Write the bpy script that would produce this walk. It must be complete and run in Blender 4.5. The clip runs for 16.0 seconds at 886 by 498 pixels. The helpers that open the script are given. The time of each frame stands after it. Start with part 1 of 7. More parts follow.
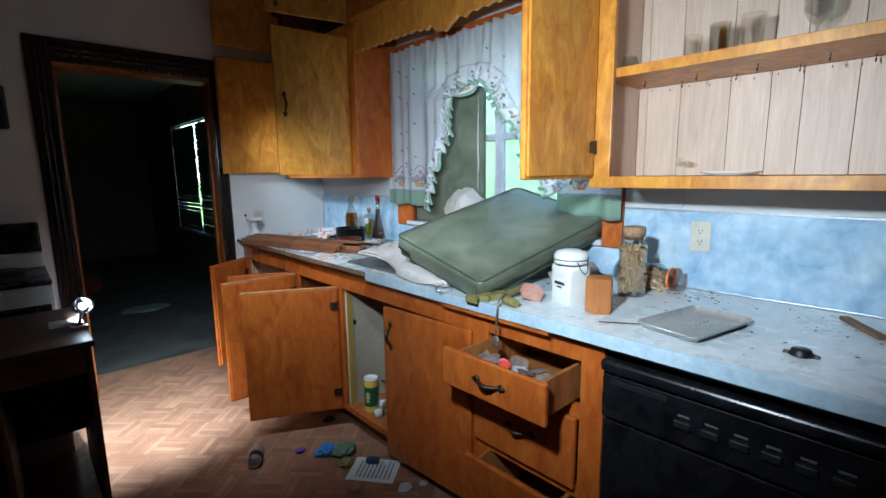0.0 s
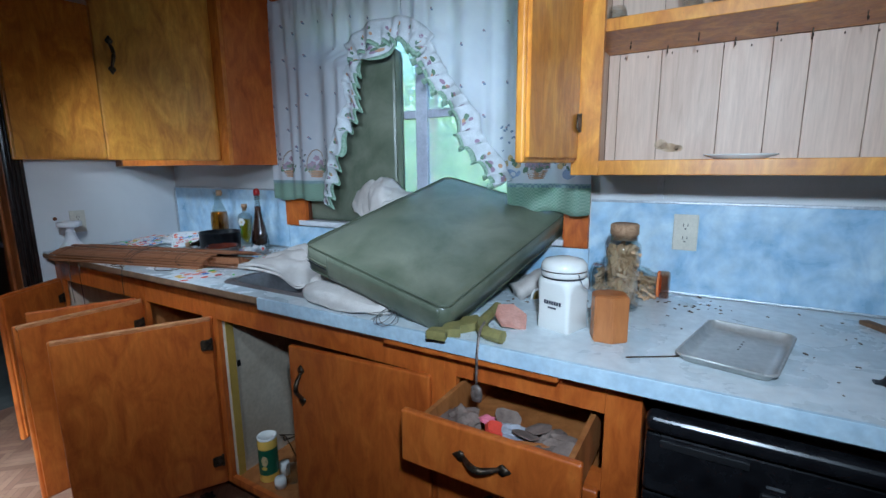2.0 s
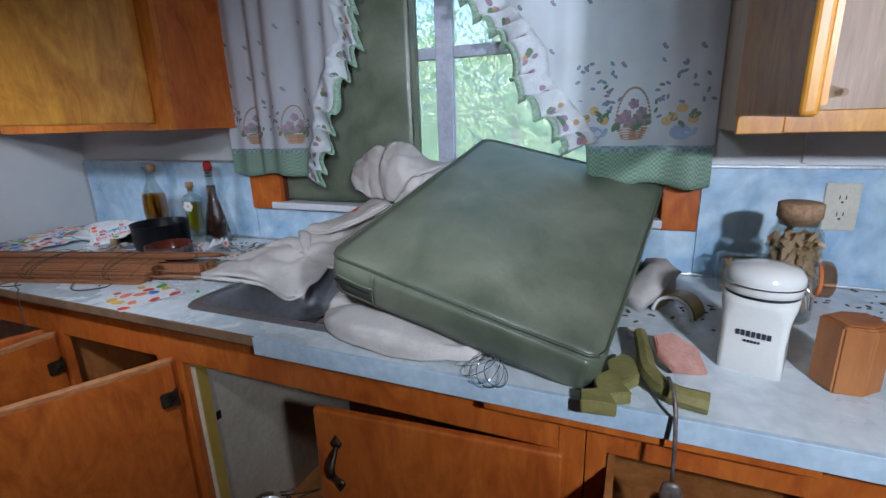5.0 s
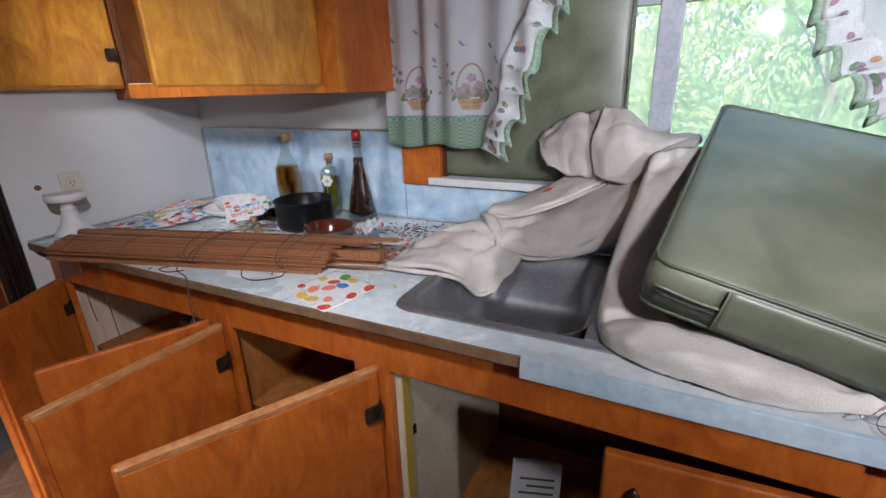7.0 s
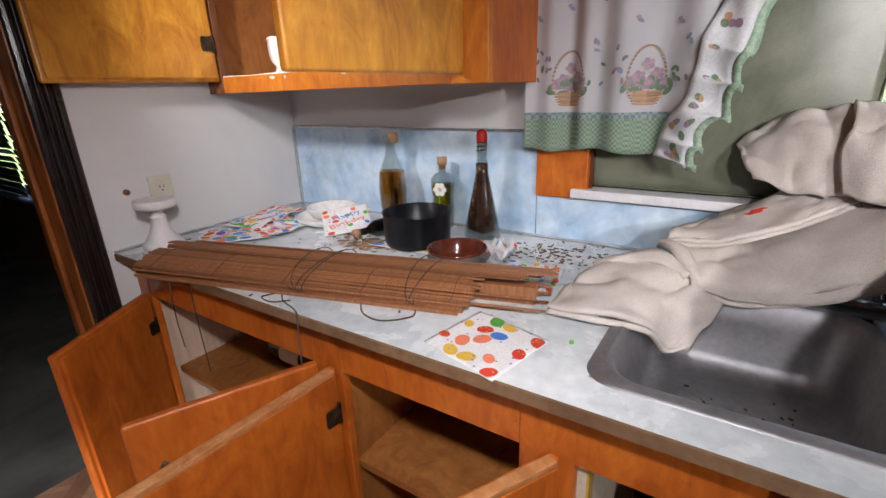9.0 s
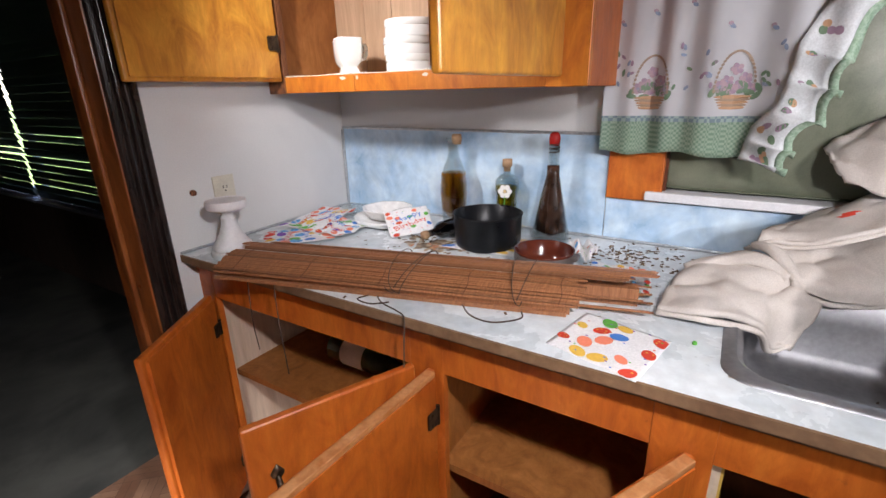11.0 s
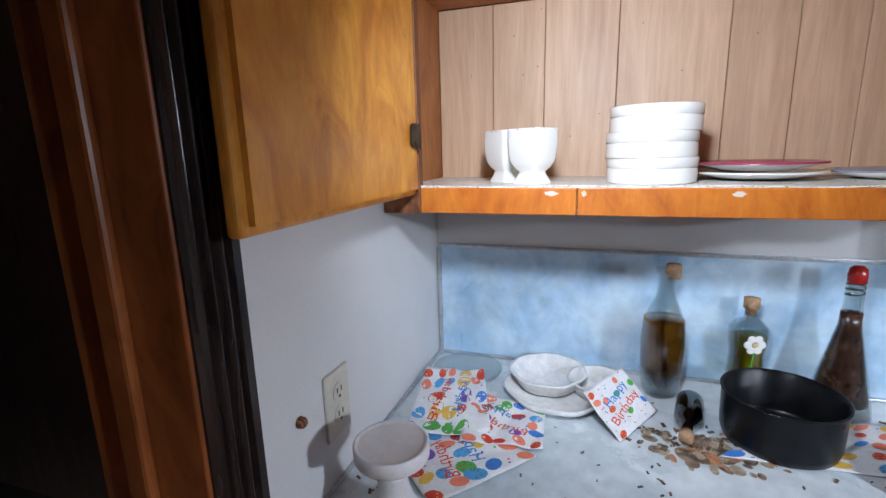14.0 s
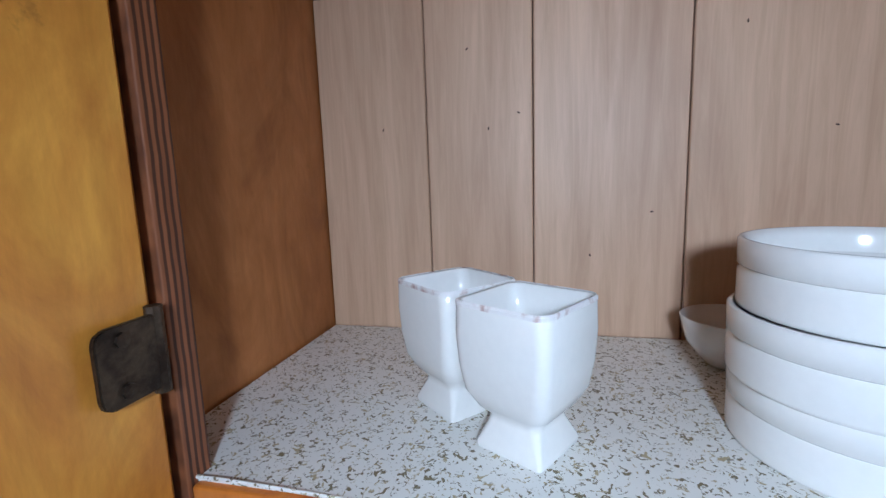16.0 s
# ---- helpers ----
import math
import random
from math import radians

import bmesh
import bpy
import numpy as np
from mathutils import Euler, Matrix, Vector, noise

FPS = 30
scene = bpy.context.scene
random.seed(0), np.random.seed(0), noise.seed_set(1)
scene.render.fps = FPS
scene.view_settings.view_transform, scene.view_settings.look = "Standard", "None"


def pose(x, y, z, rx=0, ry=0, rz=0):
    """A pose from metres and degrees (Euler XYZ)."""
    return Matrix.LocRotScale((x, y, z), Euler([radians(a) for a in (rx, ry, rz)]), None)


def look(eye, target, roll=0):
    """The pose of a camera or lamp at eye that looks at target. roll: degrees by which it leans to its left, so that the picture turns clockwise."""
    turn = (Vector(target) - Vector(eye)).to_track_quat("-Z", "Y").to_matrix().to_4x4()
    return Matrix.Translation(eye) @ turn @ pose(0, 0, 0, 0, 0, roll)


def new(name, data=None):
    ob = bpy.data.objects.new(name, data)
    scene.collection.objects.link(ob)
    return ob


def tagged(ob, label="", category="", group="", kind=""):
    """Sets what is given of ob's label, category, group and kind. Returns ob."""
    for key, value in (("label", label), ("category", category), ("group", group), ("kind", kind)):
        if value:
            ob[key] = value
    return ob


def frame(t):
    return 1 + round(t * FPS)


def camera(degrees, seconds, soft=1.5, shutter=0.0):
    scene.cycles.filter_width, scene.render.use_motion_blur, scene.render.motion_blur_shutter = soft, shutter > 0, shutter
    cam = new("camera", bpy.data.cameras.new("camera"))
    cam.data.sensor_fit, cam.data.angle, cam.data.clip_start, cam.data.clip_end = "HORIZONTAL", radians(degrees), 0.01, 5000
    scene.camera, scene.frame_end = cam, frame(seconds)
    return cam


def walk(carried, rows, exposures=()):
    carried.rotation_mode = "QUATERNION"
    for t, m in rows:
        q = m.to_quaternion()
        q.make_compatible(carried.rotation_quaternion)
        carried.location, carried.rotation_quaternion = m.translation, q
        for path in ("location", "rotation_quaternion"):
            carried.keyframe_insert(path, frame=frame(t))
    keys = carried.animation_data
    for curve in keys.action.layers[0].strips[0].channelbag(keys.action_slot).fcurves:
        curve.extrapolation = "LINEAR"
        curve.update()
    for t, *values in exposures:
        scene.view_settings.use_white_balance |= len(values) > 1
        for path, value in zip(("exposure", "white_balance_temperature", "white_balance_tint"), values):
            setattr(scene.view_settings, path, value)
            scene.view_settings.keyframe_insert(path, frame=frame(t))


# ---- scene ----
cam = camera(87.6, 16.0)
PATH = [
    (0, (-1.857, -3.397, 1.351), (-0.511, -1.953, 1.031), -0.7),
    (0.5, (-1.865, -3.321, 1.34), (-0.427, -1.97, 1.008), -0.4),
    (1, (-1.808, -3.217, 1.323), (-0.281, -1.972, 0.979), -0.3),
    (1.5, (-1.699, -3.044, 1.335), (-0.09, -1.911, 0.981), -0.5),
    (2, (-1.635, -2.888, 1.327), (0.057, -1.884, 0.97), -0.5),
    (2.5, (-1.606, -2.681, 1.344), (0.157, -1.806, 0.993), -0.7),
    (3, (-1.567, -2.567, 1.348), (0.238, -1.784, 0.988), -0.9),
    (5.5, (-1.352, -2.23, 1.338), (0.401, -1.467, 0.75), -1.8),
    (6, (-1.37, -2.063, 1.351), (0.358, -1.279, 0.72), -1.8),
    (6.5, (-1.397, -1.951, 1.342), (0.309, -1.125, 0.706), -1.8),
    (7, (-1.352, -1.831, 1.337), (0.328, -0.966, 0.682), -1.8),
    (7.5, (-1.264, -1.662, 1.328), (0.384, -0.739, 0.67), -2.0),
    (8, (-1.229, -1.563, 1.32), (0.391, -0.59, 0.665), -1.9),
    (8.5, (-1.227, -1.517, 1.327), (0.364, -0.498, 0.672), -2.0),
    (9, (-1.229, -1.488, 1.324), (0.346, -0.441, 0.673), -2.0),
    (11.5, (-1.369, -1.132, 1.341), (0.256, -0.157, 0.702), -1.2),
    (12, (-1.291, -0.928, 1.358), (0.373, -0.007, 0.739), -1.0),
    (12.5, (-1.243, -0.772, 1.359), (0.484, 0.053, 0.778), -0.7),
    (13, (-1.221, -0.575, 1.388), (0.557, 0.174, 0.861), -1.0),
    (13.5, (-1.208, -0.447, 1.422), (0.615, 0.227, 0.951), -1.3),
    (14, (-1.129, -0.391, 1.45), (0.727, 0.228, 1.034), -1.5),
    (14.5, (-0.895, -0.358, 1.491), (0.984, 0.224, 1.128), -1.6),
    (15, (-0.671, -0.319, 1.539), (1.226, 0.221, 1.208), -1.5),
    (15.5, (-0.561, -0.294, 1.568), (1.348, 0.212, 1.254), -1.9),
    (16, (-0.528, -0.292, 1.562), (1.394, 0.175, 1.263), -2.0),
]
EXPOSURES = [(0.0, 2.45, 5500, 3), (1.5, 2.15, 5200, 4), (3.2, 1.7, 5000, 5), (5.3, 1.8, 5800, 15), (7.0, 2.2, 6400, 18), (9.0, 2.5, 7000, 22), (12.0, 2.75, 6500, 18), (13.0, 2.75, 5600, 14), (14.5, 2.35, 5800, 12), (15.0, 2.15, 5800, 10), (16.0, 1.85, 5050, 10)]
walk(cam, [(t, look(eye, target, roll)) for t, eye, target, roll in PATH], EXPOSURES)

# ---- light ----
world = bpy.data.worlds.new("sky")
scene.world = world
world.use_nodes = True
_nt = world.node_tree
_sky = _nt.nodes.new("ShaderNodeTexSky")
_sky.sky_type = "NISHITA"
_sky.sun_disc = False
_sky.sun_elevation, _sky.sun_rotation = radians(45), radians(231)
_nt.links.new(_sky.outputs[0], _nt.nodes["Background"].inputs[0])
_nt.nodes["Background"].inputs[1].default_value = 0.15


def lamp(name, kind, eye, target, watts, size=0.1, colour=(1, 1, 1)):
    data = bpy.data.lights.new(name, kind)
    data.energy, data.color = watts, colour
    if kind == "AREA":
        data.shape, data.size = "DISK", size
    elif kind == "SUN":
        data.angle = size
    else:
        data.shadow_soft_size = size
    ob = new(name, data)
    ob.matrix_world = look(eye, target)
    return ob


lamp("sun", "SUN", (-5, -4, 8), (3, 0, 0), 5.0, radians(0.5), (1, 0.96, 0.9))
# fixed spots, all lit, added for the one carried torch: start, sink, wall cabinet
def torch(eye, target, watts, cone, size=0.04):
    ob = lamp("torch_stand_in", "SPOT", eye, target, watts, size, (0.92, 0.97, 1.0))
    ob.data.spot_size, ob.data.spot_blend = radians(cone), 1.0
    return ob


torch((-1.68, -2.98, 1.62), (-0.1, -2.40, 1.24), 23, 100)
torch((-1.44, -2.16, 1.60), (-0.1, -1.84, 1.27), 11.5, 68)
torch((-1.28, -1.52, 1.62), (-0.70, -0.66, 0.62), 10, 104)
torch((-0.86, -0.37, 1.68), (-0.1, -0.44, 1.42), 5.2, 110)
# the small lamp left burning on the desk
_beam = lamp("desk_lamp_beam", "SPOT", (-1.655, -0.985, 0.83), (-1.42, -0.42, 0.0), 26, 0.02, (0.9, 0.96, 1.0))
_beam.data.spot_size, _beam.data.spot_blend = radians(96), 1.0


# ---- materials ----
def mat(name, build):
    m = bpy.data.materials.new(name)
    m.use_nodes = True
    nt = m.node_tree
    build(nt, nt.nodes["Principled BSDF"])
    return m


def node(nt, kind, **kw):
    n = nt.nodes.new("ShaderNode" + kind)
    for k, v in kw.items():
        if k in n.inputs:
            n.inputs[k].default_value = v
    return n


def coords(nt, scale=(1, 1, 1), world_space=False):
    tc = node(nt, "TexCoord")
    mp = node(nt, "Mapping")
    mp.inputs["Scale"].default_value = scale
    if world_space:
        g = node(nt, "NewGeometry")
        nt.links.new(g.outputs["Position"], mp.inputs[0])
    else:
        nt.links.new(tc.outputs["Object"], mp.inputs[0])
    return mp.outputs[0]


def noise_tex(nt, vec, scale, detail=4.0, rough=0.55, distort=0.0):
    n = node(nt, "TexNoise", Scale=scale, Detail=detail, Roughness=rough, Distortion=distort)
    nt.links.new(vec, n.inputs["Vector"])
    return n.outputs["Fac"]


def ramp(nt, fac, stops):
    r = nt.nodes.new("ShaderNodeValToRGB")
    el = r.color_ramp.elements
    while len(el) < len(stops):
        el.new(0.5)
    for e, (p, c) in zip(el, stops):
        e.position, e.color = p, (*c, 1)
    nt.links.new(fac, r.inputs[0])
    return r.outputs[0]


def mixc(nt, fac, a, b, mode="MIX"):
    m = nt.nodes.new("ShaderNodeMix")
    m.data_type, m.blend_type = "RGBA", mode
    for sock, v in ((m.inputs[0], fac), (m.inputs[6], a), (m.inputs[7], b)):
        if hasattr(v, "is_linked"):
            nt.links.new(v, sock)
        else:
            sock.default_value = v if isinstance(v, (int, float)) else (*v, 1)
    return m.outputs[2]


def bump(nt, bs, height, strength=0.2, dist=0.002):
    b = node(nt, "Bump", Strength=strength, Distance=dist)
    nt.links.new(height, b.inputs["Height"])
    nt.links.new(b.outputs[0], bs.inputs["Normal"])


def surface(name, c1, c2, scale=6.0, rough=0.5, grain=(1, 1, 1), fine=60.0, relief=0.15, metal=0.0, spread=(0.35, 0.65), rough_var=0.1, random_tone=0.0, tone=0.14):
    """Two-scale variation between two colours, with fine relief."""
    def build(nt, bs):
        v = coords(nt, grain, True)
        big, small = noise_tex(nt, v, scale, 5, 0.6, 0.4), noise_tex(nt, v, fine, 3)
        col = ramp(nt, big, [(spread[0], c1), (spread[1], c2)])
        shade = ramp(nt, small, [(0.3, (1 - tone,) * 3), (0.7, (1 + tone * 0.4,) * 3)])
        col = mixc(nt, 1.0, col, shade, "MULTIPLY")
        if random_tone:
            oi = node(nt, "ObjectInfo")
            col = mixc(nt, 1.0, col, ramp(nt, oi.outputs["Random"], [(0.0, (1 - random_tone,) * 3), (1.0, (1 + random_tone * 0.5,) * 3)]), "MULTIPLY")
        nt.links.new(col, bs.inputs["Base Color"])
        rr = node(nt, "MapRange")
        rr.inputs["To Min"].default_value, rr.inputs["To Max"].default_value = max(0.03, rough - rough_var), min(1, rough + rough_var)
        nt.links.new(big, rr.inputs[0])
        nt.links.new(rr.outputs[0], bs.inputs["Roughness"])
        bs.inputs["Metallic"].default_value = metal
        bump(nt, bs, small, relief)
    return mat(name, build)


def varnished(name, c_light, c_mid, c_dark, rough=0.32, grain=(9, 9, 1.6)):
    """Varnished veneer: blotchy figure, stretched grain, worn spots."""
    def build(nt, bs):
        v = coords(nt, grain, True)
        blot = noise_tex(nt, coords(nt, (5.5, 5.5, 2.6), True), 2.4, 6, 0.64, 1.15)
        line = noise_tex(nt, v, 7.0, 7, 0.7, 0.5)
        wide = noise_tex(nt, coords(nt, (1, 1, 1), True), 1.3, 3)
        col = ramp(nt, blot, [(0.29, c_dark), (0.49, c_mid), (0.70, c_light)])
        col = mixc(nt, 0.75, col, ramp(nt, line, [(0.3, (0.72, 0.68, 0.62)), (0.65, (1.05, 1.05, 1.05))]), "MULTIPLY")
        col = mixc(nt, 0.6, col, ramp(nt, wide, [(0.35, (0.82, 0.78, 0.72)), (0.65, (1.08, 1.08, 1.05))]), "MULTIPLY")
        grime = noise_tex(nt, coords(nt, (1, 1, 1), True), 34, 5, 0.7)
        col = mixc(nt, ramp(nt, grime, [(0.66, (0, 0, 0)), (0.78, (0.5, 0.5, 0.5))]), col, (0.09, 0.035, 0.012))
        nt.links.new(col, bs.inputs["Base Color"])
        r = node(nt, "MapRange")
        r.inputs["To Min"].default_value, r.inputs["To Max"].default_value = rough - 0.08, rough + 0.16
        nt.links.new(grime, r.inputs[0])
        nt.links.new(r.outputs[0], bs.inputs["Roughness"])
        bump(nt, bs, line, 0.08, 0.001)
    return mat(name, build)


def panel_wood(name, c1, c2, rough=0.5):
    """Printed panelling with long vertical grain."""
    def build(nt, bs):
        v = coords(nt, (14, 14, 0.9), True)
        line = noise_tex(nt, v, 6.0, 8, 0.72, 0.6)
        v2 = coords(nt, (5, 5, 0.6), True)
        wide = noise_tex(nt, v2, 2.6, 4, 0.6, 1.4)
        col = ramp(nt, wide, [(0.3, c2), (0.7, c1)])
        col = mixc(nt, 0.7, col, ramp(nt, line, [(0.3, (0.74, 0.70, 0.66)), (0.62, (1.04, 1.04, 1.04))]), "MULTIPLY")
        oi = node(nt, "ObjectInfo")
        col = mixc(nt, 1.0, col, ramp(nt, oi.outputs["Random"], [(0, (0.9, 0.88, 0.86)), (1, (1.05, 1.05, 1.05))]), "MULTIPLY")
        nt.links.new(col, bs.inputs["Base Color"])
        bs.inputs["Roughness"].default_value = rough
        bump(nt, bs, line, 0.1, 0.001)
    return mat(name, build)


def plain(name, c, rough=0.5, metal=0.0, **kw):
    c2 = tuple(min(1, k * kw.get("low", 0.86)) for k in c)
    return surface(name, c2, c, scale=kw.get("scale", 14), rough=rough, metal=metal, fine=kw.get("fine", 160), relief=kw.get("relief", 0.06), tone=kw.get("tone", 0.08), rough_var=kw.get("rough_var", 0.06))


def glass(name, c=(1, 1, 1), rough=0.02, ior=1.45):
    def build(nt, bs):
        bs.inputs["Base Color"].default_value = (*c, 1)
        bs.inputs["Transmission Weight"].default_value = 1.0
        bs.inputs["Roughness"].default_value = rough
        bs.inputs["IOR"].default_value = ior
    return mat(name, build)


ORANGE = varnished("orange_varnish", (0.78, 0.385, 0.055), (0.61, 0.255, 0.032), (0.42, 0.145, 0.019))
BASEWOOD = varnished("brown_varnish", (0.62, 0.178, 0.027), (0.50, 0.122, 0.017), (0.34, 0.070, 0.010), 0.34)
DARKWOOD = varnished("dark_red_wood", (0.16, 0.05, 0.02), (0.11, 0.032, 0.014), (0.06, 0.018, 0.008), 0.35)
SHELFWOOD = varnished("shelf_wood", (0.48, 0.20, 0.06), (0.38, 0.145, 0.037), (0.26, 0.09, 0.021), 0.5)


def ply_build(nt, bs):
    v = coords(nt, (1, 1, 1), True)
    w = node(nt, "TexWave", Scale=62.0, Distortion=1.2, Detail=2.0)
    w.inputs["Detail Scale"].default_value = 0.6
    nt.links.new(v, w.inputs["Vector"])
    col = ramp(nt, w.outputs["Fac"], [(0.25, (0.07, 0.022, 0.010)), (0.6, (0.30, 0.11, 0.04))])
    col = mixc(nt, 0.7, col, ramp(nt, noise_tex(nt, coords(nt, (40, 40, 2), True), 3, 5), [(0.3, (0.5, 0.45, 0.4)), (0.7, (1.1, 1.1, 1.1))]), "MULTIPLY")
    nt.links.new(col, bs.inputs["Base Color"])
    bs.inputs["Roughness"].default_value = 0.55


PLYEDGE = mat("ply_edge", ply_build)
PANELS = panel_wood("pink_panelling", (0.66, 0.45, 0.29), (0.53, 0.345, 0.215))
# the same boards lightened in colour, as lamplight whitens the right cabinet
PANELS_PALE_LIT = panel_wood("pale_lit_panelling", (0.74, 0.59, 0.46), (0.64, 0.48, 0.36))
WALL = surface("wall_paint", (0.60, 0.60, 0.60), (0.70, 0.70, 0.69), 1.5, 0.55, fine=240, relief=0.08, tone=0.05)
CEILING = surface("ceiling_paint", (0.55, 0.55, 0.53), (0.66, 0.66, 0.64), 1.5, 0.8, fine=120)
BLUE = surface("blue_laminate", (0.33, 0.50, 0.68), (0.60, 0.74, 0.84), 8.0, 0.30, fine=24, relief=0.03, spread=(0.38, 0.64))
COUNTER = surface("counter_laminate", (0.55, 0.63, 0.67), (0.74, 0.785, 0.80), 5.0, 0.28, fine=36, relief=0.03, spread=(0.3, 0.6))
EDGE_STRIP = surface("edge_strip", (0.42, 0.55, 0.66), (0.56, 0.68, 0.76), 9, 0.35, fine=60)
BAREWOOD = surface("bare_edge", (0.13, 0.066, 0.032), (0.25, 0.145, 0.075), 9, 0.8, relief=0.4)
TRIM = surface("black_brown_trim", (0.012, 0.008, 0.007), (0.028, 0.018, 0.015), 8, 0.22, (6, 6, 1), relief=0.1)
JAMB = varnished("jamb_red", (0.40, 0.135, 0.036), (0.27, 0.084, 0.023), (0.13, 0.04, 0.013), 0.28)
METAL_TRIM = surface("alu_moulding", (0.45, 0.47, 0.5), (0.62, 0.64, 0.66), 40, 0.4, metal=0.8, fine=200)
STEEL = surface("sink_steel", (0.26, 0.26, 0.275), (0.38, 0.38, 0.395), 5, 0.46, fine=70, metal=0.8, relief=0.05)
CHROME = plain("chrome", (0.7, 0.7, 0.72), 0.12, 1.0)
BRONZE = surface("old_bronze", (0.035, 0.025, 0.018), (0.12, 0.085, 0.055), 60, 0.45, metal=0.8, fine=300, relief=0.3)
VINYL = surface("green_vinyl", (0.098, 0.115, 0.076), (0.205, 0.215, 0.155), 5.5, 0.34, fine=420, relief=0.12, spread=(0.36, 0.72), rough_var=0.12)
VINYL_EDGE = plain("vinyl_piping", (0.085, 0.098, 0.062), 0.4)
BLACK = surface("black_enamel", (0.004, 0.004, 0.005), (0.012, 0.012, 0.014), 12, 0.27, fine=150, relief=0.03)
BLACK_MATT = plain("black_plastic", (0.012, 0.012, 0.013), 0.45)
WHITE_CHINA = plain("white_china", (0.80, 0.785, 0.735), 0.12, relief=0.0, low=0.965, tone=0.02, scale=5, rough_var=0.04)
WHITE_PAINT = plain("white_paint", (0.72, 0.72, 0.74), 0.4)
IVORY = plain("ivory_plastic", (0.70, 0.66, 0.55), 0.35)
FRAME_PAINT = surface("grey_lilac_frame", (0.34, 0.35, 0.42), (0.50, 0.51, 0.58), 10, 0.6, fine=90, relief=0.3)
CLOTH = surface("wool_cloth", (0.50, 0.445, 0.40), (0.65, 0.60, 0.555), 7, 0.95, fine=420, relief=0.7)
CORK = surface("cork", (0.30, 0.17, 0.09), (0.48, 0.30, 0.17), 120, 0.9, fine=400, relief=0.5)


def thin_glass(name, tint=(0.95, 0.97, 0.96), gloss=0.03):
    """Thin clear glass: sees through, with mirror gloss by Fresnel."""
    def build(nt, bs):
        tr, gl, mx = node(nt, "BsdfTransparent"), node(nt, "BsdfGlossy", Roughness=gloss), node(nt, "MixShader")
        tr.inputs[0].default_value = (*tint, 1)
        lw, pw = node(nt, "LayerWeight", Blend=0.5), node(nt, "Math")
        pw.operation = "POWER"
        pw.inputs[1].default_value = 2.4
        nt.links.new(lw.outputs["Facing"], pw.inputs[0])
        mr = node(nt, "MapRange")
        mr.inputs["To Min"].default_value, mr.inputs["To Max"].default_value = 0.08, 0.6
        nt.links.new(pw.outputs[0], mr.inputs[0])
        nt.links.new(mr.outputs[0], mx.inputs[0])
        nt.links.new(tr.outputs[0], mx.inputs[1])
        nt.links.new(gl.outputs[0], mx.inputs[2])
        nt.links.new(mx.outputs[0], nt.nodes["Material Output"].inputs[0])
    return mat(name, build)


GLASS = thin_glass("clear_glass", (0.90, 0.925, 0.92))


CLEAR_GLASS = thin_glass("bright_clear_glass", (0.975, 0.985, 0.98))


def pane_build(nt, bs):
    """Window glass with a thin film of dust, its pale translucent part adding haze."""
    tr, gl, mx = node(nt, "BsdfTransparent"), node(nt, "BsdfGlossy", Roughness=0.04), node(nt, "MixShader")
    mx.inputs[0].default_value = 0.05
    nt.links.new(tr.outputs[0], mx.inputs[1])
    nt.links.new(gl.outputs[0], mx.inputs[2])
    film, mx2 = node(nt, "BsdfTranslucent"), node(nt, "MixShader")
    film.inputs[0].default_value = (0.8, 0.82, 0.8, 1)
    dust = node(nt, "MapRange")
    dust.inputs["To Min"].default_value, dust.inputs["To Max"].default_value = 0.20, 0.45
    nt.links.new(noise_tex(nt, coords(nt, (1, 1, 1), True), 5, 5, 0.7), dust.inputs[0])
    nt.links.new(dust.outputs[0], mx2.inputs[0])
    nt.links.new(mx.outputs[0], mx2.inputs[1])
    nt.links.new(film.outputs[0], mx2.inputs[2])
    nt.links.new(mx2.outputs[0], nt.nodes["Material Output"].inputs[0])


PANE = mat("window_glass", pane_build)


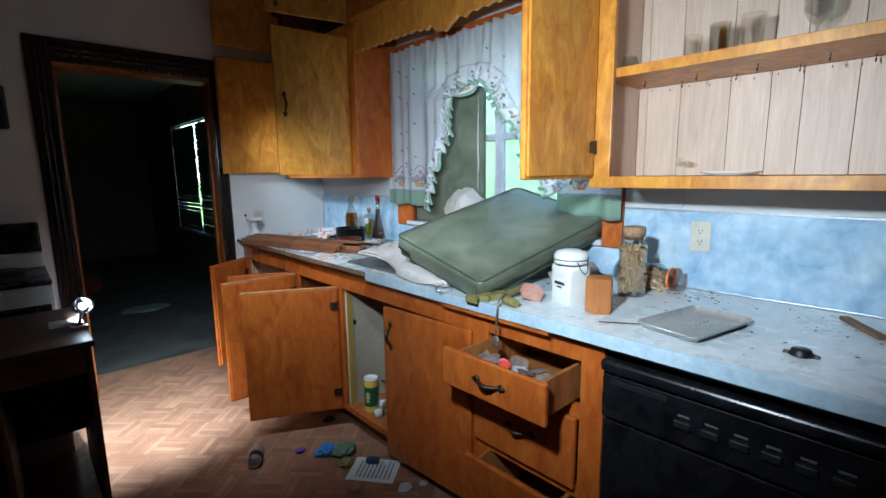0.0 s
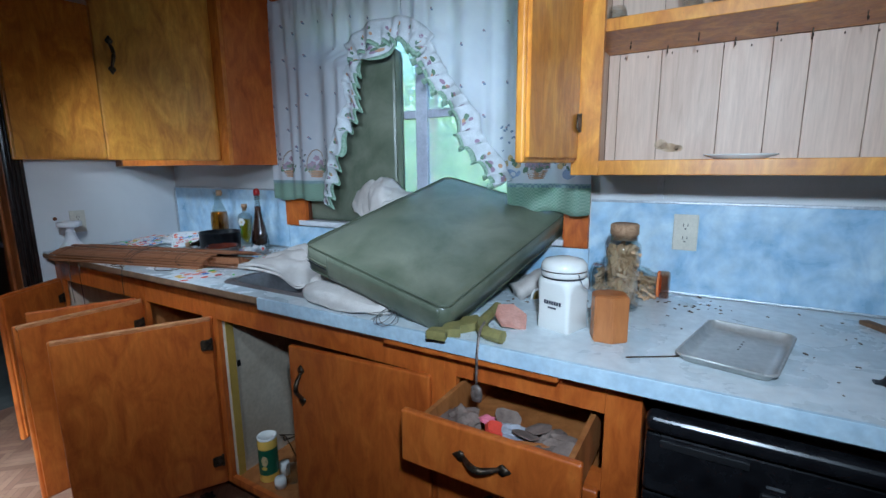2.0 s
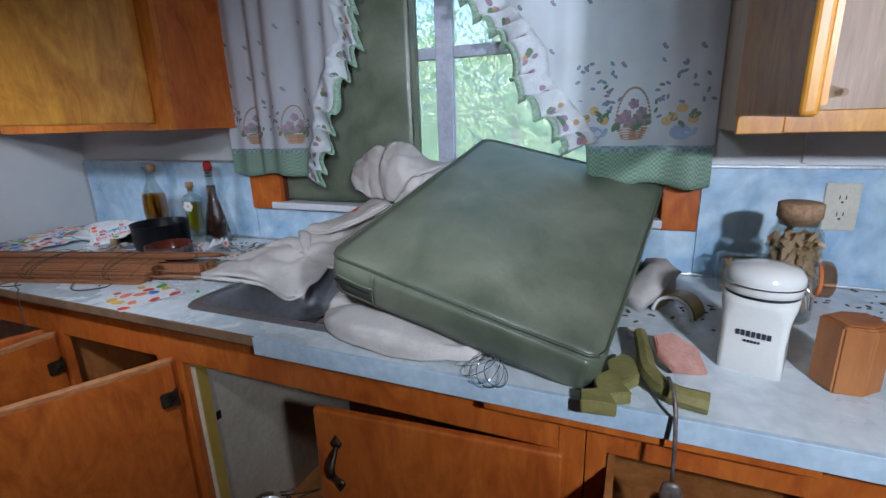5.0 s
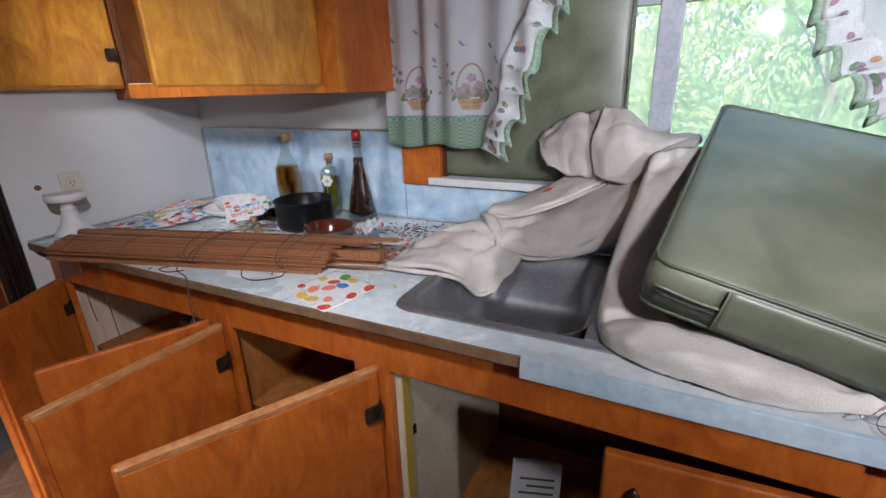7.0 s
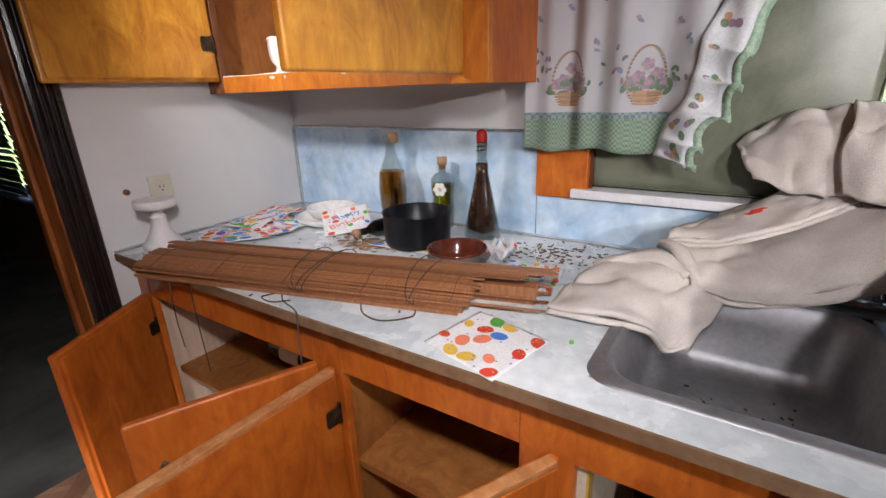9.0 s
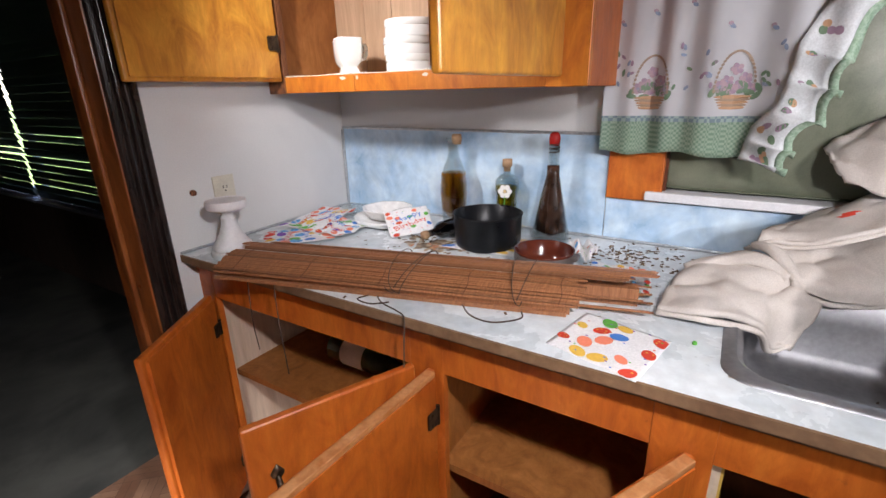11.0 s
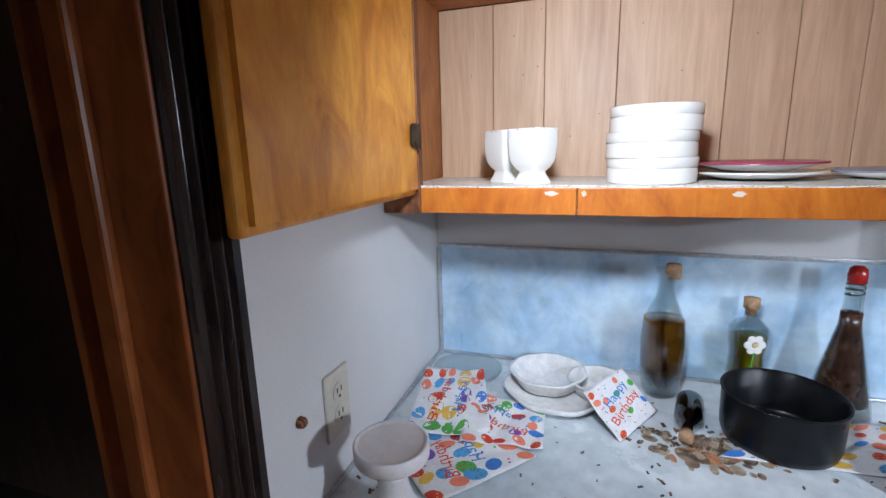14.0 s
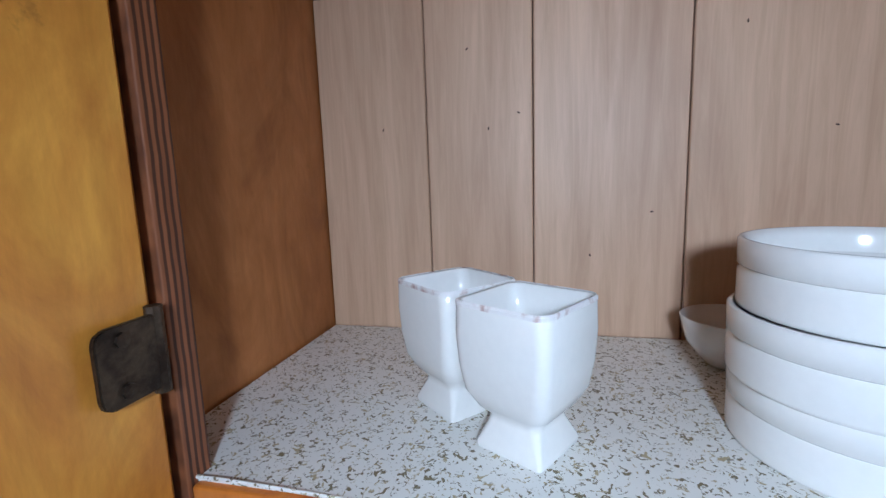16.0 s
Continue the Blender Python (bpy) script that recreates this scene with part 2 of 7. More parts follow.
def floor_build(nt, bs):
    """Printed basket-weave parquet: blocks of five strips laid by turns along and across, set diagonally."""
    v = coords(nt, (1, 1, 1), True)
    cells = []
    for turn in (45, 135):
        rot = node(nt, "Mapping")
        rot.inputs["Rotation"].default_value = (0, 0, radians(turn))
        nt.links.new(v, rot.inputs[0])
        br = node(nt, "TexBrick", Scale=1.0)
        br.offset = 0.0
        br.inputs["Brick Width"].default_value, br.inputs["Row Height"].default_value = 0.152, 0.0304
        br.inputs["Mortar Size"].default_value = 0.0008
        br.inputs["Color1"].default_value, br.inputs["Color2"].default_value = (0.28, 0.14, 0.085, 1), (0.43, 0.245, 0.15, 1)
        br.inputs["Mortar"].default_value = (0.15, 0.08, 0.05, 1)
        nt.links.new(rot.outputs[0], br.inputs["Vector"])
        cells.append((rot, br))
    chk = node(nt, "TexChecker", Scale=1 / 0.152)
    nt.links.new(cells[0][0].outputs[0], chk.inputs["Vector"])
    col = mixc(nt, chk.outputs["Fac"], cells[0][1].outputs["Color"], cells[1][1].outputs["Color"])
    n = noise_tex(nt, coords(nt, (1, 1, 1), True), 3.0, 6, 0.7)
    col = mixc(nt, 0.8, col, ramp(nt, n, [(0.3, (0.55, 0.5, 0.46)), (0.65, (1.1, 1.1, 1.1))]), "MULTIPLY")
    dirt = noise_tex(nt, coords(nt, (1, 1, 1), True), 14.0, 5, 0.75, 0.6)
    col = mixc(nt, ramp(nt, dirt, [(0.58, (0, 0, 0)), (0.75, (0.6, 0.6, 0.6))]), col, (0.13, 0.085, 0.05))
    nt.links.new(col, bs.inputs["Base Color"])
    rr = node(nt, "MapRange")
    rr.inputs["To Min"].default_value, rr.inputs["To Max"].default_value = 0.26, 0.55
    nt.links.new(dirt, rr.inputs[0])
    nt.links.new(rr.outputs[0], bs.inputs["Roughness"])
    bump(nt, bs, noise_tex(nt, v, 90), 0.1)


FLOOR = mat("brown_vinyl_floor", floor_build)
CARPET = surface("dark_carpet", (0.05, 0.052, 0.046), (0.11, 0.11, 0.095), 2.5, 0.95, fine=300, relief=0.6)
BROWN_PANEL = panel_wood("brown_room_panelling", (0.20, 0.135, 0.10), (0.13, 0.085, 0.063))
DESK = surface("desk_laminate", (0.075, 0.045, 0.032), (0.13, 0.08, 0.058), 4, 0.4, (1, 8, 1), fine=80)


# ---- mesh helpers ----
def link(name, bm, material, parent=None, label="", smooth=False):
    me = bpy.data.meshes.new(name)
    bmesh.ops.recalc_face_normals(bm, faces=bm.faces)
    bm.to_mesh(me)
    bm.free()
    for m in (material if isinstance(material, (list, tuple)) else [material]):
        me.materials.append(m)
    if smooth:
        for p in me.polygons:
            p.use_smooth = True
    ob = new(name, me)
    if parent is not None:
        ob.parent = parent
    if label:
        ob["label"] = label
    return ob


def part(name, bm, material, parent, label="", smooth=False):
    return link(name, bm, material, parent, label, smooth)


def thing(name, label, category, at=(0, 0, 0), group="", kind=""):
    ob = new(name)
    ob.location = at
    ob.empty_display_size = 0.05
    return tagged(ob, label, category, group, kind)


def solid(name, bm, material, label, category, group="", kind="", smooth=False):
    return tagged(link(name, bm, material, None, "", smooth), label, category, group, kind)


def box(x0, x1, y0, y1, z0, z1, bevel=0.0, bm=None, m=None, seg=2):
    """A box by its bounds, its edges rounded by bevel."""
    b = bmesh.new()
    bmesh.ops.create_cube(b, size=1)
    for v in b.verts:
        v.co = Vector(((x0 + x1) / 2 + v.co.x * abs(x1 - x0), (y0 + y1) / 2 + v.co.y * abs(y1 - y0), (z0 + z1) / 2 + v.co.z * abs(z1 - z0)))
    if bevel:
        bmesh.ops.bevel(b, geom=list(b.edges), offset=bevel, segments=seg, affect="EDGES", profile=0.5)
    if m is not None:
        bmesh.ops.transform(b, matrix=m, verts=b.verts)
    if bm is None:
        return b
    return join(bm, b)


def join(bm, b):
    me = bpy.data.meshes.new("tmp")
    b.to_mesh(me)
    b.free()
    bm.from_mesh(me)
    bpy.data.meshes.remove(me)
    return bm


def lathe(profile, seg=32, squash=(1, 1), at=(0, 0, 0), m=None, power=2.0, bm=None):
    """A turned shape from (radius, z) pairs; power above 2 squares its section."""
    b = bmesh.new()
    rings = []
    for r, z in profile:
        if r < 1e-6:
            rings.append([b.verts.new((at[0], at[1], at[2] + z))])
            continue
        ring = []
        for i in range(seg):
            a = 2 * math.pi * i / seg
            c, s = math.cos(a), math.sin(a)
            k = 1.0 if power == 2 else (abs(c) ** power + abs(s) ** power) ** (-1 / power)
            ring.append(b.verts.new((at[0] + r * k * c * squash[0], at[1] + r * k * s * squash[1], at[2] + z)))
        rings.append(ring)
    for a, c in zip(rings, rings[1:]):
        for i in range(seg):
            j = (i + 1) % seg
            if len(a) == 1 and len(c) > 1:
                b.faces.new((a[0], c[i], c[j]))
            elif len(c) == 1 and len(a) > 1:
                b.faces.new((a[i], c[0], a[j]))
            elif len(a) > 1:
                b.faces.new((a[i], c[i], c[j], a[j]))
    if m is not None:
        bmesh.ops.transform(b, matrix=m, verts=b.verts)
    return b if bm is None else join(bm, b)


def spline(points, n=8):
    """Points along a smooth curve through the given ones."""
    p = [Vector(q) for q in points]
    p = [2 * p[0] - p[1], *p, 2 * p[-1] - p[-2]]
    out = []
    for i in range(1, len(p) - 2):
        for k in range(n):
            t = k / n
            a, b, c, d = p[i - 1], p[i], p[i + 1], p[i + 2]
            out.append(0.5 * (2 * b + (c - a) * t + (2 * a - 5 * b + 4 * c - d) * t * t + (3 * b - a - 3 * c + d) * t ** 3))
    out.append(p[-2])
    return out


def tube(points, r, seg=8, flat=1.0, bm=None, wob=0.0, ends=True):
    """A tube along points; r a number or one per point; flat squashes it upright."""
    b = bmesh.new()
    rings = []
    n = len(points)
    for i, p in enumerate(points):
        p = Vector(p)
        d = (Vector(points[min(i + 1, n - 1)]) - Vector(points[max(i - 1, 0)])).normalized()
        side = d.cross(Vector((0, 0, 1)))
        side = side.normalized() if side.length > 1e-3 else Vector((1, 0, 0))
        up = side.cross(d).normalized()
        rr = r[i] if isinstance(r, (list, tuple)) else r
        ring = []
        for k in range(seg):
            a = 2 * math.pi * k / seg
            w = 1 + wob * noise.noise((p + Vector((math.cos(a), math.sin(a), 0)) * 0.1) * 14)
            ring.append(b.verts.new(p + side * (math.cos(a) * rr * w) + up * (math.sin(a) * rr * flat * w)))
        rings.append(ring)
    for a, c in zip(rings, rings[1:]):
        for k in range(seg):
            b.faces.new((a[k], a[(k + 1) % seg], c[(k + 1) % seg], c[k]))
    if ends:
        b.faces.new(rings[0])
        b.faces.new(rings[-1])
    return b if bm is None else join(bm, b)


def prism(outline, z0, z1, bevel=0.0, m=None, bm=None):
    """An outline of (x, y) raised from z0 to z1."""
    b = bmesh.new()
    f = b.faces.new([b.verts.new((x, y, z0)) for x, y in outline])
    r = bmesh.ops.extrude_face_region(b, geom=[f])
    for v in r["geom"]:
        if isinstance(v, bmesh.types.BMVert):
            v.co.z = z1
    if bevel:
        bmesh.ops.bevel(b, geom=list(b.edges), offset=bevel, segments=2, affect="EDGES")
    if m is not None:
        bmesh.ops.transform(b, matrix=m, verts=b.verts)
    return b if bm is None else join(bm, b)


def sheet(fn, nu, nv, thick=0.0):
    """A surface fn(u, v) over the unit square, with thickness downwards its normal."""
    b = bmesh.new()
    g = [[b.verts.new(fn(i / nu, j / nv)) for j in range(nv + 1)] for i in range(nu + 1)]
    for i in range(nu):
        for j in range(nv):
            b.faces.new((g[i][j], g[i + 1][j], g[i + 1][j + 1], g[i][j + 1]))
    if thick:
        b.normal_update()
        h = [[b.verts.new(v.co - v.normal * thick) for v in row] for row in g]
        for i in range(nu):
            for j in range(nv):
                b.faces.new((h[i][j + 1], h[i + 1][j + 1], h[i + 1][j], h[i][j]))
        edge = [(i, 0) for i in range(nu)] + [(nu, j) for j in range(nv)] + [(i, nv) for i in range(nu, 0, -1)] + [(0, j) for j in range(nv, 0, -1)]
        for (i, j), (k, m) in zip(edge, edge[1:] + edge[:1]):
            b.faces.new((g[k][m], g[i][j], h[i][j], h[k][m]))
    return b


def rot_about(x, y, degrees):
    return Matrix.Translation((x, y, 0)) @ Matrix.Rotation(radians(degrees), 4, "Z") @ Matrix.Translation((-x, -y, 0))


# ---- the room ----
CEIL, BACK, RIGHT, FAR = 2.62, -3.3, -4.7, 6.2
T = 0.13


def wall_with_holes(name, axis, at, thick, a0, a1, z0, z1, holes, material, label):
    """A wall along one axis with rectangular openings (a0, a1, z0, z1), sorted along it."""
    bm = bmesh.new()

    def slab(p, q, r, s):
        if q - p > 1e-4 and s - r > 1e-4:
            if axis == "y":
                box(at, at + thick, p, q, r, s, bm=bm)
            else:
                box(p, q, at, at + thick, r, s, bm=bm)
    pos = a0
    for h0, h1, g0, g1 in holes:
        slab(pos, h0, z0, z1)
        slab(h0, h1, z0, g0)
        slab(h0, h1, g1, z1)
        pos = h1
    slab(pos, a1, z0, z1)
    return solid(name, bm, material, label, "wall", kind="structure")


WIN = (-2.43, -1.14, 1.062, 2.02)
BWIN = (2.15, 4.45, 0.62, 2.12)
wall_with_holes("wall_east", "y", 0.0, T, RIGHT, 0.0, 0.0, CEIL, [WIN], WALL, "off-white painted kitchen wall with the sink window")
wall_with_holes("wall_east_2", "y", 0.0, T, 0.0, FAR, 0.0, CEIL, [BWIN], BROWN_PANEL, "unseen panelled wall, coloured dark brown to cut bounce light of the next room")
wall_with_holes("wall_north", "x", 0.0, T, BACK, 0.0, 0.0, CEIL, [(-1.62, -0.782, 0.0, 1.985)], WALL, "off-white painted wall with a doorway")
# west and south walls are unseen; dark brown cuts their bounce light
solid("wall_west", box(BACK - T, BACK, RIGHT - T, FAR, 0, CEIL), BROWN_PANEL, "unseen panelled wall, coloured dark brown to cut bounce light", "wall", kind="structure")
solid("wall_south", box(BACK, T, RIGHT - T, RIGHT, 0, CEIL), BROWN_PANEL, "unseen panelled wall, coloured dark brown to cut bounce light", "wall", kind="structure")
solid("wall_far", box(BACK - T, T, FAR, FAR + T, 0, CEIL), BROWN_PANEL, "dark brown panelled far wall", "wall", kind="structure")
solid("floor", box(BACK, 0, RIGHT, 0.46, -0.1, 0), FLOOR, "worn brown parquet-pattern vinyl floor", "floor", kind="structure")
solid("floor_2", box(BACK, 0, 0.46, FAR, -0.1, 0.0), CARPET, "dark dirty carpet of the next room", "floor", kind="structure")
solid("ceiling", box(BACK - T, T, RIGHT - T, FAR + T, CEIL, CEIL + 0.1), CEILING, "plain off-white ceiling", "ceiling", kind="structure")

# doorway trim
dt = thing("door_frame", "glossy black-brown door casing round the open doorway", "door frame", kind="structure")
def casing(x0, x1, z0, z1, flat=False):
    """A casing board with two rounded beads between grooves, along z, or along x when flat."""
    w = (z1 - z0) if flat else (x1 - x0)
    prof = [(0, 0), (0, 0.016), (0.06, 0.020), (0.16, 0.022), (0.22, 0.014), (0.25, 0.014)]
    for k in range(9):
        prof.append((0.27 + 0.17 * k / 8, 0.015 + 0.009 * math.sin(math.pi * k / 8)))
    prof += [(0.46, 0.013), (0.49, 0.013)]
    for k in range(9):
        prof.append((0.51 + 0.17 * k / 8, 0.015 + 0.009 * math.sin(math.pi * k / 8)))
    prof += [(0.70, 0.013), (0.74, 0.013), (0.79, 0.022), (0.94, 0.022), (1.0, 0.017), (1.0, 0)]
    if flat:
        m = Matrix(((0, 0, 1, 0), (0, -1, 0, 0), (1, 0, 0, z0), (0, 0, 0, 1)))
        return prism([(p * w, d) for p, d in prof], x0, x1, m=m)
    return prism([(x0 + p * w, -d) for p, d in prof], z0, z1)


part("trim", casing(-0.798, -0.722, 0, 2.11), TRIM, dt)
part("trim", casing(-1.71, -1.602, 0, 2.11), TRIM, dt)
part("trim", casing(-1.602, -0.798, 1.986, 2.11, True), TRIM, dt)
part("jamb", box(-0.802, -0.78, -0.012, T + 0.02, 0, 1.985, 0.003), JAMB, dt, "red-brown varnished jamb")
part("jamb", box(-1.622, -1.60, -0.012, T + 0.02, 0, 1.985, 0.003), JAMB, dt, "red-brown varnished jamb")
part("jamb", box(-1.60, -0.802, -0.012, T + 0.02, 1.965, 1.987, 0.003), JAMB, dt, "red-brown varnished jamb")
part("door_stop", box(-0.816, -0.802, 0.058, 0.092, 0, 1.965, 0.005), JAMB, dt, "red-brown door stop")
part("door_stop", box(-1.60, -1.586, 0.058, 0.092, 0, 1.965, 0.005), JAMB, dt, "red-brown door stop")

# ---- kitchen window ----
wf = thing("window_1", "wooden kitchen window with grey-lilac sashes and brown casing", "window", kind="structure")
y0, y1, z0, z1 = WIN
for ya, yb in ((y1 - 0.005, -1.003), (-2.513, y0 + 0.005)):
    part("casing", box(-0.022, 0.0, ya, yb, 1.036, 2.12, 0.003), BASEWOOD, wf)
part("casing", box(-0.022, 0.0, y0 + 0.005, y1 - 0.005, 2.02, 2.12, 0.003), BASEWOOD, wf)
part("window_sill", box(-0.035, 0.06, y0 - 0.0, -1.105, 1.04, 1.064, 0.004), WHITE_PAINT, wf, "white painted sill board")
part("jamb", box(-0.001, T, y1 - 0.012, y1, 1.064, 2.02), DARKWOOD, wf)
part("jamb", box(-0.001, T, y0, y0 + 0.012, 1.064, 2.02), DARKWOOD, wf)
part("jamb", box(-0.001, T, y0, y1, 2.008, 2.02), DARKWOOD, wf)
sash_x = (0.075, 0.105)
for ya, yb in ((y1 - 0.06, y1 - 0.012), (-1.80, -1.742), (y0 + 0.012, y0 + 0.06)):
    part("sash_stile", box(*sash_x, ya, yb, 1.064, 2.008, 0.004), FRAME_PAINT, wf)
for za, zb in ((1.064, 1.115), (1.525, 1.56), (1.955, 2.008)):
    for ya, yb in ((y0 + 0.06, -1.80), (-1.742, y1 - 0.06)):
        part("sash_rail", box(0.078, 0.102, ya, yb, za, zb, 0.004), FRAME_PAINT, wf)
for ya, yb in ((y0 + 0.06, -1.80), (-1.742, y1 - 0.06)):
    for za, zb in ((1.115, 1.525), (1.56, 1.955)):
        p = part("pane", box(0.089, 0.092, ya, yb, za, zb), PANE, wf)
        p.visible_shadow = False

# ---- window of the next room, with its louvre blind ----
w2 = thing("window_2", "window of the dark next room with white frame", "window", kind="structure")
ya, yb, za, zb = BWIN
for p, q in ((ya, ya + 0.05), (yb - 0.05, yb), ((ya + yb) / 2 - 0.02, (ya + yb) / 2 + 0.02)):
    part("frame", box(0.05, 0.09, p, q, za, zb, 0.004), FRAME_PAINT, w2)
for p, q in ((za, za + 0.05), (zb - 0.05, zb)):
    part("frame", box(0.052, 0.088, ya + 0.05, yb - 0.05, p, q, 0.004), FRAME_PAINT, w2)
part("sill", box(-0.05, 0.05, ya - 0.03, yb + 0.03, za - 0.03, za - 0.003, 0.004), FRAME_PAINT, w2, "pale sill board")
SLAT = surface("blind_slat_green", (0.02, 0.045, 0.035), (0.04, 0.07, 0.055), 20, 0.5)
blind = thing("venetian_blind", "dark green venetian blind with crooked slats", "blind")
for half, (p, q) in enumerate(((ya + 0.03, (ya + yb) / 2 - 0.03), ((ya + yb) / 2 + 0.03, yb - 0.03))):
    part("head_rail", box(-0.02, 0.02, p, q, zb - 0.05, zb - 0.01, 0.004), SLAT, blind)
    n = 26
    for i in range(n):
        z = za + 0.03 + i * (zb - za - 0.1) / n
        tilt = 76 + random.uniform(-5, 5) + (random.uniform(-30, 10) if 4 < i < 9 else 0)
        m = Matrix.Translation((0, (p + q) / 2, z)) @ Euler((radians(random.uniform(-0.6, 0.6)), radians(tilt), 0)).to_matrix().to_4x4()
        part("slat", box(-0.029, 0.029, -(q - p) / 2, (q - p) / 2, -0.001, 0.001, m=m), SLAT, blind)

# ---- outside ----
GRASS = surface("meadow", (0.07, 0.14, 0.03), (0.16, 0.26, 0.07), 1.2, 0.9, fine=30, relief=0.6)
solid("ground", box(0.14, 400, -300, 300, -0.7, -0.5), GRASS, "overgrown green meadow outside the window", "ground", kind="structure")


def leafy(name, c1, c2):
    """Leaves that let part of the light through."""
    def build(nt, bs):
        n = noise_tex(nt, coords(nt, (1, 1, 1), True), 2.2, 4)
        col = ramp(nt, n, [(0.3, c1), (0.7, c2)])
        nt.links.new(col, bs.inputs["Base Color"])
        bs.inputs["Roughness"].default_value = 0.55
        tr, mx = node(nt, "BsdfTranslucent"), node(nt, "MixShader")
        nt.links.new(col, tr.inputs[0])
        mx.inputs[0].default_value = 0.4
        nt.links.new(bs.outputs[0], mx.inputs[1])
        nt.links.new(tr.outputs[0], mx.inputs[2])
        nt.links.new(mx.outputs[0], nt.nodes["Material Output"].inputs[0])
    return mat(name, build)


LEAF = leafy("leaf_green", (0.09, 0.20, 0.05), (0.20, 0.40, 0.12))
LEAF_PALE = leafy("leaf_pale", (0.33, 0.43, 0.18), (0.58, 0.64, 0.36))
BARK = surface("bark", (0.10, 0.07, 0.05), (0.22, 0.17, 0.13), 20, 0.9, fine=90, relief=0.6)


def leaves(clumps, per, size, spread):
    b = bmesh.new()
    for c in clumps:
        for _ in range(per):
            d = Vector((random.gauss(0, 1), random.gauss(0, 1), random.gauss(0, 1))) * spread
            p = Vector(c) + d
            s = size * random.uniform(0.5, 1.3)
            e = Euler([random.uniform(0, 6.3) for _ in range(3)]).to_matrix()
            vs = [b.verts.new(p + e @ Vector(q)) for q in ((-s, 0, 0), (0, -s * 0.4, 0), (s, 0, s * 0.25), (0, s * 0.4, 0))]
            b.faces.new(vs)
    return b


def tree(x, y, height, mat_, clumps=46, per=95, size=0.036, low=0.1):
    t = thing("tree", "leafy green tree behind the house", "tree", (x, y, -0.5), "trees outside")
    trunk = spline([(0, 0, 0), (0.1, 0.05, height * 0.3), (0.02, -0.1, height * 0.6), (0.1, 0, height * 0.95)])
    b = tube(trunk, [0.09 * (1 - 0.85 * i / len(trunk)) for i in range(len(trunk))], 8)
    cs = []
    for i in range(clumps):
        z = height * random.uniform(low, 1.0)
        a, r = random.uniform(0, 6.3), height * 0.32 * random.uniform(0.15, 1.0) * (1.1 - 0.6 * z / height)
        q = (r * math.cos(a), r * math.sin(a), z)
        cs.append(q)
        if i % 4 == 0:
            s = trunk[min(len(trunk) - 1, int(z / height * 0.8 * len(trunk)))]
            tube(spline([s, (s + Vector(q)) / 2 + Vector((0, 0, 0.08)), q], 4), [0.022, 0.02, 0.018, 0.016, 0.014, 0.012, 0.01, 0.008, 0.006], 5, bm=b)
    part("trunk", b, BARK, t)
    part("crown", leaves(cs, per, size, height * 0.055), mat_, t)
    return t


tree(3.6, -2.9, 4.6, LEAF)
tree(4.4, 0.9, 5.2, LEAF)
tree(6.0, -0.6, 6.0, LEAF_PALE, size=0.044)
tree(7.5, 3.2, 6.5, LEAF, size=0.044)
tree(6.8, -4.6, 6.2, LEAF_PALE, size=0.044)
tree(9.5, 0.8, 7.5, LEAF, size=0.06)
tree(9.0, 6.5, 7.5, LEAF, size=0.06)
tree(3.4, 4.4, 3.8, LEAF)
b = bmesh.new()
for _ in range(9000):
    r = random.random()
    x, y = 0.8 + 9 * r, random.uniform(-6, 7)
    h = random.uniform(0.35, 0.9) * (1.2 if random.random() < 0.1 else 0.8)
    a = random.uniform(0, 6.3)
    w = 0.011 + 0.01 * r
    lean = Vector((random.uniform(-0.3, 0.3), random.uniform(-0.3, 0.3), 0)) * h
    p = Vector((x, y, -0.5))
    d = Vector((math.cos(a), math.sin(a), 0)) * w
    b.faces.new([b.verts.new(q) for q in (p - d, p + d, p + d * 0.6 + lean * 0.4 + Vector((0, 0, h * 0.6)), p + lean + Vector((0, 0, h)), )])
solid("tall_grass", b, LEAF_PALE, "tall pale green grass and weeds", "grass", kind="stuff")
for x0_, n_, sz_, m_ in ((4.6, 26000, 0.030, LEAF), (6.4, 46000, 0.042, LEAF_PALE), (9.5, 40000, 0.075, LEAF_PALE), (13.0, 30000, 0.14, LEAF)):
    b = bmesh.new()
    for _ in range(n_):
        y = random.uniform(-9 - x0_, 10 + x0_)
        top = (0.55 + 0.24 * x0_) * (1 + 0.6 * noise.noise(Vector((y * 0.5, x0_, 0))) + 0.3 * noise.noise(Vector((y * 1.7, x0_, 3)))) + 0.3
        z = -0.5 + (top + 0.5) * random.random() ** 0.8
        clump = Vector((0, noise.noise(Vector((y * 2.1, z * 2.1, 5))), noise.noise(Vector((y * 2.1, z * 2.1, 9))))) * 0.35
        p = Vector((x0_ + random.gauss(0, 0.5) + 0.9 * noise.noise(Vector((y * 0.8, z, 1))), y, z)) + clump
        s_ = sz_ * random.uniform(0.4, 1.3)
        e = Euler([random.uniform(0, 6.3) for _ in range(3)]).to_matrix()
        b.faces.new([b.verts.new(p + e @ Vector(q)) for q in ((-s_ * 1.2, 0, 0), (0, -s_ * 0.45, 0), (s_ * 1.2, 0, s_ * 0.3), (0, s_ * 0.45, 0))])
    solid("undergrowth", b, m_, "dense green undergrowth and woods behind the house", "bushes", kind="stuff")

# ---- base cabinets ----
FX = -0.66          # face of the base cabinets
FRONT = -0.702      # front edge of the counter
TOP = 0.91


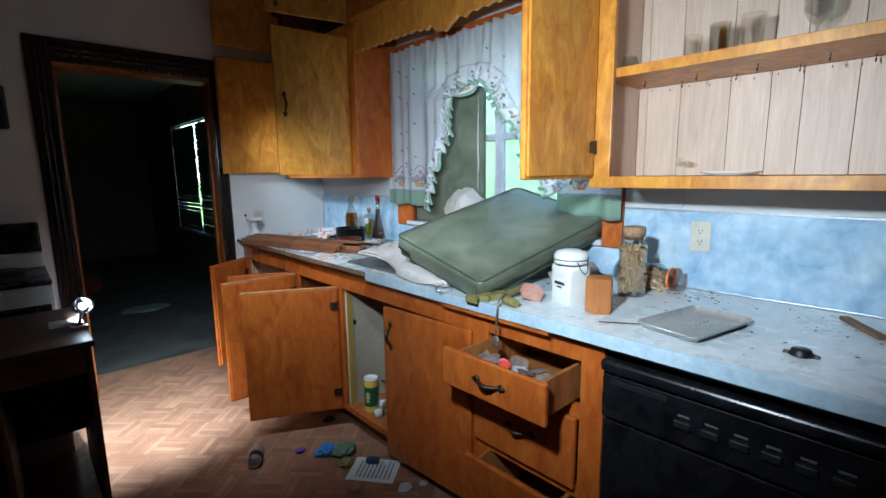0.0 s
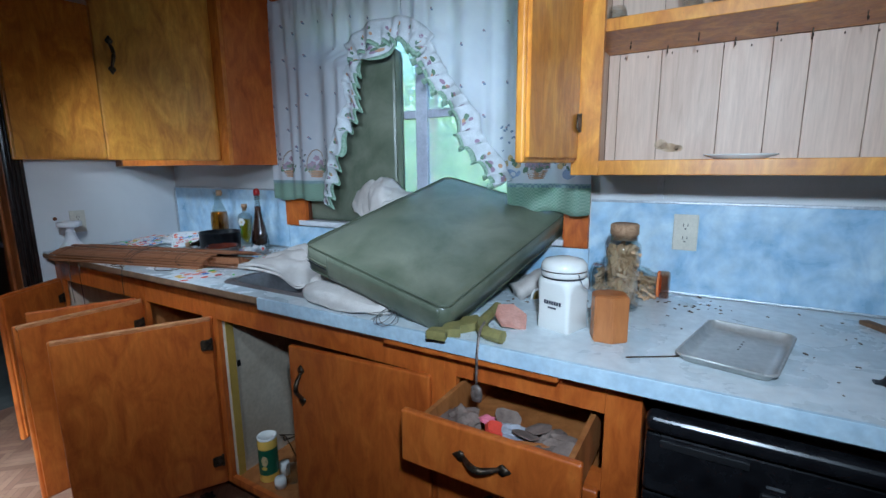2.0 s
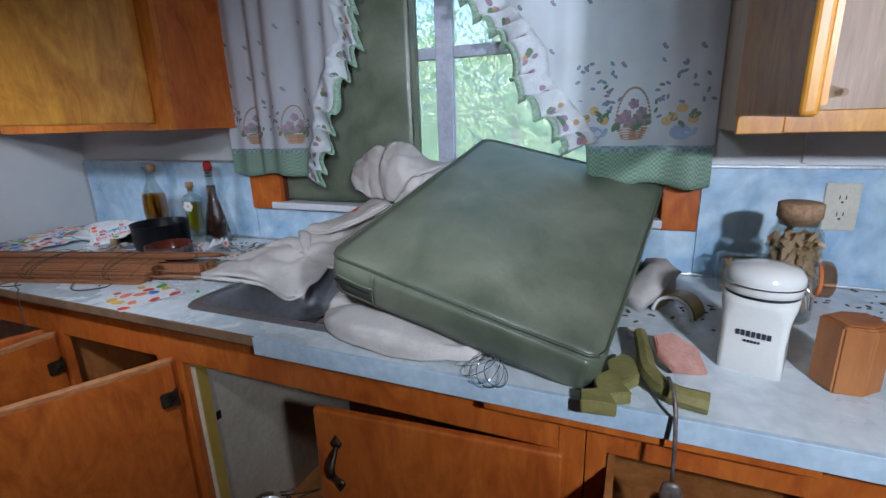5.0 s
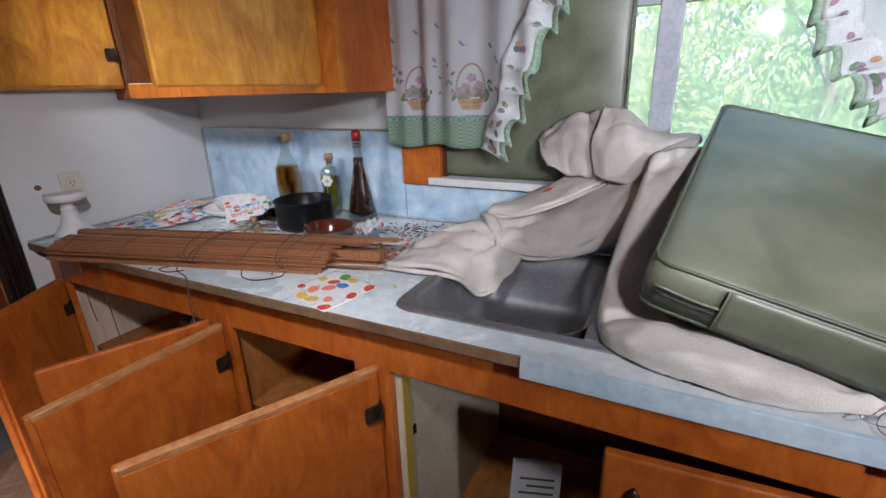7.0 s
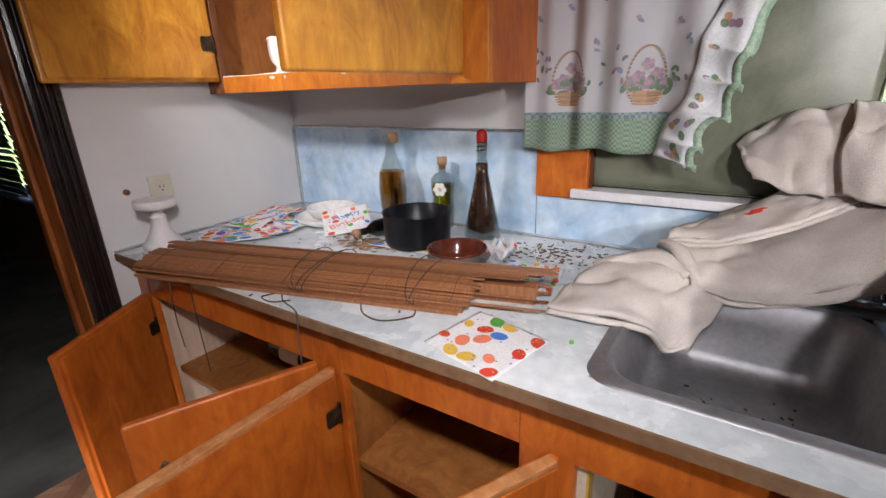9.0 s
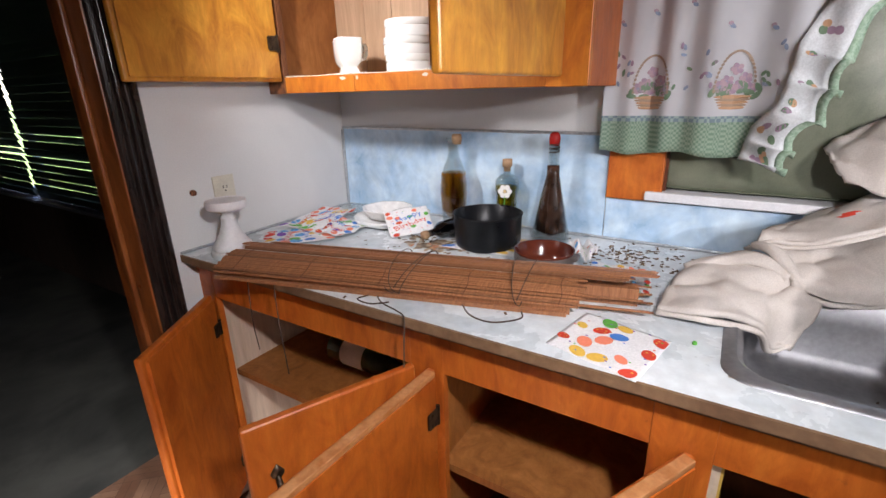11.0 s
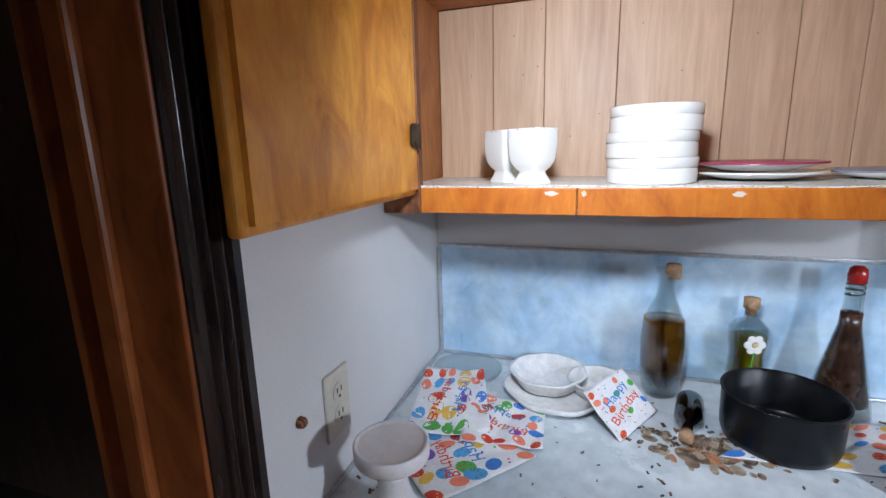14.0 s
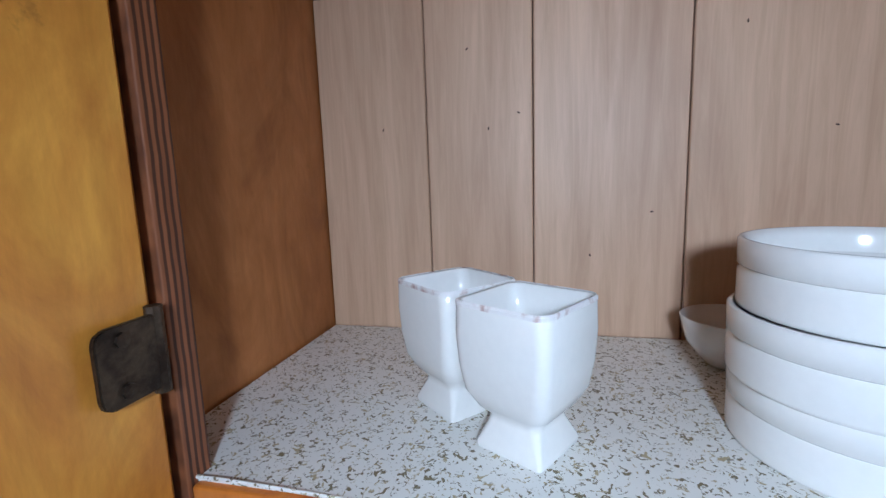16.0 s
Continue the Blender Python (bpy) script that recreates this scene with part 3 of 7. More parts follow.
def handle(parent, m, length=0.085):
    """A bronze pull with spade-shaped ends, upright in the plane x = 0, proud towards -x."""
    pts = spline([(0, 0, -length / 2), (-0.012, 0, -length * 0.36), (-0.026, 0, -length * 0.1), (-0.026, 0, length * 0.12), (-0.012, 0, length * 0.36), (0, 0, length / 2)], 5)
    b = tube(pts, [0.004 + 0.0035 * math.sin(math.pi * i / (len(pts) - 1)) for i in range(len(pts))], 8)
    for s in (-1, 1):
        tip = [(0, s * 0.026), (0.006, s * 0.018), (0.013, s * 0.008), (0.01, 0), (0.004, -s * 0.004), (-0.004, -s * 0.004), (-0.01, 0), (-0.013, s * 0.008), (-0.006, s * 0.018)]
        q = Matrix.Translation((0, 0, s * length / 2)) @ Euler((radians(90), 0, radians(-90))).to_matrix().to_4x4()
        prism(tip, -0.001, 0.004, m=q, bm=b)
    bmesh.ops.transform(b, matrix=m, verts=b.verts)
    return part("handle", b, BRONZE, parent, "old bronze pull handle", True)


def hinge(parent, m):
    """A bronze leaf hinge on the inner face: its leaf in the plane x = 0."""
    b = prism([(-0.034, -0.014), (-0.0325, -0.018), (-0.028, -0.0205), (0.0, -0.0205), (0.0, 0.0205), (-0.028, 0.0205), (-0.0325, 0.018), (-0.034, 0.014)], -0.0035, 0.0, 0.0008)
    bmesh.ops.transform(b, matrix=Matrix(((0, 0, 1, 0), (1, 0, 0, 0), (0, 1, 0, 0), (0, 0, 0, 1))), verts=b.verts)
    tube([(0, 0.003, -0.024), (0, 0.003, 0.024)], 0.0045, 8, bm=b)
    for z in (-0.013, 0.013):
        lathe([(0.004, 0), (0.004, 0.0015), (0, 0.002)], 8, m=Matrix.Translation((-0.0035, -0.02, z)) @ Matrix.Rotation(radians(-90), 4, "Y"), bm=b)
    bmesh.ops.transform(b, matrix=m, verts=b.verts)
    return part("hinge", b, BRONZE, parent, "old bronze hinge")


WORN = surface("worn_edge", (0.36, 0.12, 0.03), (0.54, 0.25, 0.10), 26, 0.6, (1, 1, 4), fine=120, relief=0.3)


def cabinet_door(parent, hx, hy, width, z0, z1, swing, side, material, handle_z=None, hinges=True, thick=0.02, worn=False):
    """A lipped slab door hung at (hx, hy). side +1: closed it runs to +y, -1: to -y. swing: degrees open."""
    b = box(-thick, 0, 0, width, z0, z1, 0.006, seg=3)
    box(-thick * 0.4, 0.008, 0.012, width - 0.012, z0 + 0.012, z1 - 0.012, bm=b)
    m = Matrix.Translation((hx, hy, 0)) @ Matrix.Rotation(radians(-swing if side < 0 else swing), 4, "Z")
    flip = Matrix.Diagonal((1, side, 1, 1))
    bmesh.ops.transform(b, matrix=m @ flip, verts=b.verts)
    if side < 0:
        bmesh.ops.reverse_faces(b, faces=b.faces)
    d = part("door", b, material, parent)
    if worn:
        w_ = box(-thick + 0.005, 0.006, 0.01, width - 0.008, z1 - 0.0125, z1 + 0.0008, 0.002)
        bmesh.ops.transform(w_, matrix=m @ flip, verts=w_.verts)
        part("worn_edge", w_, WORN, d, "worn pale upper edge")
    if handle_z is not None:
        handle(d, m @ flip @ Matrix.Translation((-thick, width - 0.05, handle_z)))
    if hinges:
        for z in (z0 + 0.107, z1 - 0.1):
            hinge(d, m @ flip @ Matrix.Translation((0.0125, 0.016, z)) @ Matrix.Rotation(radians(180), 4, "Z"))
    return d


base = thing("base_cabinet", "orange-brown varnished sink cabinet with all doors hanging open", "cabinet")
# face frame
rails = [(-0.065, 0.0), (-0.848, -0.765), (-1.338, -1.245), (-2.31, -2.265)]
for a, b_ in rails:
    part("stile", box(FX, FX + 0.02, a, b_, 0.1, 0.872, 0.002), BASEWOOD, base)
for a, b_ in ((-0.765, -0.065), (-1.245, -0.848), (-2.265, -1.338)):
    part("rail", box(FX + 0.001, FX + 0.02, a, b_, 0.775, 0.872), BASEWOOD, base)
    part("rail", box(FX + 0.001, FX + 0.02, a, b_, 0.1, 0.128), BASEWOOD, base)
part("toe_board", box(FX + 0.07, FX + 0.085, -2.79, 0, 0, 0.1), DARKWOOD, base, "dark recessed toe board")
part("bottom", box(FX + 0.02, -0.012, -2.79, -0.001, 0.1, 0.126), SHELFWOOD, base, "bare wood cabinet floor")
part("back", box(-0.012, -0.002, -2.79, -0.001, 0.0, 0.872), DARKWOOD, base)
part("side", box(FX + 0.02, -0.012, -0.018, -0.001, 0.126, 0.872), PANELS_PALE_LIT, base, "pale inner side panel")
part("divider", box(FX + 0.02, -0.012, -0.81, -0.795, 0.126, 0.872), SHELFWOOD, base)
CREAM = surface("cream_panel", (0.50, 0.42, 0.31), (0.62, 0.54, 0.42), 6, 0.6)
dv = part("divider", box(FX + 0.02, -0.012, -1.352, -1.325, 0.126, 0.872), CREAM, base, "cream board divider with a yellow edge")
part("edge_strip", box(FX + 0.02, FX + 0.05, -1.356, -1.352, 0.126, 0.775), plain("yellow_edge", (0.55, 0.36, 0.07), 0.6), dv, "yellowed raw edge")
part("hole_plug", box(-0.605, -0.59, -1.3535, -1.351, 0.57, 0.595, 0.001, m=rot_about(-0.6, -1.352, 0)), BLACK_MATT, dv, "small dark knock-out hole")
part("divider", box(FX + 0.02, -0.012, -2.30, -2.28, 0.126, 0.872), SHELFWOOD, base)
part("shelf", box(FX + 0.05, -0.012, -0.795, -0.018, 0.47, 0.49), SHELFWOOD, base, "bare reddish shelf board")
part("shelf", box(FX + 0.05, -0.012, -1.325, -0.81, 0.47, 0.49), SHELFWOOD, base, "bare reddish shelf board")

cabinet_door(base, FX - 0.001, -0.05, 0.352, 0.1, 0.782, 57, -1, BASEWOOD, 0.62)
cabinet_door(base, FX - 0.001, -0.766, 0.355, 0.1, 0.782, 66, 1, BASEWOOD, 0.62)
cabinet_door(base, FX - 0.001, -0.83, 0.42, 0.1, 0.782, 93, -1, BASEWOOD, 0.62, worn=True)
cabinet_door(base, FX - 0.001, -1.315, 0.478, 0.1, 0.782, 118, -1, BASEWOOD, 0.62, worn=True)
cabinet_door(base, FX - 0.003, -2.275, 0.497, 0.08, 0.782, 4, 1, BASEWOOD, 0.66)

# drawer stack
stack = thing("drawer_cabinet", "orange-brown varnished drawer stack with its top drawer pulled out", "cabinet")
part("stile", box(FX, FX + 0.02, -2.345, -2.312, 0.1, 0.872), BASEWOOD, stack)
part("stile", box(FX, FX + 0.02, -2.79, -2.715, 0.1, 0.872, 0.002), BASEWOOD, stack)
part("rail", box(FX + 0.001, FX + 0.02, -2.715, -2.345, 0.79, 0.872), BASEWOOD, stack)
part("rail", box(FX + 0.001, FX + 0.02, -2.715, -2.345, 0.60, 0.645), BASEWOOD, stack)
part("rail", box(FX + 0.001, FX + 0.02, -2.715, -2.345, 0.335, 0.38), BASEWOOD, stack)
part("rail", box(FX + 0.001, FX + 0.02, -2.715, -2.345, 0.1, 0.125), BASEWOOD, stack)
part("side", box(FX + 0.02, -0.012, -2.79, -2.775, 0.1, 0.872), BASEWOOD, stack)


def drawer(x, z0, z1, tilt=0.0, wide=(-2.713, -2.297)):
    m = Matrix.Translation((x, 0, z0)) @ Matrix.Rotation(radians(tilt), 4, "Y") @ Matrix.Translation((-x, 0, -z0))
    d = part("drawer", box(x, x + 0.02, wide[0], wide[1], z0, z1, 0.006, m=m, seg=3), BASEWOOD, stack)
    for ya, yb in ((wide[0] + 0.02, wide[0] + 0.032), (wide[1] - 0.062, wide[1] - 0.05)):
        part("drawer_side", box(x + 0.02, x + 0.42, ya, yb, z0 + 0.012, z1 - 0.006, m=m), SHELFWOOD, d)
    part("drawer_bottom", box(x + 0.02, x + 0.42, wide[0] + 0.032, wide[1] - 0.062, z0 + 0.016, z0 + 0.022, m=m), SHELFWOOD, d)
    part("drawer_back", box(x + 0.408, x + 0.42, wide[0] + 0.032, wide[1] - 0.062, z0 + 0.022, z1 - 0.012, m=m), SHELFWOOD, d)
    handle(d, m @ Matrix.Translation((x, (wide[0] + wide[1]) / 2, (z0 + z1) / 2)) @ Matrix.Rotation(radians(90), 4, "X"))
    return d


drawer(-0.84, 0.643, 0.773)
drawer(FX - 0.022, 0.37, 0.61)
drawer(FX - 0.06, 0.10, 0.335, -5)

# dishwasher
dw = thing("dishwasher", "black enamelled built-in dishwasher with a button panel", "dishwasher")
part("door_panel", box(-0.68, -0.64, -3.398, -2.802, 0.12, 0.655, 0.006), BLACK, dw)
part("control_panel", box(-0.695, -0.64, -3.398, -2.802, 0.665, 0.80, 0.008), BLACK, dw)
part("handle_ridge", box(-0.715, -0.67, -3.398, -2.802, 0.805, 0.842, 0.014, seg=4), BLACK, dw, "rounded black handle ridge")
part("top_strip", box(-0.665, -0.62, -3.398, -2.802, 0.846, 0.868, 0.003), BLACK_MATT, dw)
part("kick_panel", box(-0.62, -0.60, -3.398, -2.802, 0.0, 0.11, 0.003), BLACK_MATT, dw)
GREY_MARK = plain("grey_print", (0.11, 0.112, 0.115), 0.5)
for i in range(6):
    y = -3.02 - i * 0.062
    btn = part("button", box(-0.703, -0.695, y - 0.02, y + 0.02, 0.715, 0.735, 0.003), BLACK_MATT, dw)
    part("print_bar", box(-0.6965, -0.695, y - 0.016, y + 0.012, 0.745, 0.750), GREY_MARK, btn, "illegible grey print")
part("vent", box(-0.699, -0.695, -2.98, -2.83, 0.77, 0.785, 0.001), BLACK_MATT, dw)

# cabinet past the dishwasher
end_cab = thing("base_cabinet", "orange-brown varnished closed base cabinet", "cabinet")
part("body", box(FX, -0.002, -4.25, -3.402, 0.1, 0.872, 0.002), BASEWOOD, end_cab)
part("toe_board", box(FX + 0.07, -0.1, -4.25, -3.402, 0, 0.1), DARKWOOD, end_cab)
cabinet_door(end_cab, FX - 0.001, -3.43, 0.38, 0.13, 0.85, 0, -1, BASEWOOD, 0.7, False)
cabinet_door(end_cab, FX - 0.001, -4.22, 0.38, 0.13, 0.85, 0, 1, BASEWOOD, 0.7, False)

# counter with the sink hole
SX0, SX1, SY0, SY1 = -0.632, -0.10, -2.14, -1.325
ct = thing("countertop", "pale blue marbled laminate counter, stained and dusty", "countertop")
b = box(FRONT + 0.006, -0.001, SY1 - 0.012, -0.001, 0.888, TOP)
part("slab", b, COUNTER, ct)
b = box(FRONT + 0.006, -0.001, -4.25, SY0 + 0.012, 0.888, TOP)
part("slab", b, COUNTER, ct)
b = bmesh.new()
box(FRONT + 0.006, SX0 + 0.012, SY0 + 0.012, SY1 - 0.012, 0.888, TOP, bm=b)
part("slab_strip", b, COUNTER, ct)
part("slab_strip", box(SX1 - 0.012, -0.001, SY0 + 0.012, SY1 - 0.012, 0.888, TOP), COUNTER, ct)
part("bare_edge", box(FRONT, FRONT + 0.006, -1.635, -0.001, 0.889, TOP - 0.001), BAREWOOD, ct, "bare brown edge where the strip is missing")
part("edge_strip", box(FRONT - 0.004, FRONT + 0.006, -4.25, -1.635, 0.872, TOP + 0.001, 0.001), EDGE_STRIP, ct, "pale blue laminate edge strip with nail heads")
part("build_up", box(FRONT + 0.02, FX + 0.02, -4.25, -0.001, 0.8725, 0.888), BAREWOOD, ct, "bare build-up strip below the slab")
part("loose_moulding", box(FRONT + 0.004, FX + 0.004, -2.62, -2.14, 0.853, 0.872, 0.003), BASEWOOD, ct, "loose moulding below the edge")

# sink
sk = thing("sink", "dull stainless steel double sink set into the counter", "sink")


def rounded(x0, x1, y0, y1, r, z, n=6):
    out = []
    for cx, cy, a0 in ((x1 - r, y1 - r, 0), (x0 + r, y1 - r, 90), (x0 + r, y0 + r, 180), (x1 - r, y0 + r, 270)):
        for i in range(n + 1):
            a = radians(a0 + 90 * i / n)
            out.append((cx + r * math.cos(a), cy + r * math.sin(a), z))
    return out


def loft(loops, cap=True, bm=None):
    b = bmesh.new()
    vs = [[b.verts.new(p) for p in lp] for lp in loops]
    for a, c in zip(vs, vs[1:]):
        for i in range(len(a)):
            j = (i + 1) % len(a)
            b.faces.new((a[i], a[j], c[j], c[i]))
    if cap:
        b.faces.new(vs[-1])
    return b if bm is None else join(bm, b)


def basin(xa, xb, ya, yb):
    z = TOP + 0.004
    lp = [rounded(xa, xb, ya, yb, 0.07, z)]
    for d, dz, r in ((0.005, -0.003, 0.068), (0.012, -0.012, 0.064), (0.02, -0.06, 0.06), (0.03, -0.13, 0.055), (0.045, -0.155, 0.05), (0.075, -0.163, 0.04), (0.15, -0.166, 0.03)):
        lp.append(rounded(xa + d, xb - d, ya + d, yb - d, r, z + dz))
    return loft(lp)


mid = (SY0 + SY1) / 2
rim = bmesh.new()
zt = TOP + 0.004
loft([rounded(SX0, SX1, SY0, SY1, 0.05, TOP), rounded(SX0 + 0.003, SX1 - 0.003, SY0 + 0.003, SY1 - 0.003, 0.05, zt), rounded(SX0 + 0.022, SX1 - 0.022, SY0 + 0.022, SY1 - 0.022, 0.06, zt + 0.001)], False, bm=rim)
part("rim", rim, STEEL, sk, "", True)
part("deck", box(SX1 - 0.1, SX1 - 0.02, SY0 + 0.03, SY1 - 0.03, zt - 0.004, zt + 0.0005), STEEL, sk)
for ya, yb in ((SY0 + 0.02, mid - 0.012), (mid + 0.012, SY1 - 0.02)):
    o = part("basin", basin(SX0 + 0.02, SX1 - 0.09, ya, yb), STEEL, sk, "", True)
    part("drain", lathe([(0.04, 0.0015), (0.034, 0.003), (0.03, 0.0), (0, -0.002)], 24, at=((SX0 + SX1) / 2 - 0.03, (ya + yb) / 2, TOP - 0.162)), CHROME, o, "round chrome drain")
part("bridge", box(SX0 + 0.03, SX1 - 0.1, mid - 0.014, mid + 0.014, zt - 0.02, zt + 0.0002, 0.004), STEEL, sk)
FAU = [(-0.15, mid, TOP + 0.005), (-0.15, mid, TOP + 0.06), (-0.17, mid, TOP + 0.1), (-0.26, mid - 0.01, TOP + 0.115), (-0.31, mid - 0.015, TOP + 0.095)]
fc = thing("faucet", "chrome kitchen faucet behind the sink, half hidden", "faucet", (-0.15, mid, TOP))
o = part("base_plate", box(-0.18, -0.12, mid - 0.1, mid + 0.1, TOP + 0.0045, TOP + 0.025, 0.008), CHROME, fc)
o.location = (0.15, -mid, -TOP)
o = part("spout", tube(spline(FAU, 6), 0.011, 12), CHROME, fc, "", True)
o.location = (0.15, -mid, -TOP)

# backsplash
bs = thing("backsplash", "pale blue mottled laminate backsplash with metal mouldings", "backsplash", kind="structure")
for a, b_, zz in ((-0.999, -0.004, 1.205), (-1.56, -1.003, 1.032), (-2.515, -1.562, 1.032), (-4.25, -2.517, 1.2)):
    part("panel", box(-0.006, -0.001, a, b_, TOP + 0.001, zz), BLUE, bs)
for a, b_, zz in ((-0.999, -0.004, 1.205), (-4.25, -2.517, 1.2)):
    part("moulding", box(-0.009, -0.001, a, b_, zz, zz + 0.009, 0.002), METAL_TRIM, bs, "thin metal moulding")
part("moulding", box(-0.014, -0.006, -0.012, -0.002, TOP + 0.008, 1.204, 0.002), METAL_TRIM, bs, "metal corner moulding")
part("moulding", box(-0.014, -0.006, -4.25, -0.014, TOP + 0.001, TOP + 0.008, 0.002), METAL_TRIM, bs, "metal base moulding")
part("moulding", box(-0.7, -0.006, -0.008, -0.001, TOP + 0.001, TOP + 0.009, 0.002), METAL_TRIM, bs, "metal base moulding")
part("seam", box(-0.010, -0.001, -2.74, -2.72, 1.215, 1.295, 0.001), WHITE_PAINT, bs, "white wall batten")

# ---- wall cabinets ----
UX = -0.298


def planks(parent, ys, z0, z1, x, material):
    """Boards between the given joints, each a piece of its own with a recessed joint."""
    for a, b_ in zip(ys, ys[1:]):
        part("plank", box(x - 0.006, x, min(a, b_) + 0.0007, max(a, b_) - 0.0007, z0, z1, 0.0012, seg=1), material, parent)


REDORANGE = varnished("red_orange_varnish", (0.66, 0.23, 0.028), (0.54, 0.16, 0.018), (0.36, 0.085, 0.010))
wl = thing("wall_cabinet", "orange varnished wall cabinet with open doors and dishes inside", "cabinet")
GAP = plain("joint_dark", (0.10, 0.045, 0.022), 0.9)
part("back", box(-0.003, -0.001, -1.005, -0.003, 1.345, 2.6), GAP, wl)
planks(wl, [-0.021, -0.152, -0.270, -0.424, -0.633, -0.75, -0.86, -0.99], 1.383, 1.77, -0.003, PANELS)
planks(wl, [-0.021, -0.152, -0.270, -0.424, -0.633, -0.75, -0.86, -0.99], 1.795, 2.2, -0.003, PANELS)
part("side", box(UX, -0.003, -0.02, -0.002, 1.345, 2.6), SHELFWOOD, wl)
part("side", box(UX, -0.001, -1.011, -0.992, 1.335, 2.6, 0.002), BASEWOOD, wl)
part("bottom", box(UX, -0.003, -0.992, -0.02, 1.345, 1.381), SHELFWOOD, wl)
part("shelf", box(UX + 0.02, -0.009, -0.992, -0.02, 1.772, 1.793), SHELFWOOD, wl)
part("shelf", box(UX, -0.003, -0.992, -0.02, 2.16, 2.18), SHELFWOOD, wl)
part("top", box(UX, -0.003, -0.992, -0.02, 2.585, 2.6), SHELFWOOD, wl)
part("stile", box(UX - 0.02, UX, -0.078, -0.002, 1.335, 2.6, 0.001), PLYEDGE, wl, "stile with layered plywood edge")
part("stile", box(UX - 0.02, UX, -1.011, -0.917, 1.335, 2.6, 0.002), REDORANGE, wl)
part("rail", box(UX - 0.018, UX, -0.36, -0.078, 1.336, 1.383, 0.002), REDORANGE, wl)
part("rail", box(UX - 0.018, UX, -0.917, -0.362, 1.336, 1.383, 0.002), REDORANGE, wl)
part("rail", box(UX - 0.018, UX, -0.917, -0.078, 2.135, 2.215, 0.002), ORANGE, wl)
PEEL = plain("peeled_patch", (0.62, 0.55, 0.45), 0.8)
for yy, w in ((-0.318, 0.022), (-0.372, 0.010), (-0.60, 0.016)):
    torn = [(yy + w * 0.5 * (1 + 0.35 * math.sin(k * 2.3 + yy * 40)) * math.cos(k * 0.5236), 1.3735 + 0.0045 * (1 + 0.3 * math.sin(k * 3.1 + yy * 20)) * math.sin(k * 0.5236)) for k in range(12)]
    part("peeled_patch", prism(torn, -0.0004, 0.0004, 0.0, Matrix(((0, 0, 1, UX - 0.0182), (1, 0, 0, 0), (0, 1, 0, 0), (0, 0, 0, 1)))), PEEL, wl, "pale patch of peeled tape")
cabinet_door(wl, UX - 0.021, -0.072, 0.455, 1.37, 2.135, 90.5, -1, ORANGE, None)
cabinet_door(wl, UX - 0.021, -0.936, 0.440, 1.356, 2.135, 85.5, 1, ORANGE, 1.735)
cabinet_door(wl, UX - 0.021, -0.062, 0.445, 2.21, 2.575, 92, -1, ORANGE, None)
cabinet_door(wl, UX - 0.021, -0.952, 0.445, 2.21, 2.575, 78, 1, ORANGE, 2.3)



def liner_build(nt, bs_):
    v = coords(nt, (1, 1, 1), True)
    n1 = noise_tex(nt, v, 210, 2, 0.5, 1.2)
    n2 = noise_tex(nt, coords(nt, (1.0, 1.0, 1.0), True), 165, 2, 0.5, 1.5)
    col = mixc(nt, ramp(nt, n1, [(0.59, (0, 0, 0)), (0.63, (1, 1, 1))]), (0.80, 0.79, 0.73), (0.17, 0.14, 0.065))
    col = mixc(nt, ramp(nt, n2, [(0.61, (0, 0, 0)), (0.66, (1, 1, 1))]), col, (0.42, 0.35, 0.19))
    nt.links.new(col, bs_.inputs["Base Color"])
    bs_.inputs["Roughness"].default_value = 0.35


LINER = mat("speckled_liner", liner_build)
ln = solid("shelf_liner", box(UX - 0.012, -0.012, -0.985, -0.024, 1.3825, 1.3845), LINER, "white speckled plastic shelf liner on the cabinet floor", "shelf liner")
part("curled_corner", sheet(lambda u, v: Vector((UX - 0.010 + 0.045 * u, -0.026 + 0.0022 * math.sin(v * 2.5), 1.3845 + v * 0.030 * (1 - 0.75 * u) ** 1.5)), 10, 6, 0.0006), LINER, ln, "liner corner curling up the side", True)
part("lifted_edge", tube([(UX - 0.0125, -0.03 - 0.035 * i, 1.3848 + 0.0012 * math.sin(i * 0.9)) for i in range(27)], 0.0013, 8), LINER, ln, "soft front edge of the liner", True)

wr = thing("wall_cabinet", "orange varnished wall cabinet with board back coloured pale as lit, open door", "cabinet")
part("back", box(-0.003, -0.001, -3.95, -2.55, 1.3, 2.6), GAP, wr)
RY = [-2.552, -2.585, -2.706, -2.868, -2.985, -3.07, -3.201, -3.32, -3.45, -3.57, -3.72, -3.93]
planks(wr, RY, 1.335, 1.667, -0.003, PANELS_PALE_LIT)
planks(wr, RY, 1.70, 2.16, -0.003, PANELS_PALE_LIT)
part("side", box(UX, -0.003, -2.55, -2.53, 1.3, 2.6), PANELS_PALE_LIT, wr)
part("side", box(UX, -0.003, -3.95, -3.93, 1.3, 2.6), ORANGE, wr)
part("bottom", box(UX, -0.003, -3.93, -2.55, 1.3, 1.333), SHELFWOOD, wr)
part("shelf", box(UX - 0.002, -0.009, -3.93, -2.55, 1.668, 1.70, 0.002), ORANGE, wr)
part("shelf", box(UX, -0.003, -3.93, -2.55, 2.16, 2.18), ORANGE, wr)
part("top", box(UX, -0.003, -3.93, -2.55, 2.585, 2.6), ORANGE, wr)
part("stile", box(UX - 0.02, UX, -2.60, -2.525, 1.296, 2.6, 0.002), ORANGE, wr)
part("stile", box(UX - 0.02, UX, -3.95, -3.88, 1.296, 2.6, 0.002), ORANGE, wr)
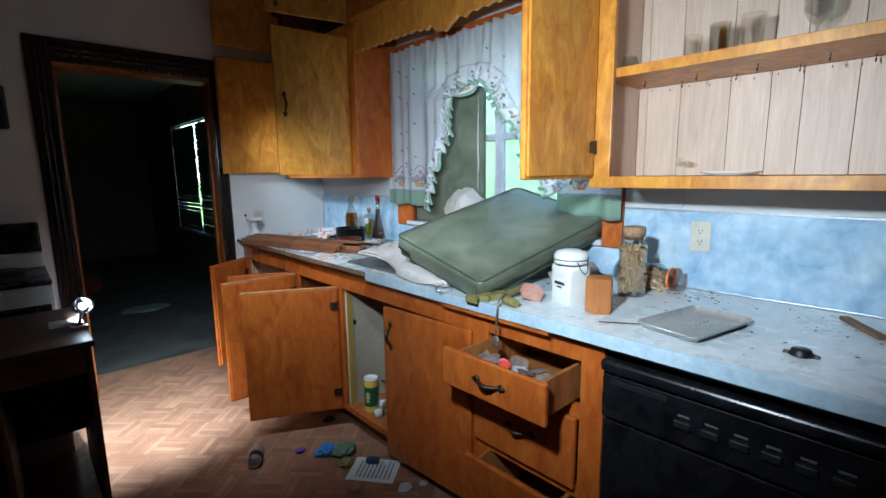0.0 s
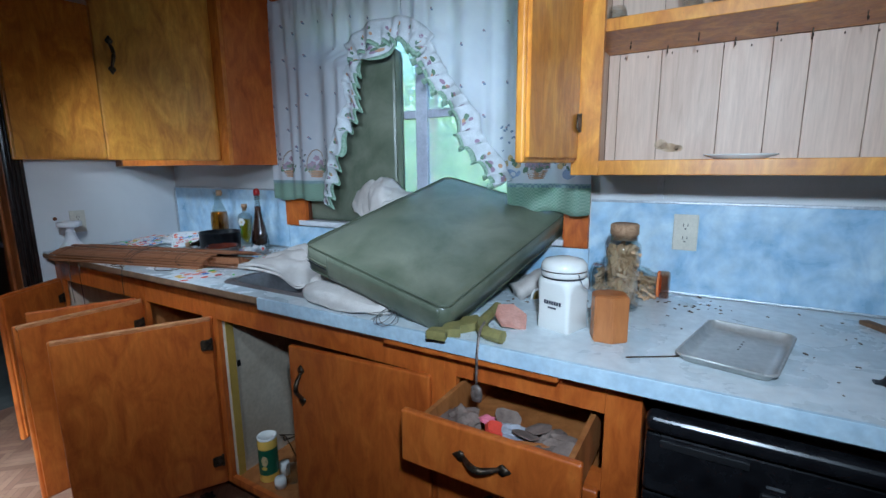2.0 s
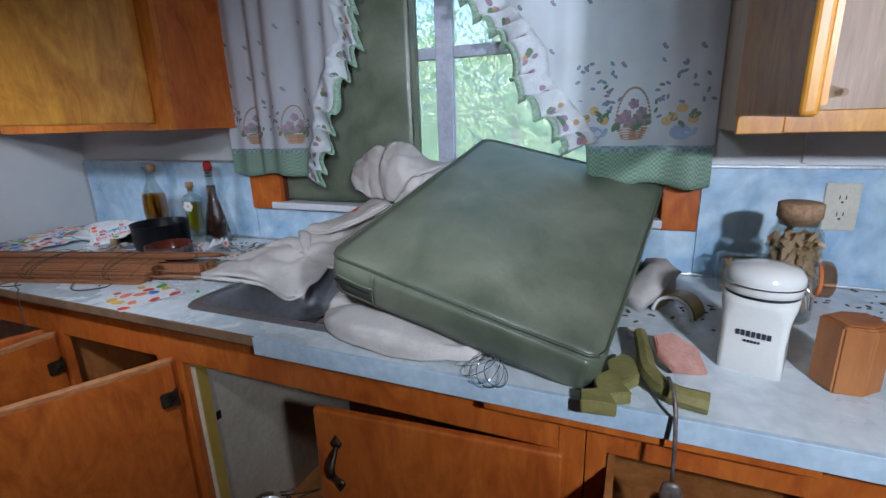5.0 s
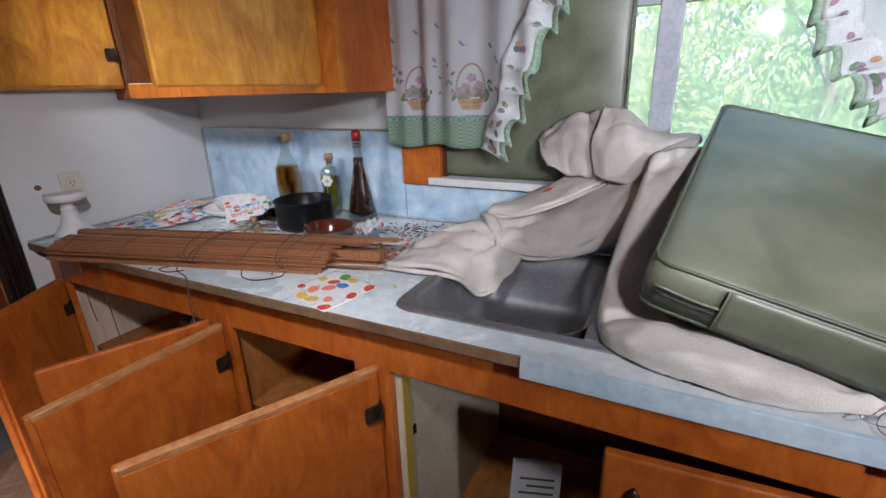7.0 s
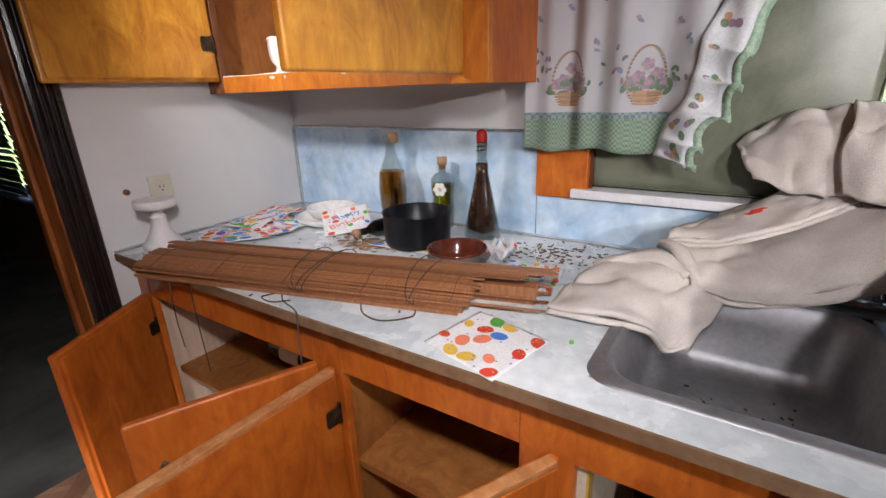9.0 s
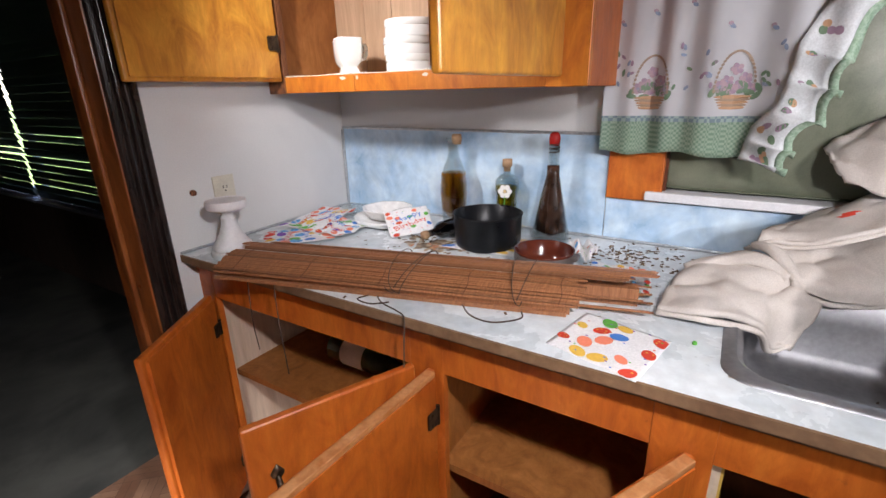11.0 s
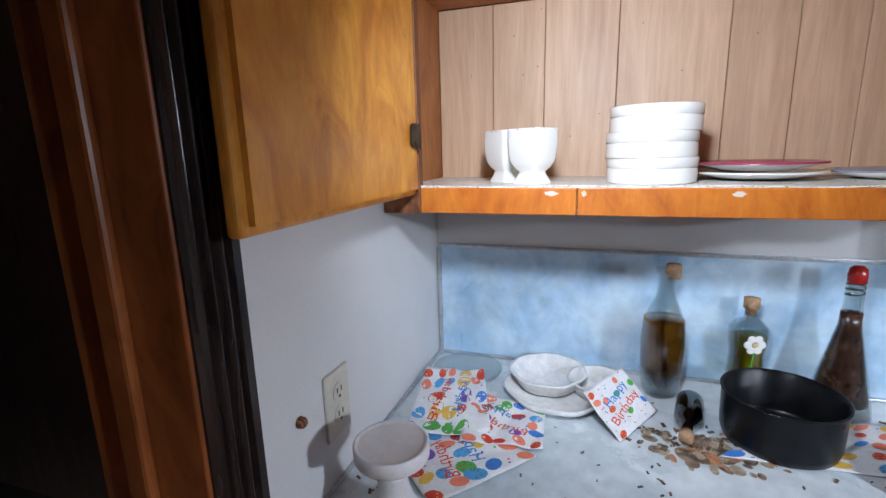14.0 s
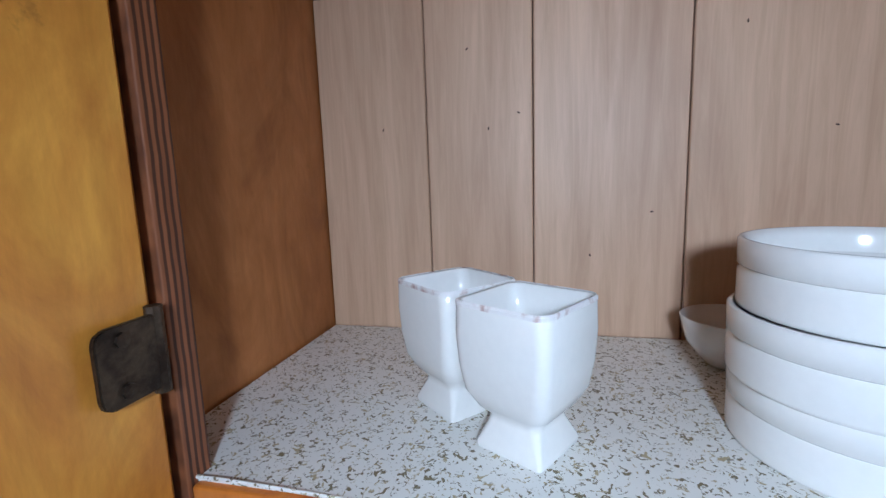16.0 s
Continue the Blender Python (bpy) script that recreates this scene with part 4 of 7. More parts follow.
part("rail", box(UX - 0.018, UX, -3.88, -2.60, 1.297, 1.336, 0.002), ORANGE, wr)
part("rail", box(UX - 0.018, UX, -3.88, -2.60, 2.135, 2.215, 0.002), ORANGE, wr)
cabinet_door(wr, UX - 0.021, -2.538, 0.40, 1.33, 2.14, 90, -1, ORANGE, None)

# scalloped valance over the window
vb = bmesh.new()
pts = []
N = 120
for i in range(N + 1):
    y = -1.012 - i * (2.524 - 1.012) / N
    z = 2.04 + 0.010 * abs(math.sin(i * math.pi / 5))
    d = (y + 1.755) / 0.085
    z -= 0.045 * max(0, 1 - d * d) + 0.014 * math.exp(-((abs(y + 1.755) - 0.13) / 0.03) ** 2)
    pts.append((y, z))
out = pts + [(-2.524, 2.2), (-1.012, 2.2)]
f = vb.faces.new([vb.verts.new((UX - 0.015, y, z)) for y, z in out])
r = bmesh.ops.extrude_face_region(vb, geom=[f])
for v in r["geom"]:
    if isinstance(v, bmesh.types.BMVert):
        v.co.x = UX + 0.004
va = thing("valance_board", "orange varnished scalloped valance board over the window", "valance", kind="structure")
part("board", vb, ORANGE, va)
part("ledge", box(UX - 0.05, -0.001, -2.524, -1.012, 2.2, 2.222, 0.004), ORANGE, va)
part("soffit", box(UX + 0.01, -0.001, -2.524, -1.012, 2.45, 2.62), ORANGE, va)

# ---- sockets ----
def socket(m):
    s = thing("wall_socket", "ivory plastic double wall socket", "socket", group="wall sockets")
    o = part("plate", box(-0.006, 0, -0.035, 0.035, -0.057, 0.057, 0.003), IVORY, s)
    for zz in (-0.02, 0.02):
        f_ = part("outlet", lathe([(0, 0), (0.016, 0), (0.0165, 0.002), (0, 0.002)], 20, m=Matrix.Translation((-0.006, 0, zz)) @ Matrix.Rotation(radians(-90), 4, "Y")), IVORY, s)
        sl = bmesh.new()
        for yy in (-0.006, 0.006):
            box(-0.0088, -0.0078, yy - 0.001, yy + 0.001, zz - 0.001, zz + 0.008, bm=sl)
        box(-0.0088, -0.0078, -0.0025, 0.0025, zz - 0.010, zz - 0.006, bm=sl)
        part("slots", sl, BLACK_MATT, f_, "dark slots")
    s.matrix_world = m
    return s


socket(Matrix.Translation((-0.006, -2.81, 1.112)))
socket(Matrix.Translation((-0.533, -0.0005, 1.053)) @ Matrix.Rotation(radians(-90), 4, "Z") @ Matrix.Rotation(radians(180), 4, "Z"))

# ---- printed shapes on cloth and paper ----
PRINT = {n: plain("print_" + n, c, 0.7) for n, c in dict(
    red=(0.70, 0.06, 0.03), orange=(0.80, 0.22, 0.05), blue=(0.06, 0.22, 0.62), green=(0.10, 0.42, 0.06), purple=(0.20, 0.07, 0.40), yellow=(0.80, 0.50, 0.08),
    rose=(0.44, 0.30, 0.34), mauve=(0.33, 0.22, 0.30), leaf=(0.13, 0.21, 0.13), basket=(0.52, 0.30, 0.17), slate=(0.24, 0.30, 0.42), wicker=(0.36, 0.25, 0.18), gold=(0.68, 0.50, 0.24), pot=(0.38, 0.47, 0.66), pink=(0.8, 0.2, 0.28), coral=(0.85, 0.24, 0.14), sky=(0.10, 0.38, 0.75)).items()}


def print_mesh(name, shapes, where, parent, label=""):
    """Flat printed ellipses (cu, cv, ru, rv, turn, colour) laid on the surface where(u, v)."""
    b = bmesh.new()
    cols = sorted({s[5] for s in shapes})
    for cu, cv, ru, rv, turn, col in shapes:
        n = 12
        c, s = math.cos(turn), math.sin(turn)
        ring = []
        for i in range(n):
            a = 2 * math.pi * i / n
            p, q = ru * math.cos(a), rv * math.sin(a)
            ring.append(b.verts.new(where(cu + p * c - q * s, cv + p * s + q * c)))
        mid_ = b.verts.new(where(cu, cv))
        for i in range(n):
            f_ = b.faces.new((mid_, ring[i], ring[(i + 1) % n]))
            f_.material_index = cols.index(col)
    return tagged(part(name, b, [PRINT[c] for c in cols], parent, label), kind="stuff" if len(shapes) > 3 else "")


def print_text(text, size, where, parent, colour, u0, v0, turn=0.0):
    """Printed words laid on a surface: their middle at (u0, v0), turned."""
    cu = bpy.data.curves.new("words", "FONT")
    cu.body, cu.size, cu.align_x, cu.align_y = text, size, "CENTER", "CENTER"
    cu.resolution_u = 2
    tmp = new("words", cu)
    me = bpy.data.meshes.new_from_object(tmp.evaluated_get(bpy.context.evaluated_depsgraph_get()))
    bpy.data.objects.remove(tmp)
    b = bmesh.new()
    b.from_mesh(me)
    bpy.data.meshes.remove(me)
    c, s = math.cos(turn), math.sin(turn)
    for v in b.verts:
        p, q = v.co.x, v.co.y
        v.co = where(u0 + p * c - q * s, v0 + p * s + q * c)
    return part("printed_word", b, PRINT[colour], parent, "printed words " + text)


# ---- curtains ----
def curtain_build(nt, bs_):
    g = node(nt, "NewGeometry")
    sep = node(nt, "SeparateXYZ")
    nt.links.new(g.outputs["Position"], sep.inputs[0])
    chk = node(nt, "TexChecker", Scale=170.0)
    nt.links.new(g.outputs["Position"], chk.inputs["Vector"])
    chk.inputs["Color1"].default_value, chk.inputs["Color2"].default_value = (0.30, 0.45, 0.33, 1), (0.50, 0.62, 0.50, 1)
    weave = noise_tex(nt, coords(nt, (1, 1, 1), True), 260, 2)
    white = ramp(nt, noise_tex(nt, coords(nt, (1, 1, 1), True), 6, 4), [(0.3, (0.74, 0.74, 0.77)), (0.7, (0.86, 0.86, 0.88))])
    band = node(nt, "Math")
    band.operation = "LESS_THAN"
    band.inputs[1].default_value = 1.247
    nt.links.new(sep.outputs["Z"], band.inputs[0])
    edge = node(nt, "Math")
    edge.operation = "COMPARE"
    edge.inputs[1].default_value, edge.inputs[2].default_value = 1.254, 0.007
    nt.links.new(sep.outputs["Z"], edge.inputs[0])
    small = node(nt, "TexChecker", Scale=90.0)
    nt.links.new(g.outputs["Position"], small.inputs["Vector"])
    small.inputs["Color1"].default_value, small.inputs["Color2"].default_value = (0.30, 0.40, 0.46, 1), (0.50, 0.62, 0.60, 1)
    col = mixc(nt, band.outputs[0], white, chk.outputs["Color"])
    col = mixc(nt, edge.outputs[0], col, small.outputs["Color"])
    nt.links.new(col, bs_.inputs["Base Color"])
    bs_.inputs["Roughness"].default_value = 0.9
    bump(nt, bs_, weave, 0.15)
    tr = node(nt, "BsdfTranslucent")
    nt.links.new(col, tr.inputs[0])
    mx = node(nt, "MixShader")
    mx.inputs[0].default_value = 0.55
    nt.links.new(bs_.outputs[0], mx.inputs[1])
    nt.links.new(tr.outputs[0], mx.inputs[2])
    nt.links.new(mx.outputs[0], nt.nodes["Material Output"].inputs[0])


CURTAIN = mat("white_print_curtain", curtain_build)
# white of the ruffle, greyed in colour for the shade it hangs in
RUFFLE = surface("ruffle_white_shaded", (0.50, 0.53, 0.54), (0.65, 0.67, 0.69), 16, 0.9, fine=260)
RUFFLE_EDGE = surface("ruffle_green", (0.20, 0.32, 0.22), (0.38, 0.50, 0.39), 120, 0.9, fine=260)


def curtain_x(y, z):
    k = 0.4 + 0.6 * min(1, max(0, (2.08 - z) / 0.5))
    w = math.sin(y * 62 + 1.2 * math.sin(y * 17)) * 0.010 + math.sin(y * 29 + 0.7 + z * 0.8) * 0.011 * k
    return -0.062 + w + (0.006 * math.sin(y * 190) if z > 1.98 else 0)


def interp(z, table):
    for (za, a), (zb_, b_) in zip(table, table[1:]):
        if z <= zb_:
            return a + (b_ - a) * max(0, (z - za) / (zb_ - za))
    return table[-1][1]


# free edges of the two curtains: height, place along the wall
OUT_L = [(1.165, -1.385), (1.24, -1.40), (1.29, -1.44), (1.36, -1.453), (1.41, -1.457), (1.47, -1.485), (1.53, -1.525), (1.59, -1.563), (1.68, -1.55), (1.745, -1.565), (1.785, -1.645), (1.83, -1.775)]
OUT_R = [(1.155, -2.19), (1.28, -2.175), (1.31, -2.152), (1.35, -2.125), (1.39, -2.088), (1.44, -2.045), (1.51, -2.035), (1.57, -1.992), (1.66, -1.902), (1.78, -1.84), (1.83, -1.777)]
IN_L = [(z_, y_ + 0.05) for z_, y_ in OUT_L[:-1]] + [(1.83, -1.775)]
IN_R = [(z_, y_ - 0.05) for z_, y_ in OUT_R[:-1]] + [(1.83, -1.777)]
cur = thing("curtain", "white cotton kitchen curtain with flower baskets and green gingham hem", "curtain")
for out_y, table, zb0 in ((-0.985, IN_L, 1.17), (-2.525, IN_R, 1.16)):
    def cloth(u, v, out_y=out_y, table=table, zb0=zb0):
        z = zb0 + (2.075 - zb0) * v
        inner = interp(z, table)
        y = out_y + (inner - out_y) * u
        z += 0.006 * math.sin(y * 31) * (1 - v) + (0.008 * math.sin(y * 90) if v > 0.97 else 0)
        return Vector((curtain_x(y, z), y, z))
    part("panel", sheet(cloth, 110, 46, 0.0012), CURTAIN, cur, "", True)
    s = 1 if out_y > -2 else -1

    out = OUT_L if s > 0 else OUT_R

    def ruffle(u, v, out=out, s=s):
        z0_ = 1.165 if s > 0 else 1.27
        z = z0_ + (1.835 - z0_) * u
        ph = u * 74 + 2.6 * math.sin(u * 9) + 1.1 * math.sin(u * 23)
        fold = math.sin(ph) + 0.35 * math.sin(2 * ph + 0.6)
        y = interp(z, out) + s * 0.082 * (1 - v) - s * 0.013 * v * v * (0.5 + 0.5 * fold)
        x = curtain_x(y, z) - 0.008 - 0.030 * (0.25 + 0.75 * v) * (0.5 + 0.5 * math.sin(ph + 0.9)) - 0.004 * v
        return Vector((x, y, z - 0.030 * v + 0.019 * v * math.cos(ph)))
    rf = part("ruffle", sheet(lambda u, v: ruffle(u, v * 0.8), 170, 6, 0.0012), RUFFLE, cur, "white print ruffle with green edge", True)
    part("green_edge", sheet(lambda u, v: ruffle(u, 0.8 + 0.2 * v), 170, 2, 0.0014), RUFFLE_EDGE, rf, "green gingham edge", True)
    spots_r = []
    rr_ = random.Random(31 + s)
    for k in range(13):
        uu = (k + 0.5) / 13
        for q in range(5):
            spots_r.append((uu + rr_.uniform(-0.014, 0.014), 0.42 + rr_.uniform(-0.2, 0.2), 0.0085, 0.085, 0.0, ("mauve", "leaf", "basket", "mauve", "leaf")[(k + q) % 5]))
    print_mesh("printed_flower", spots_r, lambda u, v: ruffle(min(1, max(0, u)), min(0.78, max(0, v))) + Vector((-0.0026, 0, 0)), rf, "printed flowers")
ARCH = spline([(0, -1.50, 1.79), (0, -1.60, 1.84), (0, -1.72, 1.853), (0, -1.81, 1.838), (0, -1.905, 1.765)], 12)


def arch_ruffle(u, v):
    """The gathered ruffle that spans the parting of the two curtains."""
    k = u * (len(ARCH) - 1)
    i = min(len(ARCH) - 2, int(k))
    p = ARCH[i].lerp(ARCH[i + 1], min(1.0, k - i))
    side = (ARCH[min(len(ARCH) - 1, i + 3)] - ARCH[max(0, i - 3)]).normalized().cross(Vector((1, 0, 0)))
    side = side if side.z > 0 else -side
    ph = u * 46 + 1.5 * math.sin(u * 13)
    q = p + side * (0.048 - 0.105 * v + 0.010 * v * math.sin(ph))
    return Vector((curtain_x(q.y, q.z) - 0.006 - 0.034 * v * (0.5 + 0.5 * math.sin(ph)), q.y, q.z))


rf = part("ruffle", sheet(lambda u, v: arch_ruffle(u, v * 0.82), 120, 6, 0.0012), RUFFLE, cur, "gathered white print ruffle over the parting", True)
part("green_edge", sheet(lambda u, v: arch_ruffle(u, 0.82 + 0.18 * v), 120, 2, 0.0014), RUFFLE_EDGE, rf, "green gingham edge", True)
print_mesh("printed_flower", [((k + 0.5) / 7 + 0.012 * (q - 2), 0.42 + 0.16 * math.sin(k * 2 + q * 1.7), 0.011, 0.07, 0.0, ("mauve", "leaf", "basket")[q]) for k in range(7) for q in range(3)], lambda u, v: arch_ruffle(min(1, max(0, u)), min(0.8, max(0, v))) + Vector((-0.0026, 0, 0)), rf, "printed flowers")
part("rod", tube([(-0.05, -0.99, 2.07), (-0.05, -2.52, 2.07)], 0.006, 8), WHITE_PAINT, cur, "thin white curtain rod")


def on_curtain(u, v):
    return Vector((curtain_x(u, v) - 0.0025, u, v))


def basket(y, z, w):
    """A woven basket with a tall ring handle, filled with mauve blooms and leaves."""
    out = [(y, z + 0.008 + 0.006 * k, w * (0.27 + 0.03 * k), 0.0042, 0, ("basket", "wicker")[k % 2]) for k in range(5)]
    for i in range(27):
        a = math.pi * i / 26
        out.append((y + 0.40 * w * math.cos(a), z + 0.045 + 0.085 * math.sin(a), 0.0042, 0.0026, a + 1.57, "wicker"))
    for i in range(14):
        out.append((y + random.uniform(-0.48, 0.48) * w, z + random.uniform(0.034, 0.062), 0.012, 0.006, random.uniform(0, 3), "leaf"))
    for dy, dz in ((-0.2, 0.072), (0.16, 0.066), (0, 0.092), (0.3, 0.054), (-0.32, 0.05), (0.08, 0.048), (-0.08, 0.055)):
        for k in range(5):
            out.append((y + dy * w + 0.007 * math.cos(k * 1.2566), z + dz + 0.007 * math.sin(k * 1.2566), 0.0068, 0.0058, k, ("rose", "mauve")[k % 2]))
        out.append((y + dy * w, z + dz, 0.0035, 0.0035, 0, "slate"))
    for i in range(16):
        out.append((y + random.choice((-1, 1)) * random.uniform(0.45, 0.85) * w, z + random.uniform(0.05, 0.15), 0.007, 0.0035, random.uniform(0, 3), ("slate", "leaf", "mauve")[i % 3]))
    return out


def pot_motif(y, z):
    out = [(y, z + 0.018, 0.024, 0.018, 0, "pot"), (y - 0.028, z + 0.02, 0.006, 0.012, 0.5, "pot")]
    for dy, dz in ((-0.025, 0.05), (0.02, 0.055), (0, 0.075), (0.032, 0.045)):
        out.append((y + dy, z + dz, 0.012, 0.011, 0, "gold"))
    for i in range(7):
        out.append((y + random.uniform(-0.04, 0.04), z + random.uniform(0.035, 0.07), 0.010, 0.006, random.uniform(0, 3), "leaf"))
    for i in range(16):
        out.append((y + random.uniform(-0.07, 0.05), z + random.uniform(0.08, 0.19), 0.007, 0.004, random.uniform(0, 3), "slate"))
    return out


for y in (-1.095, -1.272):
    print_mesh("printed_basket", basket(y, 1.272, 0.098), on_curtain, cur, "printed flower basket")
for y in (-2.338, ):
    print_mesh("printed_basket", basket(y, 1.272, 0.10), on_curtain, cur, "printed flower basket")
for y in (-2.244, -2.448):
    print_mesh("printed_pot", pot_motif(y, 1.275), on_curtain, cur, "printed flower pot")
buds = []
for y in (-1.02, -1.09, -1.17, -1.25, -1.33, -1.42, -1.52, -1.62, -1.80, -1.92, -2.05, -2.13, -2.22, -2.31, -2.4, -2.48):
    for z in (1.47, 1.62, 1.78, 1.92):
        zz = z + random.uniform(-0.04, 0.04)
        t_ = IN_L if y > -1.7 else IN_R
        if zz < 1.83 and ((y > -1.7 and y < interp(zz, t_) + 0.03) or (y < -1.7 and y > interp(zz, t_) - 0.03)):
            continue
        buds += [(y, zz, 0.007, 0.004, 0.6, "slate"), (y + 0.004, zz + 0.006, 0.005, 0.004, 0, "rose")]
print_mesh("printed_bud", buds, on_curtain, cur, "small printed buds")

# ---- cushions ----
def cushion(name, corner, e1, e2, thick, label, zip_side=True):
    """A vinyl box cushion whose top face starts at corner and runs along e1 and e2."""
    corner, e1, e2 = Vector(corner), Vector(e1), Vector(e2)
    n = e1.cross(e2).normalized()
    t = thing(name, label, "cushion", group="green seat cushions")

    def rr(a, b_):
        """Rounded-corner outline of the unit square, a along its edge loop."""
        return a
    la, lb, r = e1.length, e2.length, 0.024
    b = bmesh.new()
    nu, nv = 30, 22

    def plan(u, v):
        x, y = u * la, v * lb
        for cx, cy, sx, sy in ((r, r, -1, -1), (la - r, r, 1, -1), (r, lb - r, -1, 1), (la - r, lb - r, 1, 1)):
            dx, dy = (x - cx) * sx, (y - cy) * sy
            if dx > 0 and dy > 0:
                m_ = max(dx, dy)
                k = m_ / math.hypot(dx, dy)
                x, y = cx + sx * dx * k, cy + sy * dy * k
        return x, y

    def top(u, v, side):
        x, y = plan(u, v)
        crown = 0.018 * (1 - (2 * u - 1) ** 4) * (1 - (2 * v - 1) ** 4)
        p = corner + e1.normalized() * x + e2.normalized() * y
        wr_ = 0.0022 * noise.noise(p * 9) + 0.0012 * noise.noise(p * 24)
        return p + n * ((crown + wr_) if side > 0 else (-thick - crown * 0.4))
    grids = []
    for side in (1, -1):
        grids.append([[b.verts.new(top(i / nu, j / nv, side)) for j in range(nv + 1)] for i in range(nu + 1)])
    for g in grids:
        for i in range(nu):
            for j in range(nv):
                b.faces.new((g[i][j], g[i + 1][j], g[i + 1][j + 1], g[i][j + 1]))
    loop = [(i, 0) for i in range(nu)] + [(nu, j) for j in range(nv)] + [(i, nv) for i in range(nu, 0, -1)] + [(0, j) for j in range(nv, 0, -1)]
    mid_ = []
    for i, j in loop:
        a, c = grids[0][i][j].co, grids[1][i][j].co
        x, y = plan(i / nu, j / nv)
        o = (a + c) / 2
        d = (o - (corner + e1 / 2 + e2 / 2 - n * thick / 2)).normalized()
        mid_.append(b.verts.new(o + d * 0.006))
    L_ = len(loop)
    for k in range(L_):
        (i, j), (i2, j2) = loop[k], loop[(k + 1) % L_]
        b.faces.new((grids[0][i][j], grids[0][i2][j2], mid_[(k + 1) % L_], mid_[k]))
        b.faces.new((mid_[k], mid_[(k + 1) % L_], grids[1][i2][j2], grids[1][i][j]))
    ring1 = [grids[0][i][j].co.copy() for i, j in loop]
    ring2 = [grids[1][i][j].co.copy() for i, j in loop]
    part("cover", b, VINYL, t, "", True)
    for ring in (ring1, ring2):
        part("piping", tube(ring + ring[:1], 0.003, 6), VINYL_EDGE, t, "thin dark piping", True)
    if zip_side:
        f1, f2 = e1.normalized(), e2.normalized()

        def face(q, h, off=0.0):
            return corner + f2 * (q * lb) - n * (thick * h) - f1 * (0.0035 + 0.005 * (1 - (2 * h - 1) ** 2) + off)
        for h in (0.46, 0.60):
            part("zip", tube([face(0.80 + 0.17 * k / 8, h + 0.02 * math.sin(k * 0.6)) for k in range(9)], 0.0024, 6), BLACK_MATT if h > 0.5 else VINYL, t, "dark zip in the side", True)
        fl_ = sheet(lambda u, v: face(0.03 + 0.77 * u, 0.05 + 0.90 * v, 0.0022 + 0.0012 * noise.noise(Vector((u * 9, v * 3, 4)))), 40, 6, 0.0015)
        part("side_flap", fl_, VINYL, t, "", True)
        part("flap_seam", tube([face(0.80, 0.05 + 0.9 * k / 6, 0.002) for k in range(7)], 0.0016, 6), VINYL, t, "", True)
    return t


UP = Vector((0, 0, 0.014))
L0 = Vector((-0.655, -1.815, 1.068)) + UP
cushion("seat_cushion", L0 + Vector((-0.031, -0.515, -0.109)), (0.70, -0.10, 0.186), (0.031, 0.515, 0.121), 0.083, "large olive-green vinyl seat cushion leaning over the sink")
cushion("seat_cushion", (0.014, -1.14, 1.072), (0, -0.545, 0), (0, 0, 0.735), 0.05, "olive-green vinyl seat cushion standing in the window", False)

# ---- wool cloth draped from the sill into the sink ----
def patch(rows, nu=10, nv=10, amp=0.006, seed=2):
    """A smooth surface through rows of points, gently wrinkled."""
    cols = [spline(r_, nv) for r_ in rows]
    k = len(cols[0])
    lines = [spline([c[j] for c in cols], nu) for j in range(k)]

    def at(u, v):
        j = min(k - 1, int(round(v * (k - 1))))
        ln_ = lines[j]
        i = min(len(ln_) - 1, int(round(u * (len(ln_) - 1))))
        p = ln_[i].copy()
        f_ = amp * noise.noise(Vector((u * 3.5, v * 2.5, seed))) + amp * 0.5 * noise.noise(Vector((u * 8, v * 6, seed + 7))) + 0.0035 * noise.noise(p * 16 + Vector((seed, 0, 0))) + 0.0018 * noise.noise(p * 45)
        for size, deep in ((6.0, 0.011), (13.0, 0.006)):
            c = abs(noise.noise(Vector((p.x * size * 0.7 + seed, p.y * size, p.z * size))))
            f_ += deep * (0.35 - max(0.0, 1 - c / 0.16) ** 1.5)
        return p + Vector((-f_ * 0.5, 0, f_))
    return at, len(lines[0]) - 1, k - 1


# the folded end lying on the counter, its tip hanging into the bowl
TIP = [[(-0.26, -1.245, 0.938), (-0.36, -1.222, 0.932), (-0.462, -1.212, 0.920)],
    [(-0.235, -1.31, 0.958), (-0.34, -1.30, 0.944), (-0.462, -1.30, 0.924)],
    [(-0.235, -1.38, 0.966), (-0.31, -1.375, 0.940), (-0.405, -1.38, 0.895)],
    [(-0.24, -1.44, 0.955), (-0.29, -1.435, 0.918), (-0.345, -1.408, 0.832)],
    [(-0.222, -1.487, 0.914), (-0.255, -1.478, 0.886), (-0.312, -1.445, 0.838)]]
# the long sheet that sweeps up to the sill
SWEEP = [[(-0.15, -1.35, 0.975), (-0.20, -1.39, 0.985), (-0.262, -1.425, 0.962), (-0.275, -1.43, 0.940)],
    [(-0.09, -1.45, 0.99), (-0.16, -1.49, 0.982), (-0.225, -1.51, 0.945), (-0.228, -1.51, 0.905)],
    [(-0.06, -1.58, 1.05), (-0.14, -1.60, 1.03), (-0.212, -1.615, 0.98), (-0.215, -1.615, 0.925)],
    [(-0.06, -1.68, 1.10), (-0.14, -1.70, 1.085), (-0.225, -1.72, 1.04), (-0.232, -1.72, 0.985)],
    [(-0.08, -1.78, 1.15), (-0.15, -1.80, 1.145), (-0.23, -1.81, 1.12), (-0.245, -1.81, 1.07)],
    [(-0.10, -1.86, 1.18), (-0.17, -1.87, 1.178), (-0.22, -1.87, 1.17), (-0.24, -1.87, 1.13)]]
